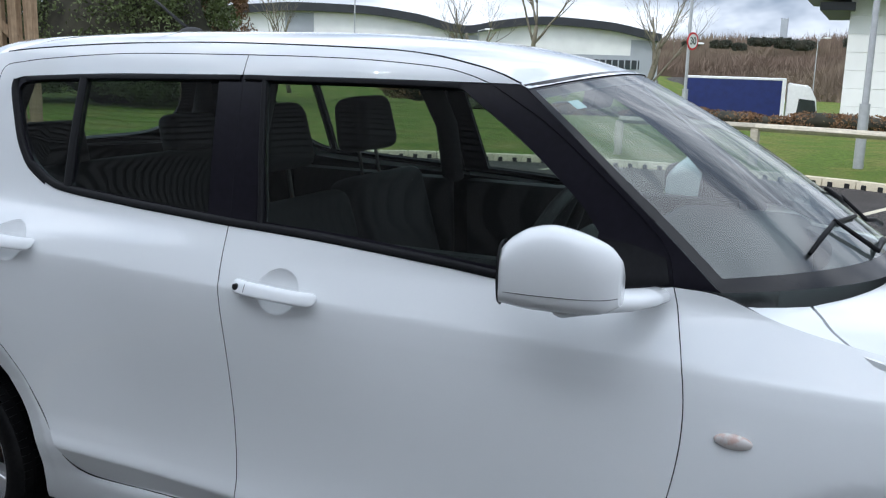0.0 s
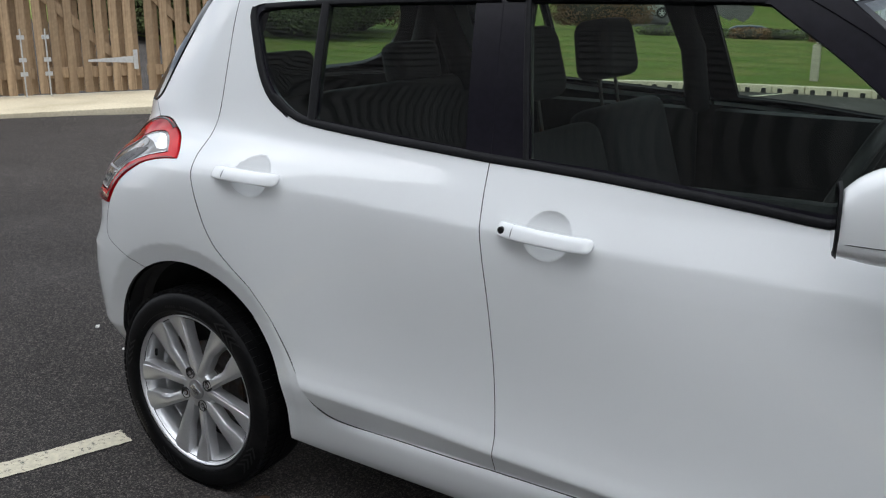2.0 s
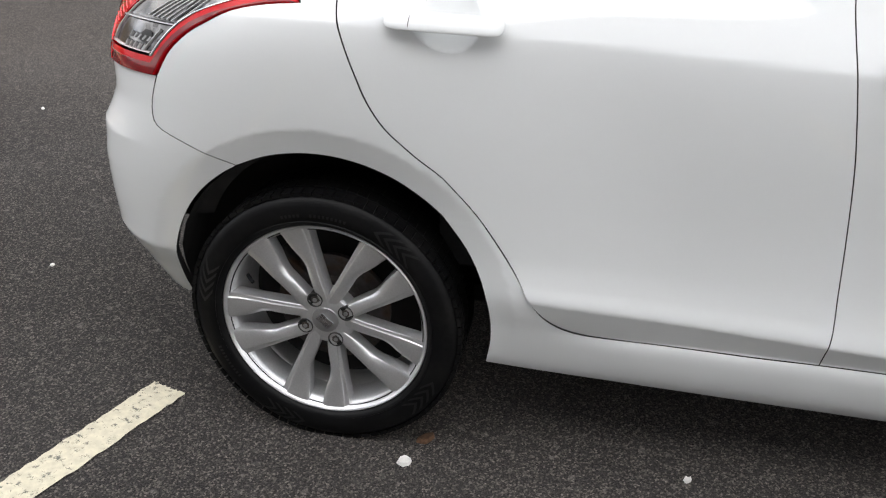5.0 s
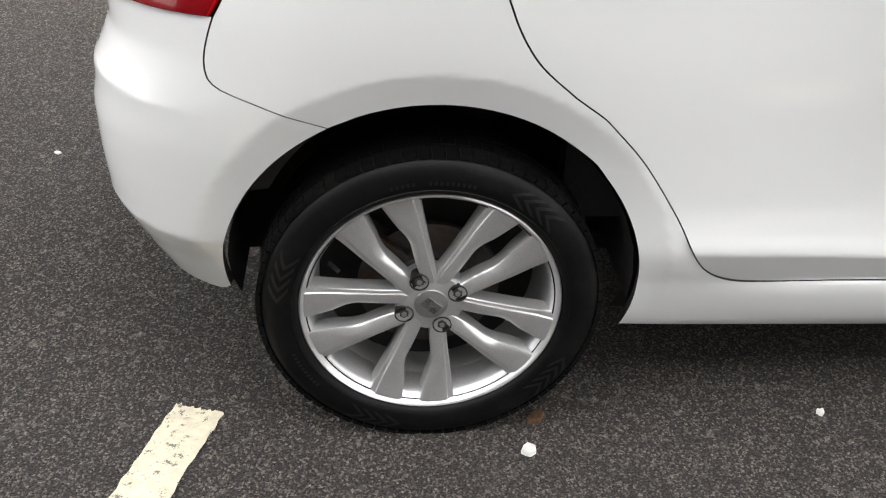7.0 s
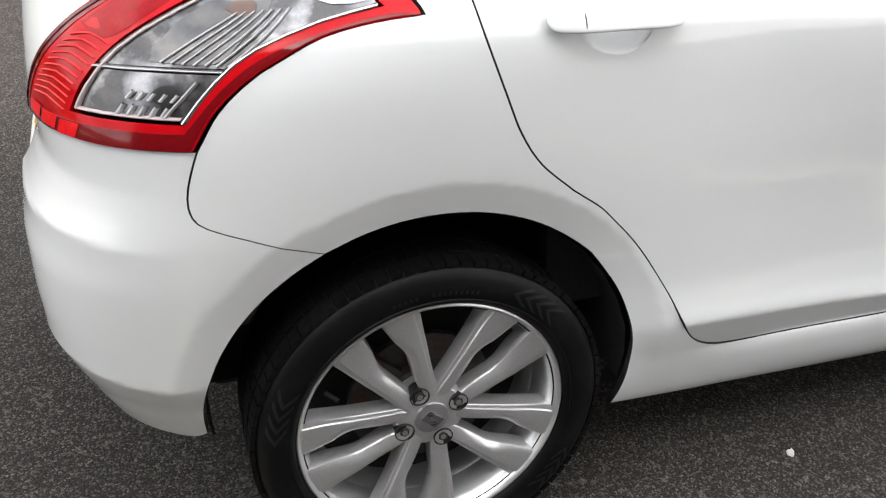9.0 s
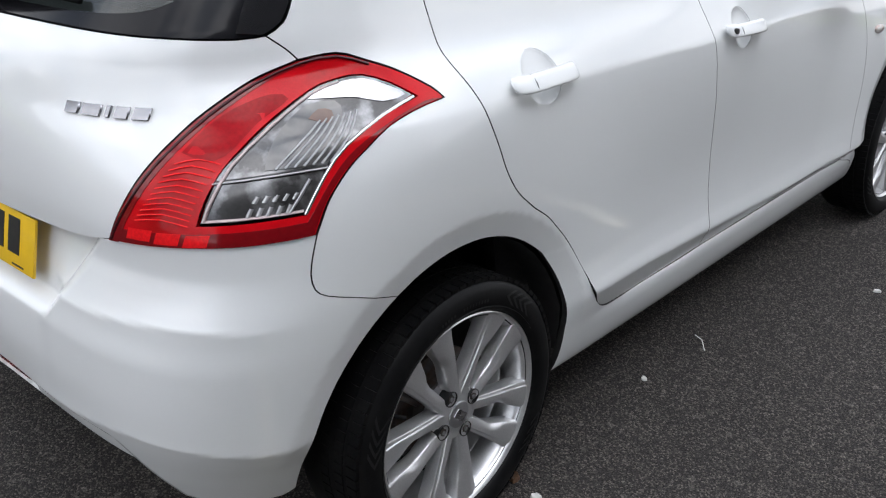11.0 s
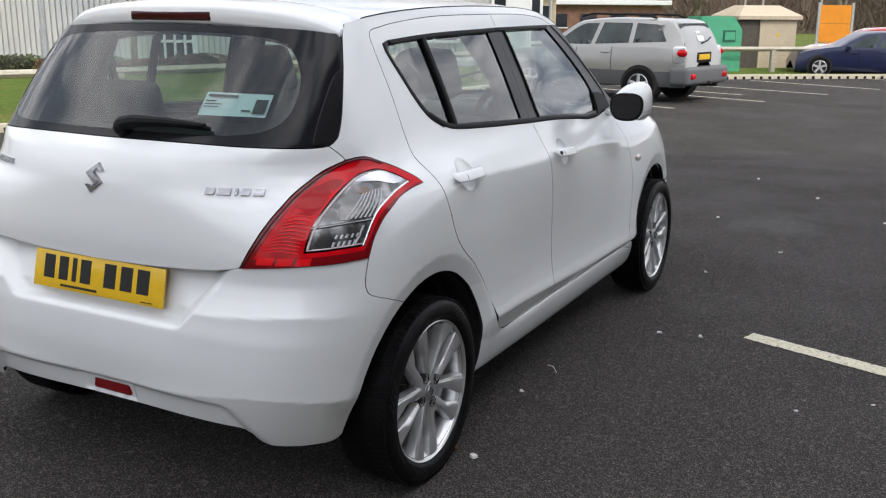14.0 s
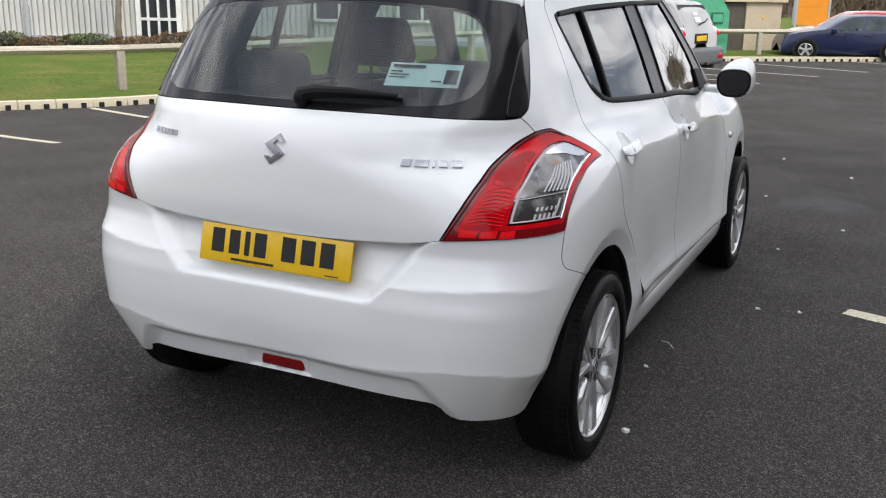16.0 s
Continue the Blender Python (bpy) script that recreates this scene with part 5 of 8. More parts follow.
# door mirrors
M_TOP = pchip([(0.0, 0.030), (0.10, 0.054), (0.26, 0.075), (0.44, 0.083), (0.60, 0.078), (0.78, 0.066), (0.92, 0.050), (1.0, 0.026)])
M_LOW = pchip([(0.0, -0.070), (0.30, -0.077), (0.65, -0.077), (0.88, -0.070), (1.0, -0.055)])
M_WID = pchip([(0.0, 0.068), (0.30, 0.073), (0.60, 0.070), (0.82, 0.060), (0.94, 0.044), (1.0, 0.024)])
for side, owner in zip(BOTH, front_doors):
    hub = Vector((1.760, -0.866 * side, 1.050))
    bm = bmesh.new()
    nu, nv = 44, 22
    rows = []
    for j in range(nv + 1):
        f = (1 - math.cos(math.pi * j / nv)) / 2 if j > nv / 2 else j / nv
        zt, zl, wd = M_TOP(f), M_LOW(f), M_WID(f)
        row = []
        for i in range(nu):
            th = 2 * math.pi * i / nu
            c, q = math.cos(th), math.sin(th)
            yy = wd * math.copysign(abs(c) ** 0.72, c)
            zz = (zt + zl) / 2 + (zt - zl) / 2 * math.copysign(abs(q) ** (0.85 if q > 0 else 0.42), q)
            zz -= 0.020 * (yy / wd) * (1 if q > 0 else 0) * abs(q)
            row.append(bm.verts.new(hub + Vector((-0.100 + 0.234 * f - 0.25 * yy * (1 - f), yy * side, zz))))
        rows.append(row)
    for j in range(nv):
        for i in range(nu):
            bm.faces.new((rows[j][i], rows[j][(i + 1) % nu], rows[j + 1][(i + 1) % nu], rows[j + 1][i]))
    bm.faces.new(rows[0])
    bm.faces.new(rows[-1][::-1])
    bmesh.ops.recalc_face_normals(bm, faces=bm.faces[:])
    shade(bm, 50)
    housing = part("door_mirror", bm, M_PAINT, owner, "white door mirror on a short arm")
    # joint between the upper cap and the lower shell
    seam = []
    for j in range(1, nv):
        f = (1 - math.cos(math.pi * j / nv)) / 2 if j > nv / 2 else j / nv
        yy = -M_WID(f) * 0.985
        seam.append(hub + Vector((-0.100 + 0.234 * f - 0.25 * yy * (1 - f), yy * side, -0.040 + 0.004 * f)))
    bm = bmesh.new()
    sweep(bm, seam, 0.0008, 5)
    part("mirror_seam", bm, M_TRIM, housing)
    bm = bmesh.new()
    sweep(bm, [hub + Vector((0.02, -0.02 * side, -0.050)), hub + Vector((0.07, 0.03 * side, -0.052)), hub + Vector((0.125, 0.085 * side, -0.058)), hub + Vector((0.150, 0.134 * side, -0.064)), hub + Vector((0.165, 0.174 * side, -0.066))], [0.050, 0.045, 0.040, 0.036, 0.032], 18)
    for v in bm.verts:
        v.co.z = hub.z - 0.070 + (v.co.z - hub.z + 0.070) * 0.52
    shade(bm)
    part("mirror_arm", bm, M_PAINT, housing)
    bm = bmesh.new()
    ring = []
    for k in range(36):
        a = 2 * math.pi * k / 36
        y, z = 0.067 * math.copysign(abs(math.cos(a)) ** 0.72, math.cos(a)), (0.046 if math.sin(a) > 0 else 0.070) * math.copysign(abs(math.sin(a)) ** 0.8, math.sin(a))
        ring.append((y, z - 0.004))
    front = [bm.verts.new(hub + Vector((-0.1045 - 0.25 * y, y * side, z))) for y, z in ring]
    back = [bm.verts.new(hub + Vector((-0.0985 - 0.25 * y, 1.06 * y * side, 1.06 * z))) for y, z in ring]
    for k in range(36):
        bm.faces.new((front[k], front[(k + 1) % 36], back[(k + 1) % 36], back[k]))
    bm.faces.new(front)
    bmesh.ops.recalc_face_normals(bm, faces=bm.faces[:])
    part("mirror_rim", bm, M_TRIM, housing, "black mirror rim")
    bm = bmesh.new()
    bm.faces.new([bm.verts.new(hub + Vector((-0.1060 - 0.25 * y * 0.92, 0.92 * y * side, 0.92 * z))) for y, z in ring])
    bmesh.ops.recalc_face_normals(bm, faces=bm.faces[:])
    part("mirror_glass", bm, material("dark_mirror", (0.20, 0.205, 0.22), rough=0.03, metal=1.0, grain=(4.0, 0.05)), housing, "dark mirror glass")
    # black corner plate the arm is fixed to
    tri = loop_of([(1.79, 1.080), (1.86, 1.075), (1.935, 1.055)], [(1.935, 1.055), (1.948, 1.008)], [(1.948, 1.008), (1.86, 0.993), (1.775, 0.985)], [(1.775, 0.985), (1.79, 1.080)])
    patch("mirror_sail", tri, M_TRIM, owner, out=0.002, gap=0.0, lip=0.006, sides=(side,), label="black mirror corner plate")

# door handles
for owner2, x0, x1, z0, z1, lock in ((rear_doors, 0.170, 0.354, 0.941, 0.936, False), (front_doors, 0.985, 1.200, 0.912, 0.899, True)):
    for side, owner in zip(BOTH, owner2):
        def bar(a, b):
            """Along the handle and round it."""
            u = x0 + (x1 - x0) * a
            zc = z0 + (z1 - z0) * a
            th = 2 * math.pi * b
            end = (1 - abs(2 * a - 1) ** 22) ** 0.5
            h = 0.0148 * max(0.35, end)
            lift = 0.012 + 0.015 * (1 - abs(2 * a - 1) ** 4.0)
            d = lift + 0.0090 * math.copysign(abs(math.cos(th)) ** 0.6, math.cos(th)) * max(0.3, end)
            return u, zc + h * math.copysign(abs(math.sin(th)) ** 0.6, math.sin(th)), d
        verts, faces, n, m = [], [], 44, 24
        for i in range(n + 1):
            for j in range(m):
                u, z, d = bar(0.5 - 0.5 * math.cos(math.pi * i / n), j / m)
                x, y, zz = skin(u, z, d)
                verts.append((x, y * side, zz))
        for i in range(n):
            for j in range(m):
                q = (i * m + j, i * m + (j + 1) % m, (i + 1) * m + (j + 1) % m, (i + 1) * m + j)
                faces.append(q)
        faces += [tuple(range(m)), tuple(range(n * m, n * m + m))]
        me = mesh("door_handle", verts, faces, M_PAINT)
        bm = bmesh.new()
        bm.from_mesh(me)
        bmesh.ops.recalc_face_normals(bm, faces=bm.faces[:])
        bm.to_mesh(me)
        bm.free()
        handle = part("door_handle", me, M_PAINT, owner, "white pull handle over a round hollow")
        bm = bmesh.new()
        cut = [Vector(skin(x0 + (x1 - x0) * 0.20, z0 + (z1 - z0) * 0.2 + 0.0148 * math.sin(t), 0.0255 + 0.0092 * math.cos(t))) for t in [k * math.pi / 8 - 0.1 for k in range(-4, 5)]]
        sweep(bm, [Vector((p.x, p.y * side, p.z)) for p in cut], 0.0008, 5)
        part("handle_joint", bm, M_TRIM, handle)
        if lock:
            bm = bmesh.new()
            c, c2 = Vector(skin(1.003, 0.9110, 0.016)), Vector(skin(1.003, 0.9110, 0.0325))
            rod(bm, (c.x, c.y * side, c.z), (c2.x, c2.y * side, c2.z), 0.0075, seg=16)
            shade(bm)
            part("key_lock", bm, M_INK, handle, "dark round key lock")

# side indicator lamps on the wings
for side in BOTH:
    bm = bmesh.new()
    c = Vector(skin(2.105, 0.747, 0.0))
    bmesh.ops.create_uvsphere(bm, u_segments=24, v_segments=12, radius=1.0, matrix=Matrix.Translation((c.x, c.y * side, c.z)) @ pose(0, 0, 0, 0, 2, 0) @ Matrix.Diagonal((0.036, 0.012, 0.0155, 1)))
    shade(bm)
    part("side_indicator", bm, M_INDIC, car, "small oval side indicator")

# ---- wheels ----
def spoke(ang, side):
    """One arm of a pair: its far edge runs straight from the hub to the rim, the edge towards its twin bows and then widens."""
    bm = bmesh.new()
    rows = []
    d, s = Vector((math.cos(ang), 0, math.sin(ang))), Vector((-math.sin(ang), 0, math.cos(ang))) * side
    # along the arm: (near edge along, off), (far edge along, off), height at the ridge, width of the far ledge, drop of the near facet
    keys = (((0.018, 0.004), (0.022, 0.017), -0.003, 0.004, 0.001), ((0.045, 0.0065), (0.0445, 0.0335), 0.001, 0.0065, 0.002), ((0.075, 0.0110), (0.079, 0.0435), 0.0035, 0.0080, 0.0045),
            ((0.105, 0.0175), (0.112, 0.0525), 0.0055, 0.0085, 0.0065), ((0.128, 0.0225), (0.136, 0.0595), 0.0072, 0.0090, 0.0080), ((0.142, 0.0225), (0.152, 0.0640), 0.0076, 0.0095, 0.0070),
            ((0.168, 0.0185), (0.174, 0.0705), 0.0080, 0.0105, 0.0030), ((0.2185, 0.0150), (0.2030, 0.0790), 0.0115, 0.0120, 0.0008))
    at = [k[1][0] for k in keys]
    curve = [pchip(list(zip(at, v))) for v in ([k[0][0] for k in keys], [k[0][1] for k in keys], [k[1][1] for k in keys], [k[2] for k in keys], [k[3] for k in keys], [k[4] for k in keys])]
    for i in range(23):
        a1 = at[0] + (at[-1] - at[0]) * i / 22
        a0, o0, o1, h, bev, drop = (c(a1) for c in curve)
        near, far = d * a0 + s * o0, d * a1 + s * o1
        w = (far - near).length
        b, crease = bev / w, min(0.50, 0.0150 / w)
        prof = [(0.0, -0.034), (0.0, -0.0050 - drop), (0.025, -0.0016 - drop), (0.07, -0.0003 - 0.92 * drop), (crease * 0.55, -0.0001 - 0.42 * drop), (crease * 0.92, -0.0004), (crease * 1.15, 0.0), (0.5 + crease * 0.5, 0.0003),
                (1 - b - 0.06, 0.0), (1 - b - 0.015, -0.0006), (1 - b + 0.015, -0.0024), (1 - b + 0.05, -0.0030), (0.950, -0.0033), (0.985, -0.0043), (1.0, -0.0075), (1.0, -0.034)]
        rows.append([bm.verts.new(near.lerp(far, f) + Vector((0, -(h + q), 0))) for f, q in prof])
    for i in range(len(rows) - 1):
        for j in range(len(rows[0]) - 1):
            bm.faces.new((rows[i][j], rows[i][j + 1], rows[i + 1][j + 1], rows[i + 1][j]))
    bm.faces.new(rows[-1])
    bmesh.ops.recalc_face_normals(bm, faces=bm.faces[:])
    shade(bm, 26)
    return bm


def tread_blocks(bm, r):
    """Shoulder blocks round the tyre."""
    for k in range(84):
        a = 2 * math.pi * k / 84
        for y0, wd in ((-0.083, 0.026), (-0.046, 0.022), (-0.008, 0.022)):
            q = Euler((0, -a + (0.5 * math.pi), 0))
            aa = a + (0.018 if y0 > -0.06 else 0)
            box(bm, (0.0185, wd, 0.008), (math.cos(aa) * (r - 0.001), y0 + wd / 2, math.sin(aa) * (r - 0.001)), Euler((0, -aa + math.pi / 2, 0)))


def make_wheel():
    wheel = thing("wheel", "", "")
    wheel.parent = car
    wheel["label"] = "silver ten-spoke alloy wheel with black tyre"
    bm = bmesh.new()
    lathe(bm, [(0.210, 0.075), (0.222, 0.085), (0.262, 0.095), (0.282, 0.088), (0.2925, 0.070), (0.294, 0.0), (0.2925, -0.066), (0.288, -0.079), (0.280, -0.088), (0.270, -0.0925), (0.255, -0.0945), (0.243, -0.094), (0.238, -0.0920), (0.2368, -0.0935), (0.232, -0.0915), (0.2268, -0.086), (0.2235, -0.078), (0.212, -0.075)], 96)
    bmesh.ops.recalc_face_normals(bm, faces=bm.faces[:])
    shade(bm, 40)
    tyre = part("tyre", bm, M_TYRE, wheel, "black tyre")
    bm = bmesh.new()
    tread_blocks(bm, 0.2925)
    shade(bm, 20)
    part("tread", bm, M_TYRE, tyre)
    # chevrons and a line of lettering moulded into the sidewall
    wall = pchip([(0.236, -0.0925), (0.243, -0.0941), (0.255, -0.0946), (0.270, -0.0926), (0.280, -0.0881), (0.288, -0.0791)])

    def relief(bm, corners):
        bm.faces.new([bm.verts.new((math.cos(radians(q)) * r, wall(r) - 0.0009, math.sin(radians(q)) * r)) for q, r in corners])

    for base in (152, -46, 40, 236):
        for k in range(4):
            q = base + 5.0 * k
            bm = bmesh.new()
            for r0, r1, d0, d1 in ((0.244, 0.252, 0.0, 3.4), (0.252, 0.260, 3.4, 6.0), (0.260, 0.268, 6.0, 3.4), (0.268, 0.2765, 3.4, 0.0)):
                relief(bm, ((q + d0, r0), (q + d1, r1), (q + d1 + 2.2, r1), (q + d0 + 2.2, r0)))
            part("sidewall_mark", bm, M_TYRE_MARK, tyre)
    for base, count in ((76, 9), (98, 5), (-160, 10)):
        bm = bmesh.new()
        for k in range(count):
            q = base + 2.0 * k
            relief(bm, ((q, 0.2475), (q + 1.1, 0.2475), (q + 1.1, 0.2545), (q, 0.2545)))
        part("sidewall_bars", bm, M_TYRE_MARK, tyre)
    bm = bmesh.new()
    lathe(bm, [(0.196, 0.07), (0.200, -0.02), (0.206, -0.060), (0.2125, -0.071), (0.2205, -0.0775), (0.2235, -0.0800), (0.2242, -0.0835), (0.2220, -0.0850), (0.2185, -0.0825), (0.2145, -0.0760), (0.2110, -0.068), (0.2070, -0.060), (0.2050, -0.045), (0.2045, -0.020), (0.197, -0.012), (0.190, 0.07)], 96)
    bmesh.ops.recalc_face_normals(bm, faces=bm.faces[:])
    shade(bm, 40)
    rim = part("rim", bm, M_ALLOY, wheel, "silver alloy rim")
    face_y = -0.068
    for k in range(5):
        mid = radians(-98 + 72 * k)
        for lean in (1, -1):
            bm = spoke(mid, lean)
            for v in bm.verts:
                v.co.y += face_y
            part("spoke", bm, M_ALLOY, rim)
    bm = bmesh.new()
    lathe(bm, [(0.0001, face_y - 0.001), (0.034, face_y - 0.001), (0.044, face_y + 0.0005), (0.056, face_y + 0.003), (0.0625, face_y + 0.012), (0.064, face_y + 0.045)], 48)
    bmesh.ops.recalc_face_normals(bm, faces=bm.faces[:])
    shade(bm, 35)
    part("hub", bm, M_ALLOY, rim)
    bm = bmesh.new()
    lathe(bm, [(0.0001, face_y - 0.006), (0.024, face_y - 0.0055), (0.0285, face_y - 0.004), (0.0295, face_y - 0.0005), (0.0295, face_y + 0.004)], 40)
    bmesh.ops.recalc_face_normals(bm, faces=bm.faces[:])
    shade(bm, 35)
    cap = part("centre_cap", bm, M_GREYMETAL, wheel, "grey round centre cap")
    bm = bmesh.new()
    for s in (1, -1):
        extrude_outline(bm, [(s * x * 1.25, s * z * 1.25) for x, z in ((-0.016, 0.003), (-0.004, 0.014), (0.004, 0.008), (-0.003, 0.002), (0.010, -0.008), (0.004, -0.013))], 0.002, "xz", face_y - 0.0078)
    part("cap_emblem", bm, M_CHROME, cap)
    for k in range(4):
        a = radians(-98 + 33 + 90 * k)
        bm = bmesh.new()
        c = Vector((0.050 * math.cos(a), 0, 0.050 * math.sin(a)))
        # black colour stands in for the shade of a deeper bolt well
        lathe(bm, [(0.0150, face_y + 0.02), (0.0168, face_y + 0.0), (0.0168, face_y - 0.0030), (0.0160, face_y - 0.0036), (0.0150, face_y - 0.0030), (0.0146, face_y + 0.0005), (0.0001, face_y + 0.0005)], 24)
        bmesh.ops.recalc_face_normals(bm, faces=bm.faces[:])
        bmesh.ops.translate(bm, verts=bm.verts[:], vec=c)
        shade(bm)
        well = part("bolt_well", bm, M_INK, wheel, "dark round bolt well")
        bm = bmesh.new()
        rod(bm, c + Vector((0, face_y - 0.0022, 0)), c + Vector((0, face_y + 0.004, 0)), 0.0086, seg=6)
        part("bolt", bm, M_STEEL, well)
        bm = bmesh.new()
        rod(bm, c + Vector((0, face_y - 0.0040, 0)), c + Vector((0, face_y, 0)), 0.0046, seg=12)
        shade(bm)
        part("bolt_end", bm, M_GREYMETAL, well)
    bm = bmesh.new()
    lathe(bm, [(0.055, -0.012), (0.125, -0.012), (0.125, 0.0), (0.055, 0.0)], 48)
    lathe(bm, [(0.0001, -0.03), (0.072, -0.03), (0.075, -0.012)], 40)
    bmesh.ops.recalc_face_normals(bm, faces=bm.faces[:])
    part("brake_disc", bm, M_STEEL, wheel, "rusty steel brake disc")
    bm = bmesh.new()
    box(bm, (0.11, 0.05, 0.05), (-0.085, 0.0, 0.075), Euler((0, radians(40), 0)), bevel=0.01)
    part("caliper", bm, M_STEEL, wheel)
    bm = bmesh.new()
    rod(bm, (-0.172, -0.060, 0.080), (-0.155, -0.075, 0.072), 0.004)
    part("valve", bm, M_TRIM, rim)
    bm = bmesh.new()
    lathe(bm, [(0.02, 0.035), (0.196, 0.035)], 40)
    part("back_plate", bm, M_SHELL, wheel)
    return wheel


# paler rubber puts the sheen on the sidewall's raised marks into colour
M_TYRE_MARK = material("relief_sheen_rubber", (0.0078, 0.0078, 0.0082), rough=0.42, grain=(90.0, 0.2))
wheel = make_wheel()
wheel.matrix_basis = pose(0, -0.728, 0.293)
copy_thing(wheel, pose(2.43, -0.742, 0.293, 0, 41, 0)).parent = car
copy_thing(wheel, pose(0, 0.728, 0.293, 0, 20, 180)).parent = car
copy_thing(wheel, pose(2.43, 0.742, 0.293, 0, 70, 180)).parent = car

# wheel housings and floor pan
for cx in (0.0, 2.43):
    for side in BOTH:
        bm = bmesh.new()
        rings = []
        for y in (None, -0.60, -0.52):
            row = []
            for a in range(-5, 196, 10):
                hx, hz = cx + 0.348 * math.cos(radians(a)), 0.318 + 0.348 * math.sin(radians(a))
                hy = -abs(skin(u_at(hx, hz), hz)[1]) + 0.014 if y is None else y
                row.append(bm.verts.new((hx, hy * side, hz)))
            rings.append(row)
        for i in range(2):
            for k in range(len(rings[0]) - 1):
                bm.faces.new((rings[i][k], rings[i][k + 1], rings[i + 1][k + 1], rings[i + 1][k]))
        bm.faces.new(rings[-1])
        shade(bm, 60)
        part("wheel_housing", bm, M_SHELL, car, "black wheel-arch liner")
bm = bmesh.new()
box(bm, (3.2, 1.0, 0.05), (1.28, 0, 0.23), bevel=0.01)
box(bm, (1.62, 1.44, 0.05), (1.215, 0, 0.235), bevel=0.01)
box(bm, (0.16, 0.95, 0.07), (-0.36, 0, 0.36), bevel=0.02)
part("floor_pan", bm, M_SHELL, car, "dark floor pan")

# ---- plate, badges, rear wiper, fog lamp ----
tilt_v = Vector((0.024, 0, 0.102)).normalized()
plate_c = Vector((-0.548, 0.0, 0.684))
bm = bmesh.new()
box(bm, (0.006, 0.52, 0.111), bevel=0.0025)
shade(bm)
plate = part("number_plate", bm, M_YELLOW, tailgate, "yellow rear number plate")
plate.parent = rear_bumper
plate.matrix_basis = Matrix.Translation(plate_c) @ Matrix.Rotation(math.atan2(tilt_v.x, tilt_v.z), 4, "Y")
for k, (y, w) in enumerate(((0.196, 0.044), (0.137, 0.038), (0.092, 0.018), (0.046, 0.042), (-0.052, 0.046), (-0.117, 0.046), (-0.181, 0.046))):
    bm = bmesh.new()
    box(bm, (0.001, w, 0.070), (-0.0036, y, 0.008), bevel=0.0004)
    part("plate_bar", bm, M_INK, plate)
bm = bmesh.new()
box(bm, (0.001, 0.15, 0.007), (-0.0036, 0.07, -0.043))
part("dealer_bar", bm, M_INK, plate)
bm = bmesh.new()
box(bm, (0.001, 0.045, 0.003), (-0.0036, -0.20, -0.047))
part("maker_bar", bm, M_INK, plate)


def badge(name, u0, u1, z0, z1, cuts, parent, mat, label):
    """A raised slanted chrome bar on the tail, notched where its pieces part."""
    for a, b in cuts:
        loop = loop_of(*[[p, q] for p, q in zip(*(lambda r: (r, r[1:] + r[:1]))([(u0 + (u1 - u0) * a, z0), (u0 + (u1 - u0) * b, z0), (u0 + (u1 - u0) * b + 0.004, z1), (u0 + (u1 - u0) * a + 0.004, z1)]))])
        patch(name, loop, mat, parent, out=0.006, gap=0.0004, lip=0.007, label=label, step=(0.01, 0.01))


badge("model_badge", -0.383, -0.276, 0.959, 0.977, ((0.0, 0.17), (0.22, 0.45), (0.51, 0.565), (0.62, 0.77), (0.82, 1.0)), tailgate, M_SATIN, "chrome badge bar")
for a, b in ((0.0, 0.13), (0.165, 0.30), (0.33, 0.46), (0.495, 0.63), (0.66, 0.80), (0.84, 0.98)):
    y0, y1 = 0.372 + 0.120 * (1 - a), 0.372 + 0.120 * (1 - b)
    bm = bmesh.new()
    zz = 0.986
    def x_at(y, z):
        lo, hi = UC, XR
        for _ in range(30):
            m = (lo + hi) / 2
            if abs(skin(m, z)[1]) < y:
                lo = m
            else:
                hi = m
        return skin(lo, z)[0]
    pts = [(y0, zz - 0.0075), (y1, zz - 0.0075), (y1, zz + 0.0075), (y0, zz + 0.0075)]
    lo = [bm.verts.new((x_at(y, z) + 0.002, y, z)) for y, z in pts]
    hi = [bm.verts.new((x_at(y, z) - 0.004, y, z)) for y, z in pts]
    bm.faces.new(hi)
    for i in range(4):
        bm.faces.new((lo[i], hi[i], hi[(i + 1) % 4], lo[(i + 1) % 4]))
    bmesh.ops.recalc_face_normals(bm, faces=bm.faces[:])
    part("maker_badge", bm, M_SATIN, tailgate, "chrome badge bar")
# emblem: two interlocked chrome wedges
for s in (1, -1):
    bm = bmesh.new()
    hook = [(0.012, 0.043), (0.034, 0.021), (0.017, 0.021), (0.010, 0.028), (-0.003, 0.016), (0.021, -0.008), (0.008, -0.020), (-0.033, 0.012)]
    pts = [(-s * y, 0.974 + s * z) for y, z in hook]
    lo = [bm.verts.new((skin(UC, z)[0] + 0.003, y, z)) for y, z in pts]
    hi = [bm.verts.new((skin(UC, z)[0] - 0.007 - 0.001 * s, y * 0.97, 0.974 + (z - 0.974) * 0.97)) for y, z in pts]
    bm.faces.new(hi)
    for i in range(len(pts)):
        j = (i + 1) % len(pts)
        bm.faces.new((lo[i], hi[i], hi[j], lo[j]))
    bmesh.ops.recalc_face_normals(bm, faces=bm.faces[:])
    part("tailgate_emblem", bm, M_SATIN, tailgate, "chrome wedge emblem")

# rear wiper
def on_glass(y, z, out):
    """A place over the rear window: left of the middle for y above zero."""
    lo, hi = UC, XR
    for _ in range(30):
        m = (lo + hi) / 2
        if abs(skin(m, z)[1]) < abs(y):
            lo = m
        else:
            hi = m
    p = Vector(skin(lo, z))
    return Vector((p.x - out * 0.75, y, z + out * 0.65))


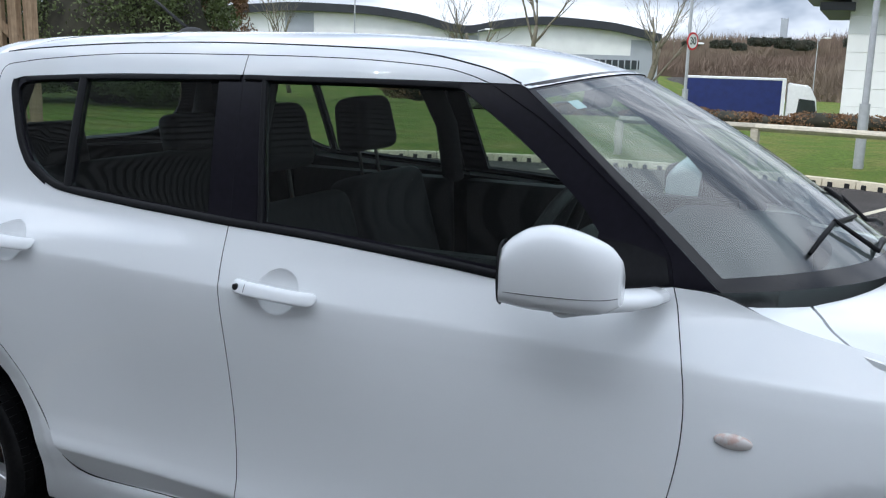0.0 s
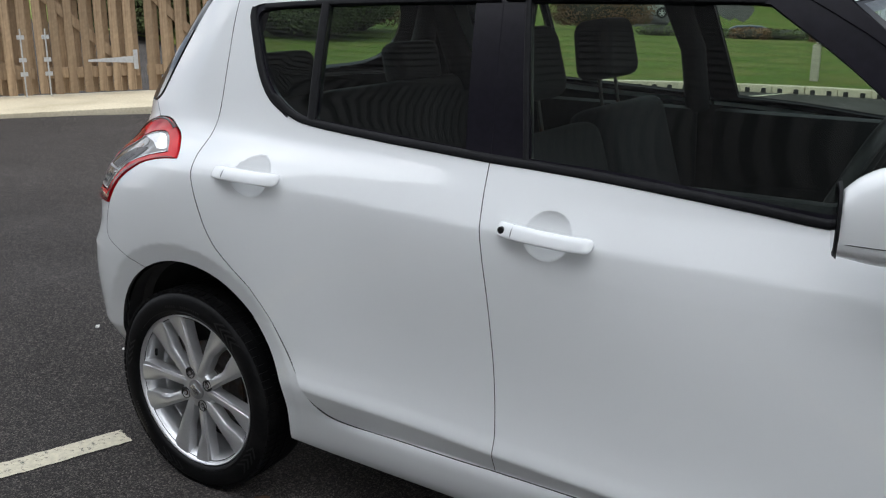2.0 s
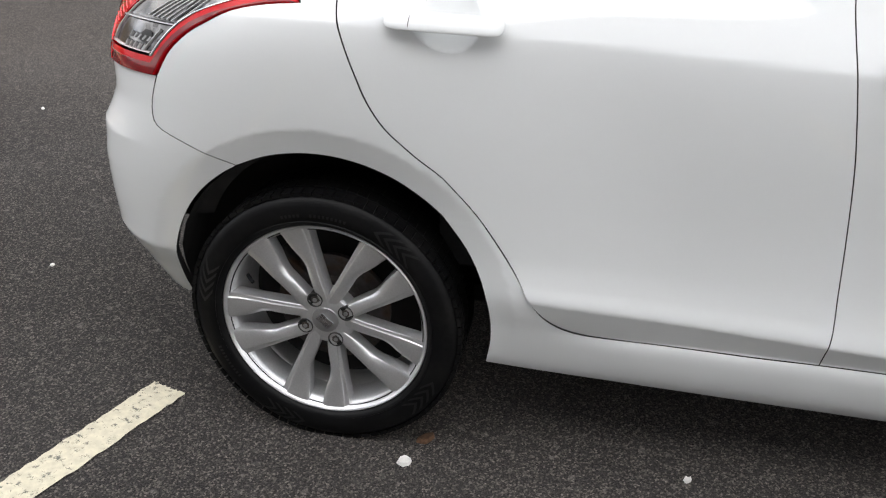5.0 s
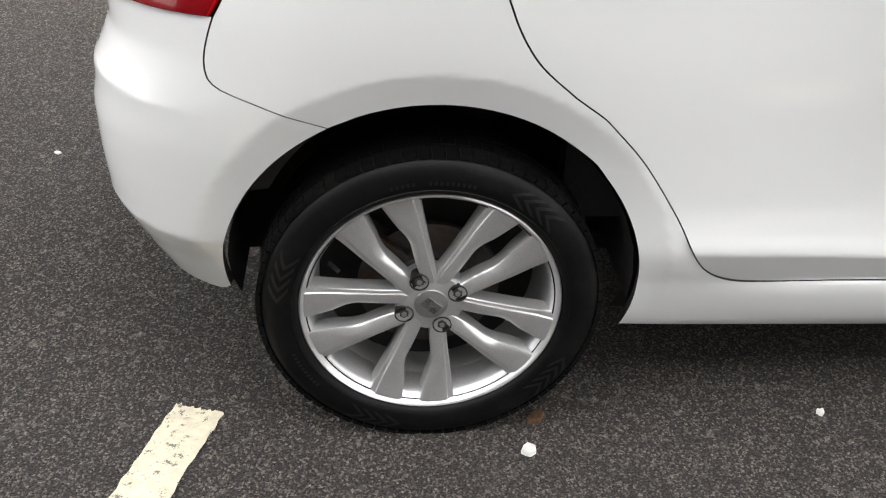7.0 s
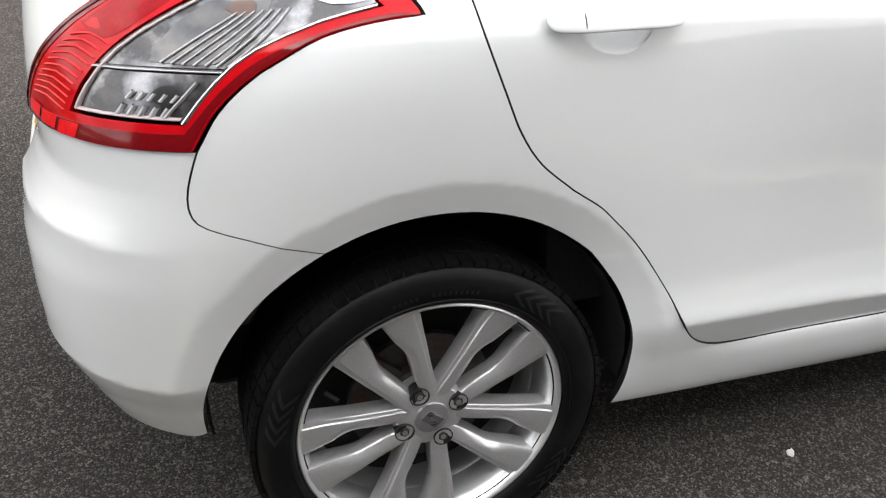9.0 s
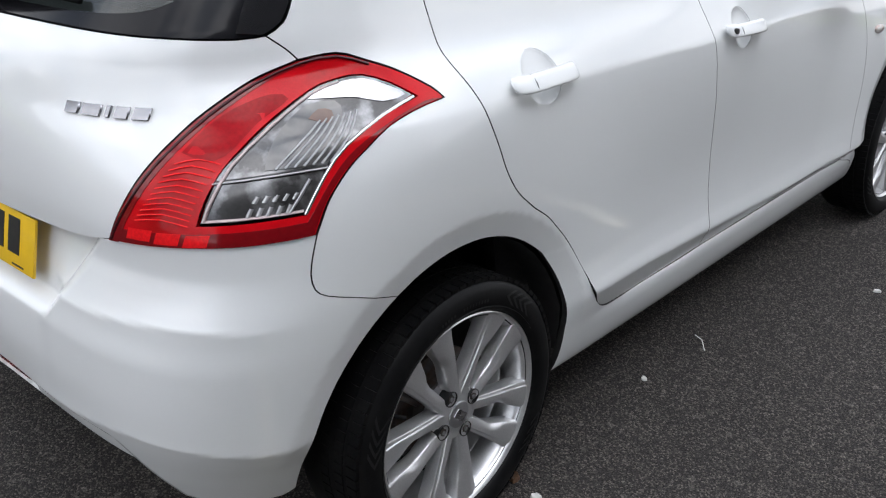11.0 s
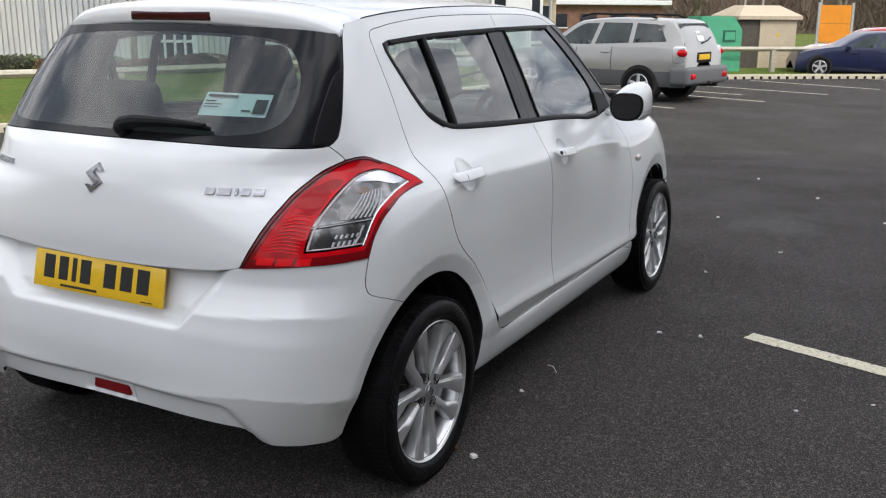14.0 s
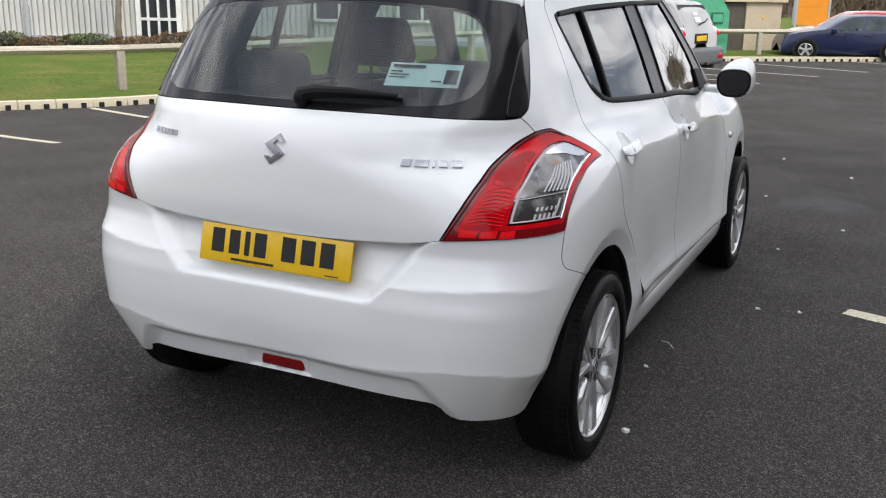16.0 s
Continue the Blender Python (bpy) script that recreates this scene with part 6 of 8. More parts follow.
bm = bmesh.new()
sweep(bm, [on_glass(-0.045, 1.108, 0.018), on_glass(-0.10, 1.114, 0.028), on_glass(-0.20, 1.118, 0.026), on_glass(-0.335, 1.120, 0.016)], [0.022, 0.019, 0.014, 0.008], 10)
bmesh.ops.create_uvsphere(bm, u_segments=16, v_segments=10, radius=0.026, matrix=Matrix.Translation(on_glass(-0.045, 1.104, 0.012)))
shade(bm)
wiper = part("rear_wiper", bm, M_TRIM, tailgate, "black rear wiper arm and blade")
bm = bmesh.new()
sweep(bm, [on_glass(-0.02, 1.122, 0.012), on_glass(-0.18, 1.124, 0.016), on_glass(-0.350, 1.116, 0.010)], [0.008, 0.013, 0.006], 6)
shade(bm)
part("wiper_blade", bm, M_TRIM, wiper)
# rear fog lamp
bm = bmesh.new()
box(bm, (0.03, 0.15, 0.045), (skin(UC, 0.345, bumper_dent(UC, 0.345))[0] + 0.010, -0.008, 0.346), Euler((0, radians(10), 0)), bevel=0.010, seg=3)
shade(bm)
part("fog_lamp", bm, M_DEEPRED, rear_bumper, "dark red fog lamp in a recess")

# notice stuck inside the rear window
def notice(y, z, out=-0.012):
    return on_glass(y, z, out)


bm = bmesh.new()
q = [notice(-0.265, 1.220), notice(-0.472, 1.218), notice(-0.475, 1.160), notice(-0.266, 1.160)]
bm.faces.new([bm.verts.new(p) for p in q])
sheet = part("window_notice", bm, M_PAPER, tailgate, "pale blue-white notice stuck inside the glass")


def on_notice(a, b, out=0.003):
    p = q[0].lerp(q[1], a).lerp(q[3].lerp(q[2], a), b)
    n = (q[1] - q[0]).cross(q[3] - q[0]).normalized()
    n = n if n.x < 0 else -n
    return p + n * out


for a0, a1, b0, b1 in ((0.05, 0.50, 0.10, 0.22), (0.04, 0.20, 0.36, 0.42), (0.04, 0.30, 0.50, 0.54), (0.04, 0.26, 0.62, 0.66), (0.62, 0.76, 0.74, 0.80), (0.79, 0.97, 0.26, 0.88)):
    bm = bmesh.new()
    bm.faces.new([bm.verts.new(on_notice(a, b)) for a, b in ((a0, b0), (a1, b0), (a1, b1), (a0, b1))])
    part("notice_bar", bm, M_INK, sheet)

# ---- cabin ----
def seat(x, y, back=True):
    base = thing("front_seat", "", "")
    base.parent = car
    base["label"] = "dark cloth front seat"
    base.matrix_basis = pose(x, y, 0.30)
    bm = bmesh.new()
    box(bm, (0.52, 0.50, 0.16), (0.20, 0, 0.22), Euler((0, radians(-8), 0)), bevel=0.06, seg=4)
    shade(bm, 60)
    part("seat_cushion", bm, M_CABIN, base)
    bm = bmesh.new()
    box(bm, (0.14, 0.50, 0.56), (-0.125, 0, 0.47), Euler((0, radians(-16), 0)), bevel=0.06, seg=4)
    shade(bm, 60)
    part("backrest", bm, M_CABIN, base)
    bm = bmesh.new()
    box(bm, (0.12, 0.260, 0.185), (-0.245, 0, 0.905), Euler((0, radians(-10), 0)), bevel=0.045, seg=5)
    for v in bm.verts:
        v.co.y *= 1.0 - 0.35 * max(0.0, (v.co.z - 0.90) / 0.1) * 0.6
    shade(bm, 60)
    hr = part("headrest", bm, M_CABIN, base, "dark padded headrest")
    for s in (-0.06, 0.06):
        bm = bmesh.new()
        rod(bm, (-0.215, s, 0.70), (-0.245, s, 0.86), 0.006)
        part("headrest_post", bm, M_STEEL, hr)
    return base


seat(1.03, -0.35)
seat(0.935, 0.35)
bench = thing("rear_seat", "", "")
bench.parent = car
bench["label"] = "dark cloth rear bench seat"
bm = bmesh.new()
box(bm, (0.50, 1.20, 0.18), (0.38, 0, 0.52), bevel=0.06, seg=4)
shade(bm, 60)
part("seat_cushion", bm, M_CABIN, bench)
bm = bmesh.new()
box(bm, (0.14, 1.22, 0.56), (0.03, 0, 0.80), Euler((0, radians(-17), 0)), bevel=0.05, seg=4)
shade(bm, 60)
part("backrest", bm, M_CABIN, bench)
for y in (-0.34, 0.34):
    bm = bmesh.new()
    box(bm, (0.09, 0.27, 0.16), (-0.055, y, 1.125), Euler((0, radians(-12), 0)), bevel=0.045, seg=4)
    shade(bm, 60)
    part("headrest", bm, M_CABIN, bench, "dark padded rear headrest")
# dashboard, steering wheel, door linings, headlining, parcel shelf, pillars
bm = bmesh.new()
box(bm, (0.46, 1.30, 0.32), (1.93, 0, 0.83), bevel=0.09, seg=4)
box(bm, (0.20, 0.34, 0.10), (1.74, -0.36, 0.985), bevel=0.04, seg=3)
shade(bm, 60)
part("dashboard", bm, M_PLASTIC, car, "black plastic dashboard")
bm = bmesh.new()
c, ax = Vector((1.575, -0.36, 0.965)), Euler((0, radians(-66), 0))
sweep(bm, [c + (ax.to_matrix() @ Vector((0.185 * math.cos(a), 0.185 * math.sin(a), 0))) for a in [2 * math.pi * k / 40 for k in range(41)]], 0.0165, 10)
for a in (0, math.pi, -math.pi / 2 + math.pi):
    rod(bm, c, c + (ax.to_matrix() @ Vector((0.18 * math.sin(a), 0.18 * math.cos(a), 0))), 0.018)
rod(bm, c - ax.to_matrix() @ Vector((0, 0, 0.03)), c + ax.to_matrix() @ Vector((0, 0, 0.02)), 0.06, 0.05)
shade(bm, 50)
part("steering_wheel", bm, M_PLASTIC, car, "black steering wheel")
for side in BOTH:
    bm = bmesh.new()
    for x0, x1 in ((0.22, 0.90), (0.96, 1.92)):
        box(bm, (x1 - x0, 0.05, 0.60), ((x0 + x1) / 2, -0.665 * side, 0.71), Euler((radians(-6 * side), 0, 0)), bevel=0.02)
    shade(bm)
    part("door_lining", bm, M_PLASTIC, car, "black door lining")
    for rows, r in (([(0.895, -0.655, 1.0), (0.885, -0.60, 1.20), (0.85, -0.485, 1.37)], [0.04, 0.04, 0.04]), ([(1.99, -0.62, 0.98), (1.76, -0.565, 1.20), (1.55, -0.485, 1.36)], [0.026, 0.026, 0.026]),
                    ([(0.02, -0.60, 1.03), (-0.02, -0.55, 1.20), (-0.02, -0.45, 1.36)], [0.060, 0.050, 0.04]), ([(-0.20, -0.55, 1.05), (-0.13, -0.52, 1.20), (-0.04, -0.43, 1.35)], [0.05, 0.045, 0.035])):
        bm = bmesh.new()
        sweep(bm, [(x, y * side, z) for x, y, z in rows], r, 12)
        shade(bm, 60)
        part("inner_pillar", bm, M_CABIN, car, "dark inner pillar trim")
def lining_at(a, b):
    x, y, z = roof_at(a, b)
    return x, y * 0.97, z - 0.028


grid_part("headlining", lining_at, 20, 16, M_LINING, car, "pale grey headlining", flip=True)
bm = bmesh.new()
box(bm, (0.30, 1.10, 0.025), (-0.20, 0, 1.005), bevel=0.008)
part("parcel_shelf", bm, M_CABIN, car, "dark parcel shelf")
bm = bmesh.new()
box(bm, (0.03, 0.22, 0.065), (1.60, 0.0, 1.345), Euler((0, radians(10), 0)), bevel=0.012, seg=3)
shade(bm)
part("interior_mirror", bm, M_PLASTIC, car, "dark interior mirror")


# ---- surroundings ----
M_GRASS = material("mown_grass", (0.098, 0.150, 0.024), rough=0.9, spec=0.15, grain=(16.0, 0.40), blend=(0.9, (0.175, 0.175, 0.048), 0.42, 0.70), bump=(45.0, 1.0, 0.04))
M_CONCRETE = material("pale_concrete", (0.56, 0.50, 0.37), rough=0.85, grain=(40.0, 0.12), blend=(1.3, (0.42, 0.37, 0.26), 0.45, 0.72), bump=(120.0, 0.3, 0.003))
M_SLOT = material("dark_slot", (0.012, 0.012, 0.012), rough=0.9, grain=(20.0, 0.2))
M_BOARD = wood_material("weathered_boards", (0.37, 0.265, 0.165), (0.215, 0.145, 0.088))
M_RAIL = wood_material("pale_rail_wood", (0.42, 0.38, 0.30), (0.30, 0.27, 0.21), across="z")
M_GALV = material("galvanised_steel", (0.55, 0.56, 0.57), rough=0.45, metal=0.6, grain=(30.0, 0.1))
M_POLE = material("grey_pole", (0.42, 0.43, 0.44), rough=0.5, metal=0.3, grain=(12.0, 0.1))
M_CLAD = material("grey_cladding", (0.66, 0.64, 0.60), rough=0.45, metal=0.1, grain=(2.0, 0.05), blend=(0.25, (0.54, 0.54, 0.56), 0.4, 0.7))
M_WHITECLAD = material("white_cladding", (0.84, 0.84, 0.82), rough=0.5, grain=(0.6, 0.06))
M_FASCIA = material("black_fascia", (0.030, 0.032, 0.038), rough=0.5, grain=(1.0, 0.15))
M_GREYPANEL = material("grey_panel", (0.36, 0.38, 0.41), rough=0.5, grain=(0.8, 0.06))
M_DARKGLASS = material("dark_window_glass", (0.030, 0.035, 0.042), rough=0.06, coat=0.5, grain=(2.0, 0.2))
M_WHITE = material("white_paint", (0.78, 0.78, 0.77), rough=0.5, grain=(8.0, 0.05))
M_HEDGE = material("hedge_leaves", (0.090, 0.115, 0.040), rough=0.7, grain=(2.2, 0.45))
M_BROWNHEDGE = material("brown_beech_leaves", (0.180, 0.100, 0.050), rough=0.8, grain=(2.2, 0.40))
M_BARK = material("bare_bark", (0.165, 0.145, 0.105), rough=0.9, grain=(8.0, 0.25), blend=(1.4, (0.20, 0.20, 0.11), 0.5, 0.75))
M_TWIG = material("winter_twigs", (0.150, 0.108, 0.080), rough=0.9, grain=(0.25, 0.30), blend=(0.05, (0.19, 0.150, 0.105), 0.42, 0.65))
M_BANK = material("rough_bank", (0.120, 0.088, 0.062), rough=0.95, grain=(1.4, 0.50), blend=(0.3, (0.165, 0.125, 0.085), 0.42, 0.62), bump=(4.0, 0.8, 0.2))
M_SILVER = material("silver_car_paint", (0.36, 0.355, 0.34), rough=0.3, metal=0.55, coat=0.8, grain=(2.0, 0.03))
M_CLADDING = material("grey_car_plastic", (0.115, 0.118, 0.122), rough=0.5, grain=(30.0, 0.1))
M_NAVY = material("navy_car_paint", (0.008, 0.012, 0.048), rough=0.30, coat=0.3, grain=(2.0, 0.05))
M_REDCAR = material("red_car_paint", (0.40, 0.025, 0.02), rough=0.3, coat=1.0, grain=(2.0, 0.05))
M_CARGLASS = material("car_window_glass", (0.040, 0.050, 0.050), rough=0.05, coat=0.15, spec=0.45, grain=(3.0, 0.3))
M_BLUECURTAIN = material("blue_truck_curtain", (0.012, 0.022, 0.115), rough=0.5, grain=(3.0, 0.15), bump=(2.5, 0.3, 0.03))
M_GREENBOX = material("green_painted_steel", (0.075, 0.36, 0.20), rough=0.55, grain=(6.0, 0.08))
M_BEIGE = material("beige_render", (0.52, 0.43, 0.31), rough=0.85, grain=(14.0, 0.07), blend=(0.9, (0.44, 0.36, 0.26), 0.45, 0.7))
M_BROWNDOOR = material("dark_brown_door", (0.085, 0.070, 0.055), rough=0.6, grain=(10.0, 0.15))
M_ORANGE = material("orange_board", (0.78, 0.27, 0.015), rough=0.5, grain=(3.0, 0.06))
M_BRICK = material("red_brick_far", (0.24, 0.13, 0.09), rough=0.85, grain=(3.0, 0.2))
M_DARKTREE = material("dark_evergreen", (0.040, 0.044, 0.030), rough=0.8, grain=(2.0, 0.4))
M_CORE = material("inner_leaf_shade", (0.030, 0.028, 0.018), rough=0.95, grain=(3.0, 0.4))
M_DARKBOARD = material("dark_cladding_board", (0.085, 0.080, 0.078), rough=0.7, grain=(3.0, 0.2))
M_DARKCORE = material("dark_cladding_back", (0.052, 0.050, 0.050), rough=0.8, grain=(3.0, 0.2))
M_SIGNRED = material("sign_red", (0.55, 0.015, 0.02), rough=0.4, grain=(20.0, 0.05))


def polar_line(rows):
    """Radius by heading of a line that runs round the middle of the place."""
    return pchip(sorted((math.degrees(math.atan2(y, x)), math.hypot(x, y)) for x, y in rows))


def along(rows, step):
    """Even steps along a bent line: place and heading."""
    pts, carry = [], 0.0
    for (x0, y0), (x1, y1) in zip(rows, rows[1:]):
        d = math.hypot(x1 - x0, y1 - y0)
        s = carry
        while s < d:
            pts.append((x0 + (x1 - x0) * s / d, y0 + (y1 - y0) * s / d, math.atan2(y1 - y0, x1 - x0)))
            s += step
        carry = s - d
    return pts


NEAR_KERB = [p for p in curve_points(KERB[2:16], 0.5)]


def off_line(rows, d):
    out = []
    for i, (x, y) in enumerate(rows):
        a, b = rows[max(0, i - 1)], rows[min(len(rows) - 1, i + 1)]
        t = Vector((b[0] - a[0], b[1] - a[1])).normalized()
        out.append((x - t.y * d, y + t.x * d))
    return out


# lawn beyond the kerb, one sheet to the far woods
def make_lawn():
    rk = polar_line(KERB)
    verts, faces = [], []
    heads = [h * 0.75 for h in range(-46, 205)]
    cols = [0.0, 0.25, 0.8, 1.6, 3, 5, 8, 12, 17, 23, 30, 40, 55, 75, 110, 170, 260, 420]
    for h in heads:
        r0 = rk(h) + 0.13
        for c in cols:
            x, y = (r0 + c) * math.cos(radians(h)), (r0 + c) * math.sin(radians(h))
            rise = 0.105 + 0.05 * smooth(0, 4, c) + 0.05 * noise.noise((x * 0.15, y * 0.15, 0)) * smooth(0.5, 6, c)
            verts.append((x, y, land(x, y) + rise))
    n = len(cols)
    for i in range(len(heads) - 1):
        for j in range(n - 1):
            faces.append((i * n + j, i * n + j + 1, (i + 1) * n + j + 1, (i + 1) * n + j))
    ob = new("lawn", mesh("lawn", verts, [f[::-1] for f in faces], M_GRASS))
    tagged(ob, "mown green grass behind the kerb", "lawn", kind="structure")


make_lawn()


# kerb of pale drainage blocks with dark inlet slots
def make_kerb():
    kerb = thing("drainage_kerb", "pale concrete drainage kerb with dark inlet slots", "kerb", kind="structure")
    rows = along(NEAR_KERB, 0.5)
    bm = bmesh.new()
    box(bm, (0.494, 0.16, 0.24), (0, 0.08, 0.0), bevel=0.014)
    shade(bm)
    me = bpy.data.meshes.new("kerb_block")
    bm.to_mesh(me)
    bm.free()
    me.materials.append(M_CONCRETE)
    # solid near-black blocks, their colour standing in for shaded inlet holes
    bm = bmesh.new()
    box(bm, (0.075, 0.03, 0.075), (-0.125, -0.004, 0.035), bevel=0.01)
    box(bm, (0.075, 0.03, 0.075), (0.125, -0.004, 0.035), bevel=0.01)
    ms = bpy.data.meshes.new("inlet_slot")
    bm.to_mesh(ms)
    bm.free()
    ms.materials.append(M_SLOT)
    for x, y, a in rows:
        if not (-13 < x < 31):
            continue
        ob = new("kerb_block", me)
        ob.parent = kerb
        ob.matrix_basis = pose(x, y, land(x, y), 0, 0, math.degrees(a))
        s = new("inlet_slot", ms)
        s.parent = ob


make_kerb()


# timber knee rail behind the kerb
def make_rail():
    line = off_line(NEAR_KERB, 1.15)
    posts = [p for p in along(line, 2.4) if -3.2 < p[0] < 30]
    for i, (x, y, a) in enumerate(posts[:-1]):
        g = land(x, y) + 0.10
        fence = thing("knee_rail", "weathered pale timber knee rail on square posts", "fence", (x, y, g), math.degrees(a), "knee rails")
        bm = bmesh.new()
        box(bm, (0.13, 0.13, 0.70), (0, 0, 0.27), bevel=0.012)
        shade(bm)
        part("post", bm, M_RAIL, fence)
        nx, ny, _ = posts[i + 1]
        d = Vector((nx - x, ny - y, land(nx, ny) - land(x, y)))
        bm = bmesh.new()
        box(bm, (d.length + 0.02, 0.10, 0.10), (d.length / 2, 0, 0.645), Euler((radians(45), 0, 0)), bevel=0.012)
        shade(bm)
        rail = part("rail", bm, M_RAIL, fence)
        rail.matrix_basis = pose(0, 0, 0, 0, 0, math.degrees(math.atan2(d.y, d.x) - a)) @ pose(0, 0, 0, 0, -math.degrees(math.atan2(d.z, math.hypot(d.x, d.y))), 0)


make_rail()


# boarded gates on a concrete strip
def make_gates():
    o, d = Vector((-8.9, 4.3, 0)), Vector((0.5, 0.866, 0))
    ang = 60.0
    bm = bmesh.new()
    box(bm, (10.4, 1.75, 0.16), (0, 0, -0.032), bevel=0.02)
    for k in range(-2, 3):
        box(bm, (0.012, 1.76, 0.002), (k * 1.8, 0, 0.0495))
    shade(bm)
    me = bpy.data.meshes.new("concrete_strip")
    bm.to_mesh(me)
    bm.free()
    me.materials.append(M_CONCRETE)
    strip = new("concrete_strip", me)
    c = o - d * 1.9 + Vector((0.866, -0.5, 0)) * 0.72
    strip.matrix_basis = pose(c.x, c.y, 0, 0, 0, ang)
    tagged(strip, "pale stained concrete strip in front of the gates", "pavement", kind="structure")
    rng = random.Random(11)
    bm = bmesh.new()
    box(bm, (0.098, 0.022, 2.60), (0, 0, 1.30), bevel=0.004, seg=1)
    board = bpy.data.meshes.new("board")
    bm.to_mesh(board)
    bm.free()
    board.materials.append(M_BOARD)

    def leaf(s0, s1, label, hinge, bolts):
        gate = thing("boarded_gate", label, "gate", (o.x + d.x * s0, o.y + d.y * s0, 0.045), ang, "boarded gates")
        L = s1 - s0
        n = int(L / 0.165)
        for k in range(n):
            for row, y in ((0, -0.045), (1, 0.045)):
                ob = new("board", board)
                ob.parent = gate
                ob.matrix_basis = pose(0.06 + k * L / n + (0.082 if row else 0), y, 0.03 + rng.uniform(-0.012, 0.012), 0, rng.uniform(-0.5, 0.5), 0)
        for z in (0.28, 1.25, 2.25):
            bm = bmesh.new()
            box(bm, (L - 0.02, 0.045, 0.13), (L / 2, 0.0, z), bevel=0.006)
            part("cross_rail", bm, M_BOARD, gate)
        for z0, z1 in ((0.30, 1.25), (1.30, 2.2)):
            bm = bmesh.new()
            a, b = Vector((0.1, 0.0, z1)), Vector((L - 0.1, 0.0, z0))
            box(bm, ((b - a).length, 0.04, 0.11), (a + b) / 2, Euler((0, math.atan2(a.z - b.z, b.x - a.x), 0)), bevel=0.005)
            part("brace", bm, M_BOARD, gate)
        if hinge:
            for z in (0.42, 1.36):
                bm = bmesh.new()
                extrude_outline(bm, [(L - 0.62, z - 0.012), (L - 0.08, z - 0.042), (L - 0.08, z + 0.042), (L - 0.62, z + 0.012)], 0.008, "xz", -0.064)
                box(bm, (0.055, 0.014, 0.24), (L - 0.05, -0.062, z), bevel=0.003)
                part("strap_hinge", bm, M_GALV, gate, "galvanised strap hinge")
        for x in bolts:
            bm = bmesh.new()
            rod(bm, (x, -0.068, 0.0), (x, -0.068, 0.82), 0.009)
            for z in (0.28, 0.45, 0.72):
                box(bm, (0.085, 0.016, 0.05), (x, -0.062, z), bevel=0.003)
            part("drop_bolt", bm, M_GALV, gate, "galvanised drop bolt")
        return gate

    leaf(-3.6, 0.28, "weathered brown boarded gate leaf with a drop bolt", False, (3.75,))
    g = leaf(0.30, 1.52, "weathered brown boarded gate leaf with strap hinges", True, (0.13,))
    bm = bmesh.new()
    rod(bm, (-0.14, -0.075, 1.36), (0.12, -0.075, 1.36), 0.010)
    box(bm, (0.14, 0.016, 0.06), (0.02, -0.064, 1.36), bevel=0.004)
    part("slide_bolt", bm, M_GALV, g, "galvanised sliding bolt")
    leaf(1.60, 2.74, "weathered brown boarded fence panel", False, ())


make_gates()


# leafy masses: many small leaf faces over a lumpy volume
def leaf_mass(name, label, category, at, size, count, mat, seed, leaf=0.09, kind=""):
    rng = random.Random(seed)
    verts, faces = [], []
    for _ in range(count):
        v = Vector((rng.gauss(0, 1), rng.gauss(0, 1), rng.gauss(0, 1))).normalized()
        v = Vector((math.copysign(abs(v.x) ** 0.6, v.x), math.copysign(abs(v.y) ** 0.6, v.y), math.copysign(abs(v.z) ** 0.7, v.z)))
        k = 0.86 + 0.16 * noise.noise(v * 2.1 + Vector((seed, 0, 0))) + rng.uniform(-0.10, 0.05)
        p = Vector((v.x * size[0] / 2, v.y * size[1] / 2, v.z * size[2] / 2)) * k + Vector((0, 0, size[2] / 2))
        if p.z < 0:
            p.z = -p.z * 0.3
        a = Vector((rng.gauss(0, 1), rng.gauss(0, 1), rng.gauss(0, 1))).normalized() * leaf * rng.uniform(0.6, 1.4)
        b = a.cross(Vector((rng.gauss(0, 1), rng.gauss(0, 1), rng.gauss(0, 1)))).normalized() * leaf * 0.55
        i = len(verts)
        verts += [p - a, p + b, p + a, p - b]
        faces.append((i, i + 1, i + 2, i + 3))
    ob = thing(name, label, category, at, 0, "", kind)
    part("leaves", mesh("leaves", verts, faces, mat, False), mat, ob)
    # dark lumpy core stands in for the shade deep among the leaves
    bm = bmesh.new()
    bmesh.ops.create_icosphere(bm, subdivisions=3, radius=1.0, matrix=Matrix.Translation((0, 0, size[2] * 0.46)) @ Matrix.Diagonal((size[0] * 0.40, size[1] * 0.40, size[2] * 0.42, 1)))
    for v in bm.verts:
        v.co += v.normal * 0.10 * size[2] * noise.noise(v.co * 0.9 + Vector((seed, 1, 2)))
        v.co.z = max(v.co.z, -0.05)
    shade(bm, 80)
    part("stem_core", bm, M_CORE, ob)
    return ob


leaf_mass("green_bush", "dark green leafy bush behind the fence", "bush", (-17.9, 19.3, -0.25), (7.5, 4.5, 4.6), 34000, M_HEDGE, 21, 0.055)
leaf_mass("green_bush", "dark green leafy bush behind the fence", "bush", (-22.5, 17.0, -0.25), (6.5, 4.5, 4.2), 22000, M_HEDGE, 22, 0.055)
leaf_mass("brown_bush", "brown beech bush holding its dead leaves", "bush", (-18.9, 22.8, -0.25), (5.6, 4.4, 5.4), 34000, M_BROWNHEDGE, 23, 0.05)
leaf_mass("winter_shrub", "reddish-brown leafless garden shrub on the grass", "bush", (-13.2, 30.5, -0.2), (4.2, 2.4, 1.5), 7000, M_BROWNHEDGE, 25, 0.045)


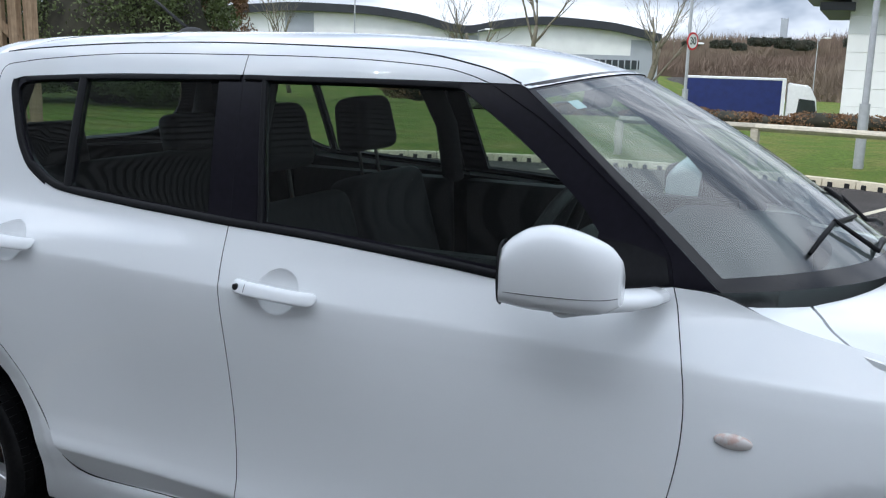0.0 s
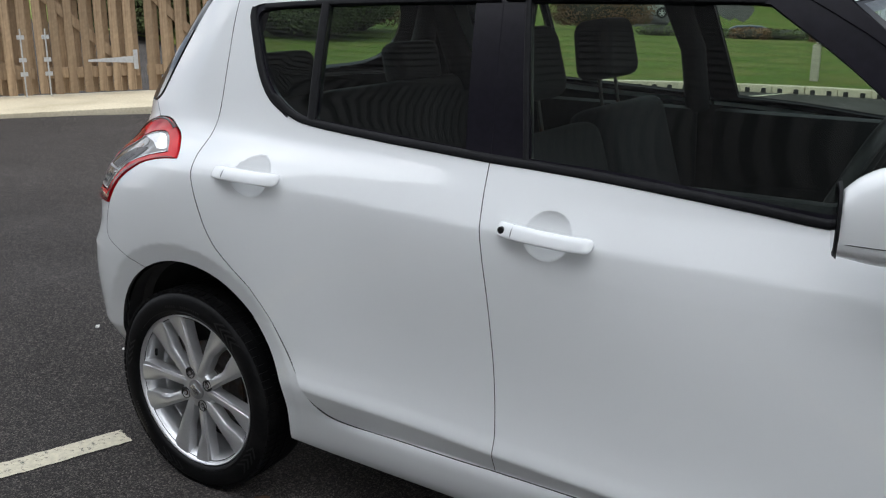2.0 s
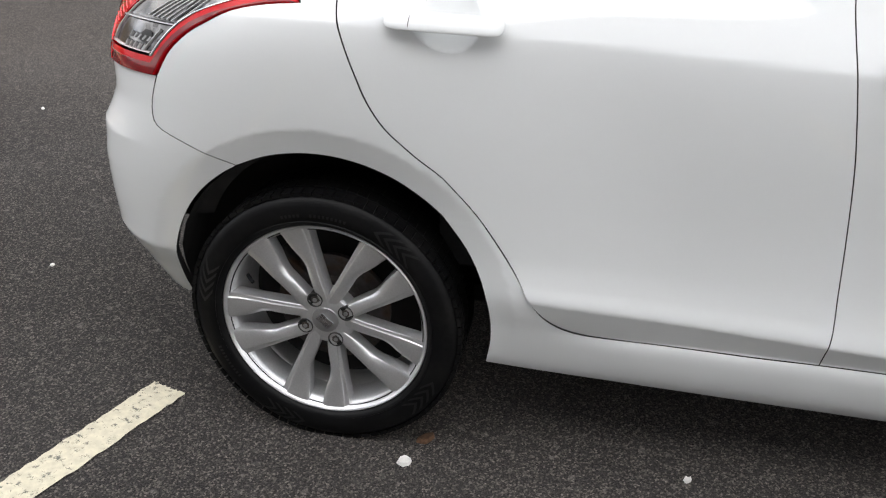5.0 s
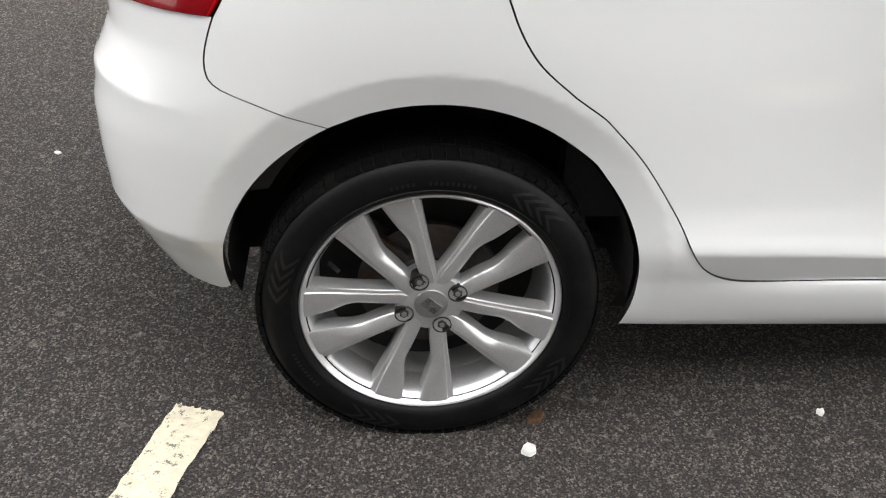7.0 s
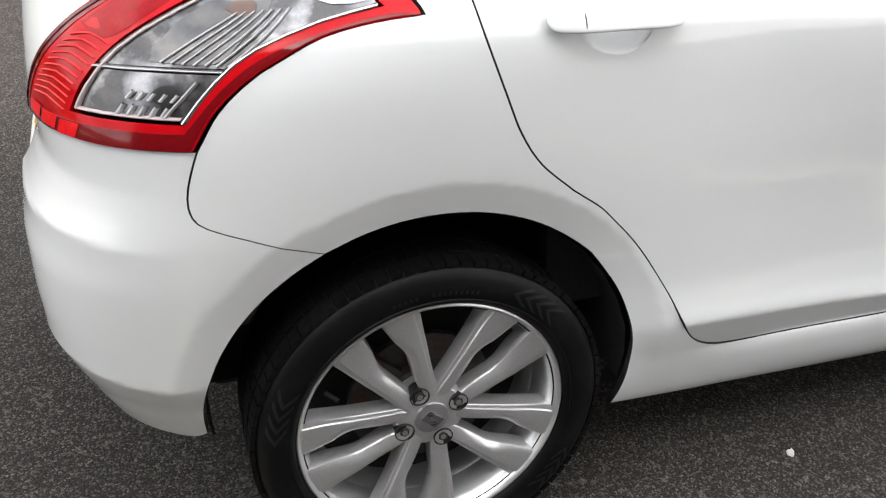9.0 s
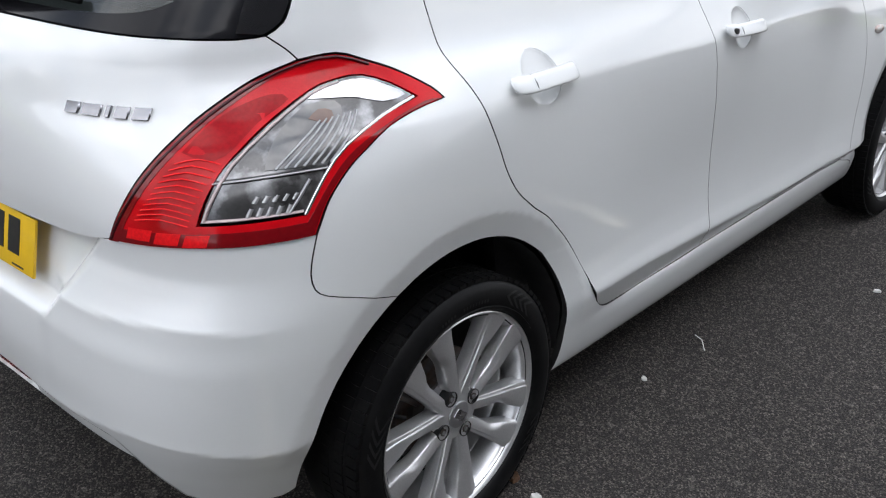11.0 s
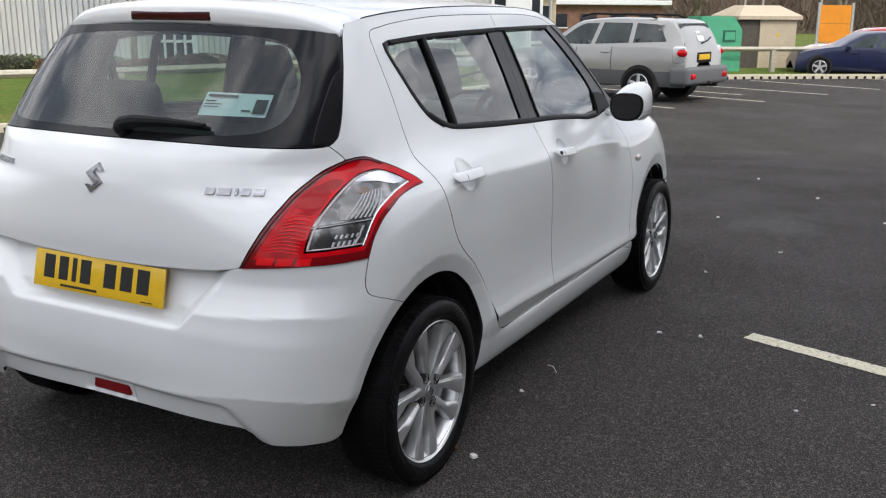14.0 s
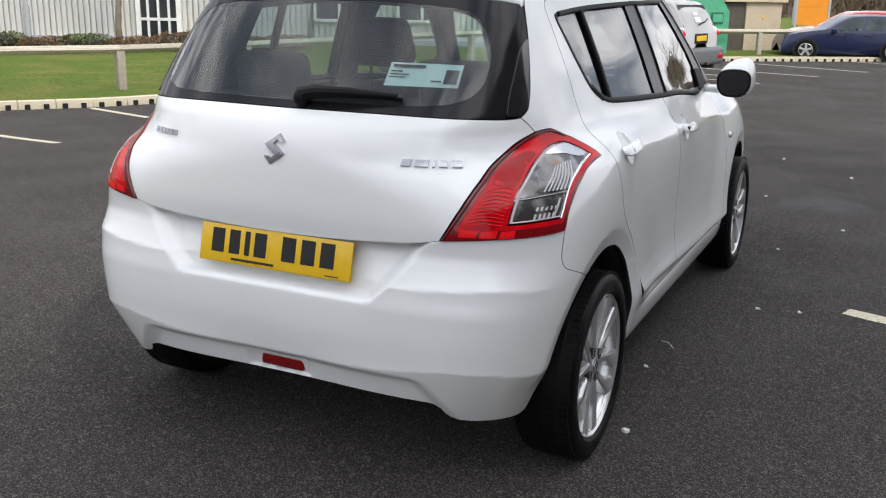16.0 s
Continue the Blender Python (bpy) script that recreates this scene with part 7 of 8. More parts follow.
def shrub_row(name, label, rows, height, wid, mats, seed, each=1100, leaf=0.04):
    rng = random.Random(seed)
    for k, (x, y) in enumerate(rows):
        m = mats[rng.randrange(len(mats))]
        h = height * rng.uniform(0.7, 1.25)
        leaf_mass(name, label, "shrub", (x + rng.uniform(-0.3, 0.3), y + rng.uniform(-0.3, 0.3), land(x, y) + 0.08), (wid * rng.uniform(0.8, 1.3), wid * rng.uniform(0.7, 1.0), h), each, m, seed * 50 + k, leaf)["group"] = name + " row"


shrub_row("low_shrub", "low brown and green shrub in a planted strip", [(x, y) for x, y, _ in along([(-9.0, 26.4), (10.0, 24.8)], 1.25)], 0.46, 1.7, [M_BROWNHEDGE, M_BROWNHEDGE, M_HEDGE], 5)
shrub_row("wall_shrub", "low dark shrub at the foot of the wall", [(x, y) for x, y, _ in along([(9.5, 25.5), (13.0, 19.6), (15.6, 16.6), (19.0, 12.6)], 1.15)], 0.50, 1.5, [M_BROWNHEDGE, M_BROWNHEDGE, M_HEDGE], 6)


# bare winter trees
def bare_tree(at, height, seed, lean=0.0, thick=0.13):
    rng = random.Random(seed)
    tree = thing("bare_tree", "leafless winter tree with thin spreading twigs", "tree", at, 0, "bare trees")
    trunk, twigs = bmesh.new(), bmesh.new()

    def grow(p, d, length, r, level):
        n = 4
        pts, q = [p], p.copy()
        for _ in range(n):
            d = (d + Vector((rng.uniform(-0.16, 0.16), rng.uniform(-0.16, 0.16), rng.uniform(-0.02, 0.12)))).normalized()
            q = q + d * length / n
            pts.append(q.copy())
        rad = [r * (1 - 0.42 * i / n) for i in range(n + 1)]
        sweep(trunk if level < 2 else twigs, pts, rad, 8 if level == 0 else 5 if level < 3 else 3)
        if level >= 5 or r < 0.004:
            return
        for k in range((5, 4, 4, 3, 3)[level]):
            i = rng.randint(2, n) if level else rng.randint(2, n)
            side = Vector((rng.gauss(0, 1), rng.gauss(0, 1), rng.uniform(0.0, 0.8))).normalized()
            grow(pts[i], (d * 0.85 + side * 0.75).normalized(), length * rng.uniform(0.55, 0.72), rad[i] * rng.uniform(0.45, 0.62), level + 1)

    grow(Vector((0, 0, 0)), Vector((lean, 0, 1)).normalized(), height * 0.42, thick, 0)
    shade(trunk, 80)
    part("trunk", trunk, M_BARK, tree)
    part("crown", twigs, M_BARK, tree)
    return tree


bare_tree((-19.6, 30.9, -0.3), 6.0, 31, 0.02, 0.11)
bare_tree((-14.6, 38.6, -0.3), 7.0, 32, -0.06, 0.13)
bare_tree((-12.4, 39.9, -0.3), 8.0, 33, 0.04, 0.16)
bare_tree((-6.8, 38.4, -1.4), 8.5, 34, 0.03, 0.17)
bare_tree((17.0, 17.8, -0.3), 6.5, 35, 0.02, 0.10)
bare_tree((30.5, 16.0, -0.3), 6.5, 36, 0.05, 0.14)
bare_tree((21.0, 14.4, -0.3), 5.0, 37, -0.03, 0.07)
bare_tree((40.0, 16.0, -0.3), 8.0, 38, 0.02, 0.14)
bare_tree((46.0, 9.5, -0.3), 8.5, 39, 0.05, 0.15)
bare_tree((50.0, 3.0, -0.3), 8.0, 40, -0.05, 0.15)
bare_tree((47.0, -4.0, -0.3), 8.0, 41, 0.03, 0.15)


# far woods: bands of upright twigs over a rough bank
def woodland(label, a, b, base, top, depth, count, seed):
    rng = random.Random(seed)
    a, b = Vector(a), Vector(b)
    d = b - a
    side = Vector((-d.y, d.x, 0)).normalized()
    side = side if side.dot(a + b) > 0 else -side
    foot = pchip([(-3.0, base - 0.5), (0.0, base + 0.25 * (top - base)), (depth * 0.4, base + 0.5 * (top - base)), (depth * 1.3, base + 0.66 * (top - base))])
    verts, faces = [], []
    for _ in range(3 * count):
        t = rng.random()
        off = rng.uniform(-0.08, 1.0) * depth
        q = a + d * t + side * off
        ground_z = foot(off)
        h = (top - base) * (0.62 + 0.38 * noise.noise((t * 9.0, seed, 0.3)) + rng.uniform(-0.2, 0.12))
        w = rng.uniform(0.015, 0.05) * d.length / 90
        for _ in range(7):
            p0 = q + Vector((rng.gauss(0, 0.5), rng.gauss(0, 0.5), ground_z + h * rng.uniform(-0.05, 0.22)))
            p1 = p0 + Vector((rng.gauss(0, 0.8), rng.gauss(0, 0.8), h * rng.uniform(0.14, 0.36)))
            i = len(verts)
            n = Vector((d.x, d.y, 0)).normalized() * w
            verts += [p0 - n, p0 + n, p1]
            faces.append((i, i + 1, i + 2))
    tagged(new("far_wood", mesh("far_wood", verts, faces, M_TWIG, False)), label, "woodland", kind="stuff")
    # the bank it stands on
    rows = 40
    bv, bf = [], []
    for i in range(rows + 1):
        for j, (off, z) in enumerate(((-3.0, base - 0.5), (0.0, base + 0.25 * (top - base)), (depth * 0.4, base + 0.5 * (top - base)), (depth * 1.3, base + 0.66 * (top - base)))):
            p = a + d * i / rows + side * off
            bv.append((p.x, p.y, z + 0.10 * (top - base) * noise.noise((i * 0.45, j * 0.8, seed)) * (1 if j else 0)))
    for i in range(rows):
        for j in range(3):
            bf.append((i * 4 + j, (i + 1) * 4 + j, (i + 1) * 4 + j + 1, i * 4 + j + 1))
    tagged(new("backdrop_bank", mesh("backdrop_bank", bv, bf, M_BANK)), "rough brown wooded bank in the distance", "bank", kind="structure")


woodland("brown leafless woodland on a distant slope", (60, 150, 0), (-75, 140, 0), -4.0, 5.2, 26, 5200, 51)
woodland("brown leafless woodland on a distant slope", (92, -40, 0), (62, 62, 0), -1.0, 6.2, 20, 5200, 52)
woodland("brown leafless woodland on a distant slope", (150, 190, 0), (-150, 320, 0), -4.0, 13.0, 40, 4200, 53)
woodland("brown leafless woodland on a distant slope", (-60, 95, 0), (-110, 20, 0), -1.0, 6.0, 18, 2600, 54)
for k, (x, y, z, s, tall) in enumerate(((-44.0, 262.0, 8.3, 1.5, 0.9), (-36.0, 262.0, 8.5, 2.0, 1.0), (-31.0, 260.0, 8.6, 1.3, 1.3), (-26.0, 262.0, 8.8, 2.3, 0.9), (-20.0, 258.0, 8.8, 1.7, 1.4), (-15.5, 258.0, 8.8, 2.4, 1.0), (-3.0, 256.0, 8.6, 2.0, 1.2), (2.0, 255.0, 8.5, 2.7, 1.0), (8.0, 255.0, 8.4, 1.8, 1.5), (13.0, 254.0, 8.2, 2.6, 1.1))):
    leaf_mass("dark_tree", "dark evergreen tree on the far ridge", "tree", (x, y, z - 2.0 - 0.5 * (k % 3)), (s * 3.3, s * 1.5, s * 1.25 * tall), 520, M_DARKTREE, 70 + k, 0.32)["group"] = "ridge trees"
tower = thing("church_tower", "small grey church tower on the far ridge", "tower", (-20.5, 262.0, 8.6))
bm = bmesh.new()
box(bm, (1.7, 1.7, 5.2), (0, 0, 2.6), bevel=0.06, seg=1)
for x in (-0.7, 0, 0.7):
    box(bm, (0.32, 1.75, 0.4), (x, 0, 5.35))
part("tower_wall", bm, M_GREYPANEL, tower)


# white warehouse under a waving black roof edge
def make_warehouse():
    a, b = Vector((-57.5, 71.4, -0.4)), Vector((-17.0, 90.8, -0.4))
    d = b - a
    L = d.length
    hall = thing("warehouse", "white warehouse with a waving black roof edge", "building", tuple(a), math.degrees(math.atan2(d.y, d.x)))
    crest = pchip([(0.0, 5.75), (0.12, 6.25), (0.24, 6.6), (0.36, 6.5), (0.48, 5.9), (0.585, 4.95), (0.66, 5.55), (0.76, 6.0), (0.88, 5.7), (1.0, 4.7)])
    n = 60
    for nm, lo, hi, y, mat, lab in (("upper_wall", 2.35, -0.75, 0.0, M_WHITECLAD, "white ribbed wall"), ("lower_wall", 0.0, None, -0.05, M_GREYPANEL, "grey lower wall"), ("roof_edge", None, 0.0, -0.9, M_FASCIA, "black roof edge")):
        verts, faces = [], []
        for i in range(n + 1):
            t = i / n
            z0 = lo if lo is not None else crest(t) - 0.75
            z1 = 2.6 if hi is None else crest(t) + hi
            for yy, zz in ((y, z0), (y, z1), (y + 1.2, z1), (y + 1.2, z0)):
                verts.append((t * L, yy, zz))
        for i in range(n):
            for j in range(4):
                faces.append((i * 4 + j, i * 4 + (j + 1) % 4, (i + 1) * 4 + (j + 1) % 4, (i + 1) * 4 + j))
        faces += [(0, 1, 2, 3), tuple(n * 4 + k for k in (3, 2, 1, 0))]
        part(nm, mesh(nm, verts, faces, mat, False), mat, hall, lab)
    for i in range(26):
        z = 2.5 + i * 0.16
        xs = [k / 60 for k in range(61) if crest(k / 60) - 0.8 > z]
        if len(xs) > 3:
            run = [xs[0]]
            for p, q in zip(xs, xs[1:] + [9]):
                if q - p > 0.02:
                    if p > run[0]:
                        bm = bmesh.new()
                        box(bm, ((p - run[0]) * L, 0.03, 0.05), ((p + run[0]) / 2 * L, -0.012, z))
                        part("wall_rib", bm, M_WHITECLAD, hall)
                    run = [q]
    for t0, t1 in ((0.205, 0.265), (0.55, 0.615), (0.94, 1.0)):
        bm = bmesh.new()
        box(bm, ((t1 - t0) * L, 0.06, crest((t0 + t1) / 2) - 0.9), ((t0 + t1) / 2 * L, -0.06, (crest((t0 + t1) / 2) - 0.9) / 2), bevel=0.01)
        part("grey_panel", bm, M_GREYPANEL, hall)
    bm = bmesh.new()
    box(bm, (0.20 * L, 0.10, 0.85), (0.86 * L, -0.08, 1.75), bevel=0.01)
    band = part("window_band", bm, M_DARKGLASS, hall, "dark window band")
    for k in range(15):
        bm = bmesh.new()
        box(bm, (0.10, 0.10, 0.85), ((0.765 + 0.0136 * k) * L, -0.14, 1.75))
        part("mullion", bm, M_GREYPANEL, band)
    bm = bmesh.new()
    box(bm, (0.62 * L, 1.6, 0.20), (0.22 * L, -0.8, 2.45), bevel=0.02)
    part("canopy", bm, M_FASCIA, hall)


make_warehouse()


# panelled building with a dark overhanging roof
def make_panel_building():
    b = thing("panel_building", "pale grey panelled building with a dark overhanging roof", "building", (1.0, 43.0, -0.9), 0)
    for i in range(6):
        for j in range(7):
            bm = bmesh.new()
            box(bm, (2.38, 0.12, 0.765), (1.2 + 2.4 * i, 0, 0.39 + 0.775 * j), bevel=0.012, seg=1)
            part("wall_panel", bm, M_WHITECLAD, b)
    bm = bmesh.new()
    box(bm, (14.3, 9.0, 5.4), (7.2, 4.62, 2.7))
    part("core", bm, M_WHITECLAD, b)
    bm = bmesh.new()
    box(bm, (17.0, 11.0, 0.28), (6.4, 3.8, 5.35), Euler((0, radians(2.5), 0)), bevel=0.04)
    box(bm, (1.4, 9.0, 0.35), (-0.5, 3.6, 5.0), bevel=0.03)
    part("overhanging_roof", bm, M_FASCIA, b, "dark overhanging roof")


make_panel_building()


# grey ribbed hall with a glazed entrance
def make_grey_hall():
    a, b = Vector((23.6, 9.5, -0.35)), Vector((11.0, 34.0, -0.35))
    d = b - a
    L = d.length
    hall = thing("grey_hall", "long hall clad in ribbed grey sheet metal", "building", tuple(a), math.degrees(math.atan2(d.y, d.x)))
    verts, faces = [], []
    pitch, H = 0.165, 8.0
    n = int(L / pitch)
    for i in range(n):
        x = i * pitch
        for dx, y in ((0.0, 0.0), (0.110, 0.0), (0.116, -0.075), (0.158, -0.075)):
            verts += [(x + dx, -y * -1, 0.25), (x + dx, -y * -1, H)]
    m = len(verts) // 2
    for i in range(m - 1):
        faces.append((2 * i, 2 * i + 1, 2 * i + 3, 2 * i + 2))
    part("ribbed_wall", mesh("ribbed_wall", verts, faces, M_CLAD, False), M_CLAD, hall, "grey ribbed cladding")
    bm = bmesh.new()
    box(bm, (L, 12.0, H), (L / 2, -6.3, H / 2))
    box(bm, (L, 0.2, 0.35), (L / 2, -0.02, 0.17))
    part("core", bm, M_GREYPANEL, hall)
    bm = bmesh.new()
    box(bm, (0.75, 0.5, H), (-0.2, -0.05, H / 2), bevel=0.02)
    part("corner_pier", bm, M_WHITE, hall, "white corner pier")
    door_x = (Vector((18.95, 18.5, 0)) - a).length - 0.29
    bm = bmesh.new()
    box(bm, (1.12, 0.10, 3.4), (door_x, 0.06, 1.72), bevel=0.01)
    door = part("entrance", bm, M_DARKGLASS, hall, "dark glazed entrance in a white frame")
    bm = bmesh.new()
    for x in (-0.58, 0.58):
        box(bm, (0.13, 0.2, 3.5), (door_x + x, 0.08, 1.75), bevel=0.01)
    box(bm, (1.2, 0.16, 0.12), (door_x, 0.10, 3.45), bevel=0.01)
    box(bm, (1.2, 0.16, 0.10), (door_x, 0.10, 2.05), bevel=0.01)
    for x in (-0.30, 0.0, 0.30):
        box(bm, (0.06, 0.14, 1.9), (door_x + x, 0.11, 1.05), bevel=0.006)
    box(bm, (1.1, 0.14, 0.08), (door_x, 0.11, 0.85), bevel=0.006)
    part("door_frame", bm, M_WHITE, door)
    for x in (door_x - 5.2, door_x - 7.6, door_x - 10.0):
        bm = bmesh.new()
        box(bm, (1.35, 0.08, 1.25), (x, 0.05, 1.55), bevel=0.01)
        w = part("window", bm, M_DARKGLASS, hall, "white-framed window")
        bm = bmesh.new()
        for dx in (-0.70, 0.0, 0.70):
            box(bm, (0.08, 0.12, 1.40), (x + dx, 0.07, 1.55), bevel=0.006)
        for dz in (-0.66, 0.66):
            box(bm, (1.48, 0.12, 0.08), (x, 0.07, 1.55 + dz), bevel=0.006)
        part("window_frame", bm, M_WHITE, w)


make_grey_hall()


# low white building and brick houses further off
def make_far_building(at, turn, size, label, wall, roof_m, cols):
    b = thing("far_building", label, "building", at, turn)
    bm = bmesh.new()
    box(bm, size, (0, 0, size[2] / 2), bevel=0.03, seg=1)
    part("wall", bm, wall, b)
    bm = bmesh.new()
    box(bm, (size[0] + 0.9, size[1] + 0.9, 0.28), (0, 0, size[2] + 0.14), bevel=0.03, seg=1)
    part("roof", bm, roof_m, b)
    for k in range(cols):
        bm = bmesh.new()
        box(bm, (size[0] / cols * 0.55, 0.10, size[2] * 0.36), (-size[0] / 2 + (k + 0.5) * size[0] / cols, -size[1] / 2 - 0.02, size[2] * 0.58), bevel=0.01)
        w = part("window", bm, M_DARKGLASS, b)
        bm = bmesh.new()
        box(bm, (size[0] / cols * 0.60, 0.14, 0.07), (-size[0] / 2 + (k + 0.5) * size[0] / cols, -size[1] / 2 - 0.02, size[2] * 0.38))
        part("sill", bm, M_WHITE, w)


make_far_building((47.0, 22.5, -0.4), -62, (9.0, 6.0, 2.75), "low cream building with a flat white roof", M_BEIGE, M_WHITE, 6)
make_far_building((57.0, 19.5, -0.4), -62, (9.0, 6.0, 2.2), "low brick building with a pale roof", M_BRICK, M_WHITE, 5)


# lamp columns and the speed sign
def lamp_column(at, height, arm=0.5, turn=0, collar=False):
    c = thing("lamp_column", "slim grey steel lamp column", "street lamp", at, turn, "lamp columns")
    bm = bmesh.new()
    rod(bm, (0, 0, 0), (0, 0, 1.1), 0.085, seg=14)
    rod(bm, (0, 0, 1.1), (0, 0, height), 0.055, 0.035, seg=12)
    shade(bm)
    part("pole", bm, M_POLE, c)
    bm = bmesh.new()
    rod(bm, (0, 0, height - 0.05), (arm, 0, height + 0.05), 0.025, seg=8)
    part("arm", bm, M_POLE, c)
    bm = bmesh.new()
    box(bm, (0.55, 0.24, 0.12), (arm + 0.2, 0, height + 0.06), bevel=0.04)
    part("lantern", bm, M_WHITE, c)


lamp_column((2.17, 14.77, -0.2), 8.0)
lamp_column((14.7, 18.6, -0.2), 7.0)
lamp_column((-28.5, 52.0, -0.5), 7.5, 0.6, 90)
lamp_column((34.6, 12.7, -0.3), 7.5, 0.5, 200)
lamp_column((50.0, 8.0, -0.3), 6.4, 0.5, 180)
lamp_column((46.0, 6.4, -0.3), 6.6, 0.5, 180)
lamp_column((56.0, 5.0, -0.3), 7.6, 0.5, 180)
lamp_column((-24.0, 62.0, -0.5), 4.0, 0.6, 0)
lamp_column((-10.5, 70.0, -3.2), 6.2, 0.6, 0)
lamp_column((-3.0, 95.0, -3.2), 7.5, 0.6, 0)
lamp_column((5.0, 100.0, -3.2), 7.5, 0.6, 180)

sign = thing("speed_sign", "round white speed sign with red rim on a grey pole", "road sign", (-3.62, 30.9, -0.35), 0)
bm = bmesh.new()
rod(bm, (0, 0, 0), (0, 0, 1.0), 0.10, seg=14)
rod(bm, (0, 0, 1.0), (0, 0, 6.5), 0.055, seg=12)
shade(bm)
part("pole", bm, M_POLE, sign)
turn = math.degrees(math.atan2(30.9 + 2.5, -3.62 - 2.2)) - 38
disc = None
for nm, r, y, m in (("sign_rim", 0.30, -0.075, M_SIGNRED), ("sign_face", 0.235, -0.085, M_WHITE)):
    bm = bmesh.new()
    bmesh.ops.create_cone(bm, cap_ends=True, segments=40, radius1=r, radius2=r, depth=0.012, matrix=pose(0, 0, 0, 0, 0, turn) @ Matrix.Translation((0.10, y, 2.60)) @ pose(0, 0, 0, 90, 0, 0))
    ob = part(nm, bm, m, disc or sign)
    disc = disc or ob
txt = bpy.data.curves.new("thirty", "FONT")
txt.body, txt.size, txt.align_x, txt.align_y, txt.extrude, txt.offset = "30", 0.34, "CENTER", "CENTER", 0.003, 0.006
tmp = new("thirty", txt)
me = bpy.data.meshes.new_from_object(tmp)
bpy.data.objects.remove(tmp)
me.materials.clear()
me.materials.append(M_INK)
num = part("sign_number", me, M_INK, disc)
num.matrix_basis = pose(0, 0, 0, 0, 0, turn) @ Matrix.Translation((0.10, -0.094, 2.60)) @ pose(0, 0, 0, 90, 0, 0)


# ---- other vehicles ----
def simple_wheel(parent, x, y, r, mat=M_ALLOY, out=-1):
    bm = bmesh.new()
    lathe(bm, [(r * 0.62, 0.09), (r * 0.94, 0.10), (r, 0.05), (r, -0.06), (r * 0.95, -0.10), (r * 0.66, -0.105), (r * 0.64, -0.08)], 32)
    bmesh.ops.recalc_face_normals(bm, faces=bm.faces[:])
    shade(bm, 40)
    w = part("wheel", bm, M_TYRE, parent, "black tyre on a silver five-spoke rim")
    w.matrix_basis = pose(x, y, r, 0, 0, 0 if y < 0 else 180)
    bm = bmesh.new()
    lathe(bm, [(r * 0.66, -0.09), (r * 0.60, -0.10), (r * 0.57, -0.06), (r * 0.55, 0.05)], 32)
    for k in range(5):
        a = 2 * math.pi * k / 5 + 0.3
        box(bm, (r * 0.56, 0.03, r * 0.20), (math.cos(a) * r * 0.31, -0.085, math.sin(a) * r * 0.31), Euler((0, -a, 0)), bevel=0.01, seg=1)
    rod(bm, (0, -0.11, 0), (0, -0.05, 0), r * 0.17, seg=14)
    bmesh.ops.recalc_face_normals(bm, faces=bm.faces[:])
    part("rim", bm, mat, w)
    bm = bmesh.new()
    lathe(bm, [(0.01, 0.0), (r * 0.6, 0.0)], 24)
    part("disc", bm, M_SHELL, w)


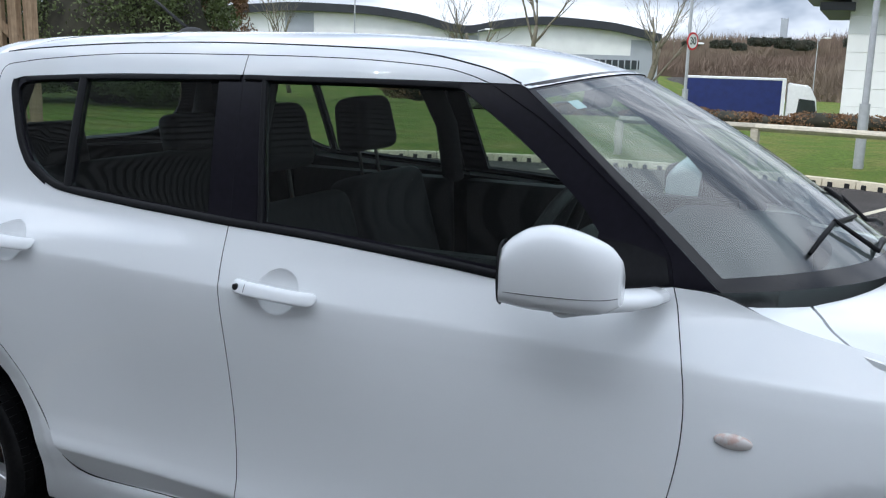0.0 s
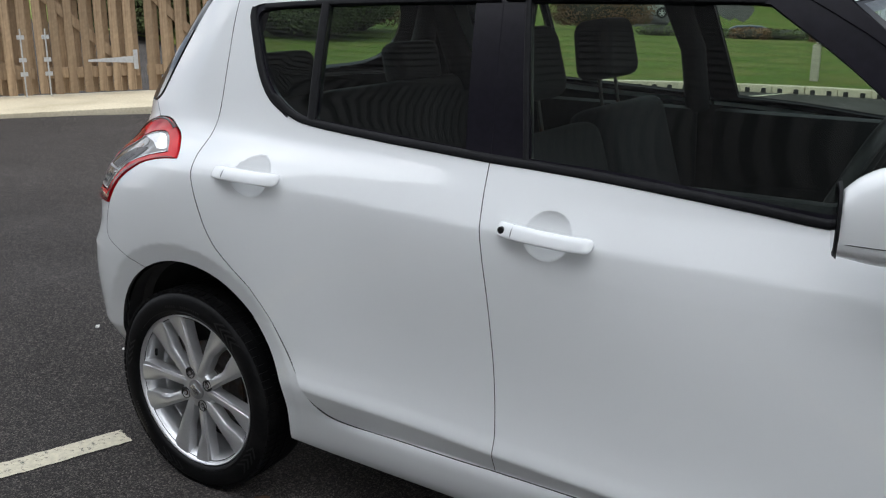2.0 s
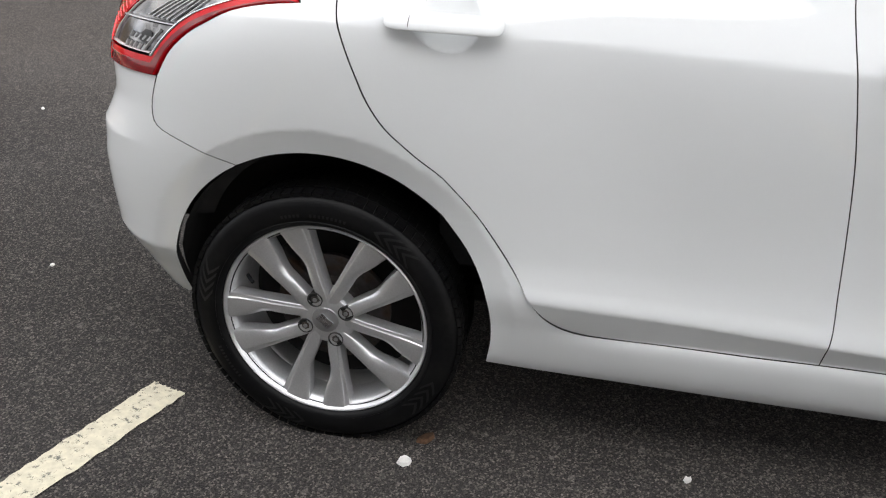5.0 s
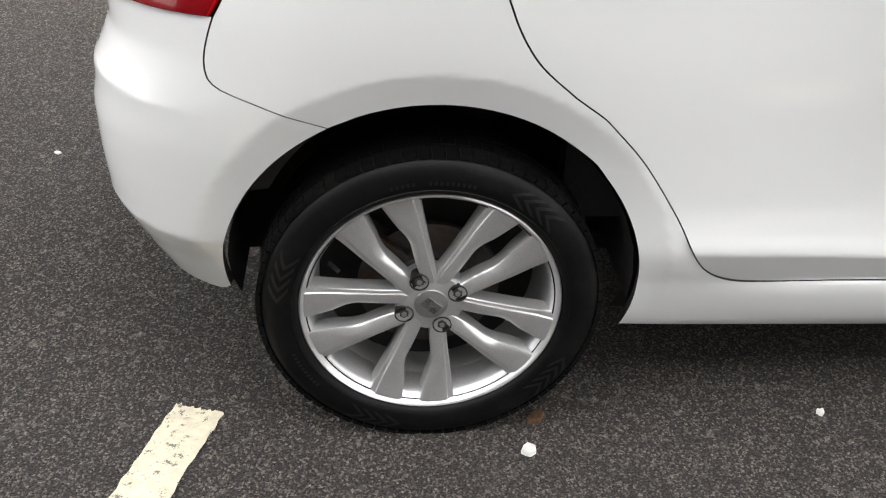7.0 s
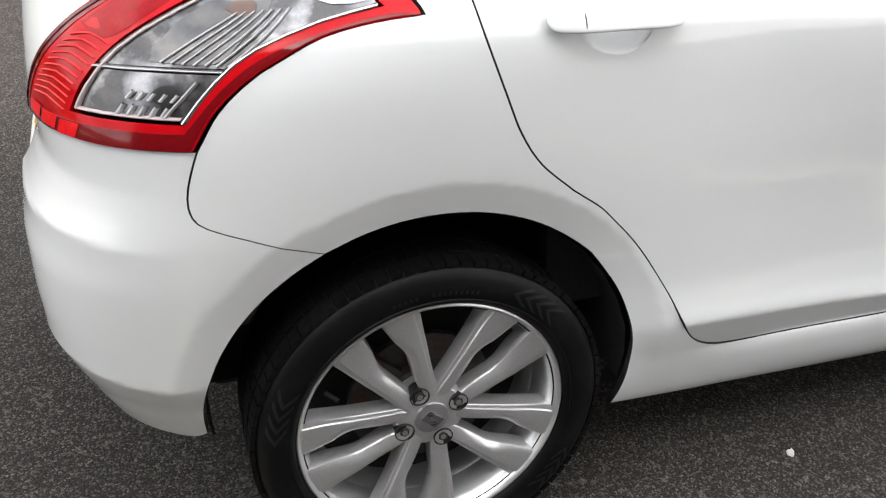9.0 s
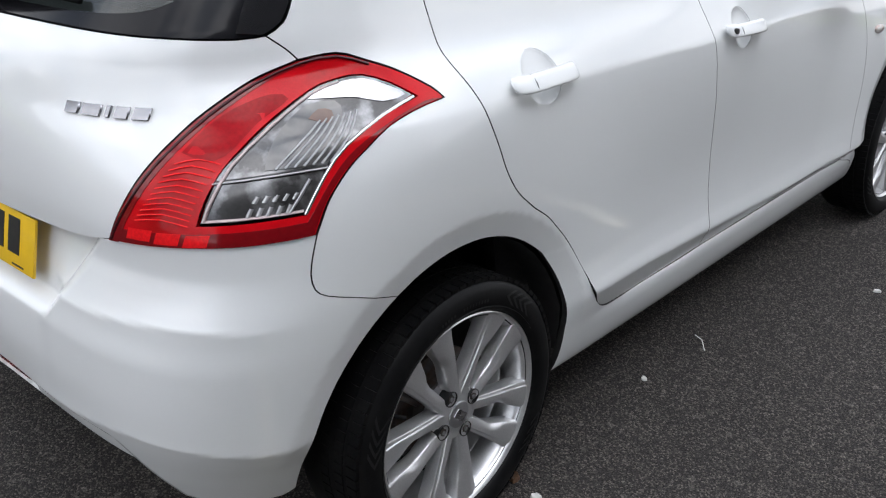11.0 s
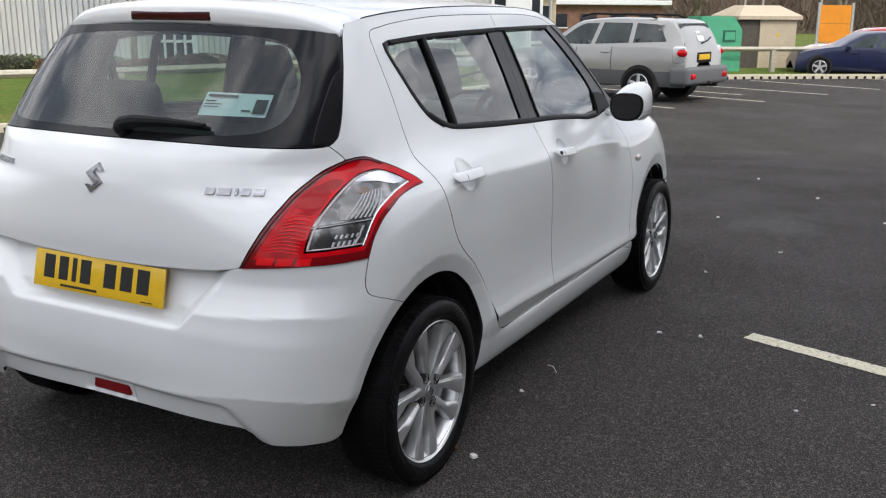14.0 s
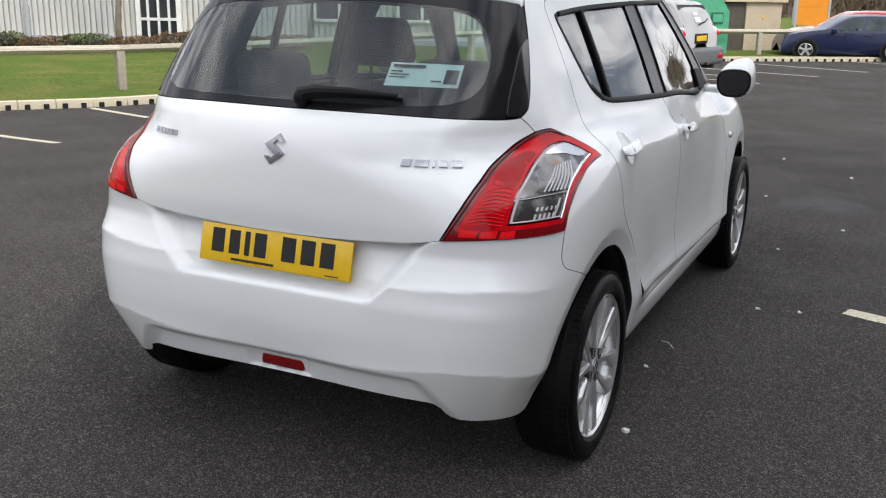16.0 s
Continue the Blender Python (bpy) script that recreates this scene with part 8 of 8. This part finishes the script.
def vehicle(name, label, at, turn, L, W, top, belt, low, base, paint, lower, glass_sides, axles, r, tail, nose_lamps=True, group=""):
    """A parked car: a shell lofted along its length (x from the tail, forwards), windows let in, wheels, lamps."""
    car2 = thing(name, label, "car", at, turn, group)
    topz, beltz = pchip(top), pchip(belt)
    N, rings = 44, []
    x0, x1 = top[0][0], top[-1][0]
    def half(x, z):
        t = (x - (x0 + x1) / 2) / ((x1 - x0) / 2)
        w = W / 2 * (1 - 0.13 * abs(t) ** 3.5)
        zb = beltz(x)
        if z > zb:
            return w * (0.955 - 0.20 * (z - zb) / 0.6)
        k = (z - (low + zb) / 2) / ((zb - low) / 2)
        return w * (1 - 0.045 * k * k - (0.02 if z < low + 0.05 else 0))
    verts, faces = [], []
    M = 13
    for i in range(N + 1):
        x = x0 + (x1 - x0) * (0.5 - 0.5 * math.cos(math.pi * i / N))
        zt, zb = topz(x), min(beltz(x), topz(x) - 0.02)
        zs = [low, low + 0.06, low + (zb - low) * 0.35, low + (zb - low) * 0.7, zb - 0.03, zb, zb + (zt - zb) * 0.35, zb + (zt - zb) * 0.72, zt - 0.05 if zt - zb > 0.1 else zb + (zt - zb) * 0.85]
        row = [(x, -half(x, z), z) for z in zs]
        w = half(x, zs[-1])
        row += [(x, -w * 0.90, zt - 0.018), (x, -w * 0.62, zt - 0.004), (x, -w * 0.3, zt), (x, 0, zt)]
        verts += row
    for i in range(N):
        for j in range(M - 1):
            faces.append((i * M + j, (i + 1) * M + j, (i + 1) * M + j + 1, i * M + j + 1))
    faces += [tuple(range(M))[::-1], tuple(N * M + k for k in range(M))]
    s = len(verts)
    verts += [(x, -y, z) for x, y, z in verts]
    faces += [tuple(s + k for k in f)[::-1] for f in faces]
    body = part("body", mesh("body", verts, faces, paint), paint, car2)
    me = body.data
    bm = bmesh.new()
    bm.from_mesh(me)
    bmesh.ops.remove_doubles(bm, verts=bm.verts[:], dist=0.002)
    bmesh.ops.recalc_face_normals(bm, faces=bm.faces[:])
    shade(bm, 38)
    bm.to_mesh(me)
    bm.free()
    for loop in glass_sides:
        for side in (1, -1):
            pts, fs, rg = fill(loop, (), (0.15, 0.12))
            vs = [(x, -side * (half(x, z) + 0.006), z) for x, z in pts]
            part("side_window", mesh("side_window", vs, [f if side == 1 else f[::-1] for f in fs], M_CARGLASS), M_CARGLASS, car2, "dark side window")
    if lower:
        for side in (1, -1):
            rowz = [low - 0.01, low + 0.10, low + lower]
            vs, fs = [], []
            for i in range(41):
                x = x0 + 0.02 + (x1 - x0 - 0.04) * i / 40
                for z in rowz:
                    vs.append((x, -side * (half(x, z) + 0.012), z))
            for i in range(40):
                for j in range(2):
                    fs.append((i * 3 + j, (i + 1) * 3 + j, (i + 1) * 3 + j + 1, i * 3 + j + 1))
            part("side_cladding", mesh("side_cladding", vs, fs, M_CLADDING), M_CLADDING, car2, "grey plastic side cladding")
    for ax in axles:
        for side in (-1, 1):
            # flush black disc stands in for the shaded opening round the wheel
            bm = bmesh.new()
            bmesh.ops.create_cone(bm, cap_ends=True, segments=36, radius1=r * 1.10, radius2=r * 1.10, depth=0.30, matrix=Matrix.Translation((ax, side * (W / 2 - 0.148), r + 0.015)) @ pose(0, 0, 0, 90, 0, 0))
            part("wheel_arch", bm, M_SHELL, car2)
            simple_wheel(car2, ax, side * (W / 2 - 0.085), r)
    bm = bmesh.new()
    box(bm, (L * 0.86, W * 0.8, 0.12), ((x0 + x1) / 2, 0, low + 0.02))
    part("underside", bm, M_SHELL, car2)
    tail(car2, half, x0)
    for side in (1, -1):
        bm = bmesh.new()
        xm = x1 - L * 0.335
        box(bm, (0.10, 0.20, 0.14), (xm, side * (W / 2 + 0.06), beltz(xm) + 0.04), bevel=0.035, seg=3)
        shade(bm)
        part("door_mirror", bm, paint, car2)
        bm = bmesh.new()
        box(bm, (0.18, 0.34, 0.15), (x1 - 0.16, side * (W / 2 - 0.34), low + (beltz(x1 - 0.3) - low) * 0.72), bevel=0.05, seg=3)
        shade(bm)
        part("head_lamp", bm, M_CLEAR, car2)
    for x in axles[:1]:
        for side in (1, -1):
            for xx in (x + (axles[1] - axles[0]) * 0.30, x + (axles[1] - axles[0]) * 0.62):
                bm = bmesh.new()
                box(bm, (0.20, 0.03, 0.035), (xx, -side * (half(xx, beltz(xx) - 0.12) + 0.012), beltz(xx) - 0.12), bevel=0.01)
                part("door_handle", bm, paint, car2)
                bm = bmesh.new()
                zs = [low + 0.12 + k * (beltz(xx) - low - 0.12) / 8 for k in range(9)]
                sweep(bm, [(xx - 0.14, -side * (half(xx, z) + 0.001), z) for z in zs], 0.006, 4)
                part("shut_line", bm, M_SHELL, car2)
    return car2


def suv_tail(c, half, x0):
    bm = bmesh.new()
    pts = [(-0.60, 1.60), (0.60, 1.60), (0.70, 1.16), (-0.70, 1.16)]
    vs = [bm.verts.new((0.33 - (z - 1.16) * -0.50 - 0.24 - 0.02, y, z)) for y, z in pts]
    bm.faces.new(vs)
    bmesh.ops.solidify(bm, geom=bm.faces[:], thickness=0.02)
    part("rear_window", bm, M_CARGLASS, c, "dark rear window with pale notices")
    for (y, z, w, h) in ((-0.22, 1.30, 0.26, 0.12), (-0.20, 1.42, 0.18, 0.06)):
        bm = bmesh.new()
        box(bm, (0.01, w, h), (0.045 + (z - 1.16) * 0.5, y + 0.2, z), Euler((0, radians(26), 0)))
        part("window_notice", bm, M_PAPER, c)
    for s in (1, -1):
        bm = bmesh.new()
        box(bm, (0.26, 0.20, 0.36), (0.155, s * 0.745, 0.98), Euler((0, 0, radians(s * 26))), bevel=0.07, seg=3)
        shade(bm)
        lamp = part("tail_lamp", bm, M_CLEAR, c, "clear and red tail lamp")
        bm = bmesh.new()
        bmesh.ops.create_uvsphere(bm, u_segments=16, v_segments=10, radius=1, matrix=Matrix.Translation((0.115, s * 0.785, 1.02)) @ Matrix.Diagonal((0.145, 0.075, 0.085, 1)))
        shade(bm)
        part("red_bulb", bm, M_RED, lamp)
        bm = bmesh.new()
        box(bm, (0.10, 0.20, 0.12), (-0.10, s * 0.68, 0.56), bevel=0.04, seg=3)
        shade(bm)
        part("bumper_lamp", bm, M_RED, c, "red bumper lamp")
        bm = bmesh.new()
        sweep(bm, [(0.75, s * 0.60, 1.70), (0.95, s * 0.62, 1.76), (2.2, s * 0.62, 1.78), (2.45, s * 0.60, 1.72)], 0.022, 8)
        part("roof_rail", bm, M_TRIM, c, "black roof rail")
    bm = bmesh.new()
    box(bm, (0.42, 1.80, 0.36), (0.08, 0, 0.56), bevel=0.09, seg=4)
    shade(bm)
    part("rear_bumper", bm, M_CLADDING, c, "grey plastic rear bumper")
    bm = bmesh.new()
    box(bm, (0.03, 0.64, 0.22), (0.012, 0, 0.92), bevel=0.02)
    part("plate_recess", bm, M_TRIM, c)
    bm = bmesh.new()
    box(bm, (0.012, 0.46, 0.11), (-0.008, 0, 0.93), bevel=0.003)
    part("number_plate", bm, M_YELLOW, c, "yellow number plate")
    bm = bmesh.new()
    sweep(bm, [(0.05, 0.05, 1.20), (0.02, -0.15, 1.26), (0.06, -0.35, 1.32)], 0.014, 6)
    part("rear_wiper", bm, M_TRIM, c)
    bm = bmesh.new()
    sweep(bm, [(0.3, -0.45, 0.33), (-0.12, -0.45, 0.34)], 0.035, 10)
    part("exhaust", bm, M_STEEL, c)
    bm = bmesh.new()
    box(bm, (0.14, 0.08, 0.06), (-0.12, 0.0, 0.42), bevel=0.01)
    part("tow_bar", bm, M_STEEL, c)
    for s in (1, -1):
        bm = bmesh.new()
        for k in range(4):
            box(bm, (0.10, 0.02, 0.045), (0.62 - 0.02 * k, s * 0.742, 1.30 + 0.085 * k), bevel=0.008)
        part("vent_bars", bm, M_SILVER, c)


SUV_TOP = [(0.0, 1.02), (0.06, 1.16), (0.24, 1.52), (0.40, 1.67), (0.75, 1.70), (1.6, 1.71), (2.35, 1.66), (2.75, 1.46), (3.2, 1.13), (3.5, 1.06), (4.1, 0.98), (4.4, 0.86), (4.5, 0.62)]
SUV_SIDE = [loop_of([(0.42, 1.24), (0.60, 1.57)], [(0.60, 1.57), (1.10, 1.60)], [(1.10, 1.60), (1.12, 1.20)], [(1.12, 1.20), (0.42, 1.24)]),
            loop_of([(1.22, 1.20), (1.20, 1.60)], [(1.20, 1.60), (1.85, 1.60)], [(1.85, 1.60), (1.98, 1.16)], [(1.98, 1.16), (1.22, 1.20)]),
            loop_of([(2.08, 1.15), (1.96, 1.59)], [(1.96, 1.59), (2.32, 1.56), (2.60, 1.40), (2.95, 1.14)], [(2.95, 1.14), (2.08, 1.15)])]
suv_fwd = Vector((0.220, 0.9755))
suv_axle = Vector((16.96, 3.18))
suv_tail_at = suv_axle - suv_fwd * 0.92
suv = vehicle("parked_suv", "silver off-road estate with grey lower cladding and roof rails", (suv_tail_at.x, suv_tail_at.y, -0.30), math.degrees(math.atan2(suv_fwd.y, suv_fwd.x)), 4.5, 1.82, SUV_TOP, [(0.0, 1.00), (0.5, 1.14), (1.2, 1.13), (2.6, 1.08), (3.3, 1.02), (4.1, 0.84), (4.4, 0.70), (4.5, 0.54)], 0.34, 0, M_SILVER, 0.30, SUV_SIDE, (0.92, 3.54), 0.355, suv_tail)

suv.scale = (1.0, 1.0, 0.95)


def estate_tail(c, half, x0):
    for s in (1, -1):
        bm = bmesh.new()
        box(bm, (0.22, 0.24, 0.18), (0.13, s * 0.74, 0.84), bevel=0.06, seg=3)
        shade(bm)
        part("tail_lamp", bm, M_DEEPRED, c, "red tail lamp")


EST_TOP = [(0.0, 0.80), (0.10, 0.98), (0.45, 1.32), (0.8, 1.41), (1.6, 1.44), (2.2, 1.40), (2.6, 1.22), (3.0, 0.98), (3.4, 0.92), (3.9, 0.83), (4.10, 0.72), (4.18, 0.50)]
EST_SIDE = [loop_of([(0.36, 0.98), (0.62, 1.29)], [(0.62, 1.29), (1.10, 1.33)], [(1.10, 1.33), (1.08, 0.96)], [(1.08, 0.96), (0.36, 0.98)]),
            loop_of([(1.16, 0.96), (1.17, 1.33)], [(1.17, 1.33), (1.72, 1.33)], [(1.72, 1.33), (1.90, 0.94)], [(1.90, 0.94), (1.16, 0.96)]),
            loop_of([(1.98, 0.94), (1.80, 1.33)], [(1.80, 1.33), (2.15, 1.30), (2.45, 1.15), (2.80, 0.93)], [(2.80, 0.93), (1.98, 0.94)])]
est_fwd, est_right = Vector((-0.309, 0.951)), Vector((0.951, 0.309))
EST_SIZE = 0.93
est_at = Vector((25.96, 1.24)) - est_fwd * 3.50 * EST_SIZE + est_right * 0.80 * EST_SIZE
estate = vehicle("parked_estate", "dark blue estate car with silver wheels", (est_at.x, est_at.y, -0.30), math.degrees(math.atan2(est_fwd.y, est_fwd.x)), 4.3, 1.77, EST_TOP, [(0.0, 0.74), (0.5, 0.94), (1.6, 0.92), (2.9, 0.89), (3.6, 0.80), (4.05, 0.64), (4.18, 0.44)], 0.20, 0, M_NAVY, 0, EST_SIDE, (1.03, 3.50), 0.325, estate_tail)
estate.scale = (EST_SIZE, EST_SIZE, 0.87)
red_at = est_at + est_right * 3.4 - est_fwd * 1.1
vehicle("parked_hatchback", "red hatchback parked behind the blue estate", (red_at.x, red_at.y, -0.42), math.degrees(math.atan2(est_fwd.y, est_fwd.x)), 4.0, 1.7, EST_TOP, [(0.0, 0.74), (0.5, 0.94), (1.6, 0.92), (2.9, 0.89), (3.6, 0.80), (4.05, 0.64), (4.18, 0.44)], 0.20, 0, M_REDCAR, 0, EST_SIDE, (0.95, 3.50), 0.31, estate_tail)
for k, (x, y, a, m, lab) in enumerate(((-21.5, 55.5, 20, M_SILVER, "silver car parked beyond the grass"), (-25.5, 54.0, 22, M_WHITE, "white car parked beyond the grass"), (-17.0, 57.0, 18, M_NAVY, "dark car parked beyond the grass"))):
    vehicle("parked_car", lab, (x, y, land(x, y) + 0.1), a, 4.3, 1.75, EST_TOP, [(0.0, 0.74), (0.5, 0.94), (1.6, 0.92), (2.9, 0.89), (3.6, 0.80), (4.05, 0.64), (4.18, 0.44)], 0.20, 0, m, 0, EST_SIDE, (0.95, 3.50), 0.31, estate_tail, group="cars beyond the grass")

# curtain-sided lorry on the lower road
lorry = thing("lorry", "lorry with a blue curtain-sided body and white cab", "lorry", (-8.15, 57.0, -3.15), 5.5)
bm = bmesh.new()
box(bm, (5.5, 2.4, 2.55), (2.80, 0, 2.62), bevel=0.04)
part("curtain_body", bm, M_BLUECURTAIN, lorry, "dark blue curtain side")
bm = bmesh.new()
box(bm, (5.6, 2.45, 0.12), (2.80, 0, 3.95), bevel=0.02)
box(bm, (0.22, 2.45, 2.7), (5.58, 0, 2.65), bevel=0.02)
part("body_frame", bm, M_WHITE, lorry, "white body frame")
bm = bmesh.new()
extrude_outline(bm, [(5.75, 0.7), (7.45, 0.7), (7.55, 1.7), (7.38, 2.9), (7.0, 3.62), (5.80, 3.75)], 2.2, "xz", -1.1)
bmesh.ops.bevel(bm, geom=bm.edges[:], offset=0.06, segments=2, affect="EDGES")
shade(bm)
cab = part("cab", bm, M_WHITE, lorry, "white cab")
bm = bmesh.new()
extrude_outline(bm, [(6.35, 1.95), (7.47, 1.90), (7.32, 2.82), (6.45, 2.90)], 2.24, "xz", -1.12)
part("cab_window", bm, M_DARKGLASS, cab)
for x in (1.0, 2.0, 6.9):
    for s in (-1, 1):
        bm = bmesh.new()
        rod(bm, (x, s * 0.85, 0.48), (x, s * 1.15, 0.48), 0.48, seg=24)
        part("wheel", bm, M_TYRE, lorry)
bm = bmesh.new()
box(bm, (7.2, 1.0, 0.25), (3.6, 0, 0.95))
part("chassis", bm, M_SHELL, lorry)

# green container, beige substation, white rail, orange board
gb = thing("green_container", "green painted steel recycling container with a slot", "container", (25.42, 4.02, -0.22), -51)
bm = bmesh.new()
extrude_outline(bm, [(-1.1, 0.0), (1.0, 0.0), (1.0, 1.35), (0.55, 1.75), (-1.1, 1.75)], 1.5, "xz", -0.75)
bmesh.ops.bevel(bm, geom=bm.edges[:], offset=0.03, segments=2, affect="EDGES")
shade(bm)
part("body", bm, M_GREENBOX, gb)
bm = bmesh.new()
box(bm, (0.62, 0.05, 0.36), (0.35, -0.77, 1.15), bevel=0.01)
part("slot_frame", bm, material("dark_green_steel", (0.02, 0.12, 0.07), rough=0.5, grain=(10.0, 0.1)), gb)
bm = bmesh.new()
box(bm, (0.50, 0.03, 0.24), (0.37, -0.80, 1.15), bevel=0.01)
part("slot_flap", bm, M_GREENBOX, gb)
for piece in gb.children:
    piece.data.transform(Matrix.Diagonal((0.60, 0.60, 0.88, 1)))
sub = thing("substation", "beige rendered substation with a shallow hipped roof", "shed", (27.82, 3.59, -0.25), -51)
bm = bmesh.new()
box(bm, (1.95, 2.6, 2.05), (0.95, 0, 1.02), bevel=0.02)
part("wall", bm, M_BEIGE, sub)
bm = bmesh.new()
box(bm, (1.15, 2.5, 2.03), (-0.55, 0.03, 1.015), bevel=0.02)
part("dark_side", bm, M_BROWNDOOR, sub, "dark brown louvred bay")
bm = bmesh.new()
base = [(-1.3, -1.5), (2.1, -1.5), (2.1, 1.5), (-1.3, 1.5)]
b0 = [bm.verts.new((x, y, 2.06)) for x, y in base]
b1 = [bm.verts.new((x, y, 2.20)) for x, y in base]
t1 = [bm.verts.new((x, y, 2.62)) for x, y in ((-0.55, -0.55), (1.35, -0.55), (1.35, 0.55), (-0.55, 0.55))]
bm.faces.new(b0[::-1])
bm.faces.new(t1)
for k in range(4):
    j = (k + 1) % 4
    bm.faces.new((b0[k], b0[j], b1[j], b1[k]))
    bm.faces.new((b1[k], b1[j], t1[j], t1[k]))
part("roof", bm, M_BEIGE, sub, "pale hipped roof")
bm = bmesh.new()
box(bm, (0.10, 0.02, 0.16), (0.95, -1.31, 1.45))
part("warning_label", bm, M_YELLOW, sub)
for piece in sub.children:
    piece.data.transform(Matrix.Diagonal((0.60, 0.60, 0.72, 1)))
ob_ = thing("orange_board", "orange board on two grey posts", "sign", (42.2, 2.7, -0.35), -66)
for z in (0.95, 1.72):
    bm = bmesh.new()
    box(bm, (1.3, 0.05, 0.76), (0, 0, z), bevel=0.01)
    part("board", bm, M_ORANGE, ob_)
for x in (-0.70, 0.70):
    bm = bmesh.new()
    box(bm, (0.10, 0.08, 2.2), (x, 0, 1.1), bevel=0.01)
    part("post", bm, M_POLE, ob_)
gs = thing("green_sign", "small green sign on a dark post", "sign", (2.0, 62.0, -2.6), 0)
bm = bmesh.new()
box(bm, (1.4, 0.2, 1.4), (0, 0, 3.0), bevel=0.03)
part("sign_panel", bm, M_GREENBOX, gs)
bm = bmesh.new()
box(bm, (0.3, 0.15, 2.4), (0, 0, 1.2))
part("post", bm, M_SHELL, gs)

# dark clad building behind the camera's way, mirrored in the car's side
back = thing("service_building", "dark building clad in upright ribs with boards above, opposite the car", "building", (-4.75, -8.2, 0), 0)
for k in range(20):
    bm = bmesh.new()
    box(bm, (18.5, 0.05, 0.155), (0, 0, 6.35 + k * 0.17), Euler((radians(14), 0, 0)), bevel=0.006, seg=1)
    part("board", bm, M_DARKBOARD, back)
rib = bmesh.new()
box(rib, (0.115, 0.07, 6.10), (0, 0, 3.15), bevel=0.008, seg=1)
rib_mesh = bpy.data.meshes.new("rib")
rib.to_mesh(rib_mesh)
rib.free()
rib_mesh.materials.append(M_DARKBOARD)
for k in range(74):
    ob = new("rib", rib_mesh)
    ob.parent = back
    ob.matrix_basis = pose(-9.1 + 0.22 * k, 0, 0)
bm = bmesh.new()
box(bm, (18.5, 6.0, 9.7), (0, -3.06, 4.85))
part("core", bm, M_DARKCORE, back)


# ---- chips and scraps on the asphalt ----
def scrap(x, y, size, seed, mat, label):
    rng = random.Random(seed)
    bm = bmesh.new()
    pts = []
    n = 9
    for k in range(n):
        a = 2 * math.pi * k / n
        r = size * rng.uniform(0.6, 1.1)
        pts.append((r * math.cos(a), r * 0.7 * math.sin(a)))
    top = [bm.verts.new((px * 0.85, py * 0.85, size * rng.uniform(0.25, 0.5))) for px, py in pts]
    low = [bm.verts.new((px, py, 0)) for px, py in pts]
    bm.faces.new(top)
    for k in range(n):
        bm.faces.new((low[k], low[(k + 1) % n], top[(k + 1) % n], top[k]))
    bmesh.ops.recalc_face_normals(bm, faces=bm.faces[:])
    me = bpy.data.meshes.new("stone_chip")
    bm.to_mesh(me)
    bm.free()
    me.materials.append(mat)
    ob = new("stone_chip", me)
    ob.matrix_basis = pose(x, y, land(x, y) + 0.001, 0, 0, rng.uniform(0, 180))
    tagged(ob, label, "stone chip", "chips on the asphalt")


M_CHIP = material("white_chip", (0.72, 0.71, 0.68), rough=0.8, grain=(60.0, 0.15))
for k, (x, y, s) in enumerate(((0.190, -0.862, 0.021), (0.783, -0.778, 0.013), (1.727, -1.058, 0.016), (1.765, -1.240, 0.015), (-1.35, -0.15, 0.016), (-0.95, 0.30, 0.011), (-1.25, -0.75, 0.012), (-1.05, -0.25, 0.010), (0.30, -2.15, 0.012), (2.9, -1.0, 0.014),
                              (3.6, -1.3, 0.015), (4.6, -0.7, 0.016), (5.1, -1.8, 0.017), (3.3, -0.5, 0.012), (6.2, -1.2, 0.02), (1.1, -1.75, 0.009), (-2.3, 3.1, 0.014), (-3.2, 2.2, 0.014), (-4.1, 3.3, 0.018), (-1.9, 1.0, 0.012), (-0.9, 1.45, 0.013), (1.3, -2.0, 0.009), (2.4, -2.2, 0.011), (7.4, -0.5, 0.02), (8.5, -2.1, 0.02))):
    scrap(x, y, s, 100 + k, M_CHIP, "small white chip lying on the asphalt")
M_RUST = material("rust_stain", (0.10, 0.052, 0.028), rough=0.9, grain=(90.0, 0.4))
# raised crumb added in place of a faint, flat rusty mark
scrap(0.215, -0.775, 0.026, 300, M_RUST, "faint rusty brown mark on the asphalt, shaped as a crumb")
bm = bmesh.new()
sweep(bm, [(1.02, -0.83, 0.006), (1.06, -0.80, 0.012), (1.085, -0.765, 0.005)], 0.0015, 5)
me = bpy.data.meshes.new("straw")
bm.to_mesh(me)
bm.free()
me.materials.append(M_CHIP)
tagged(new("straw", me), "thin pale straw lying on the asphalt", "straw")
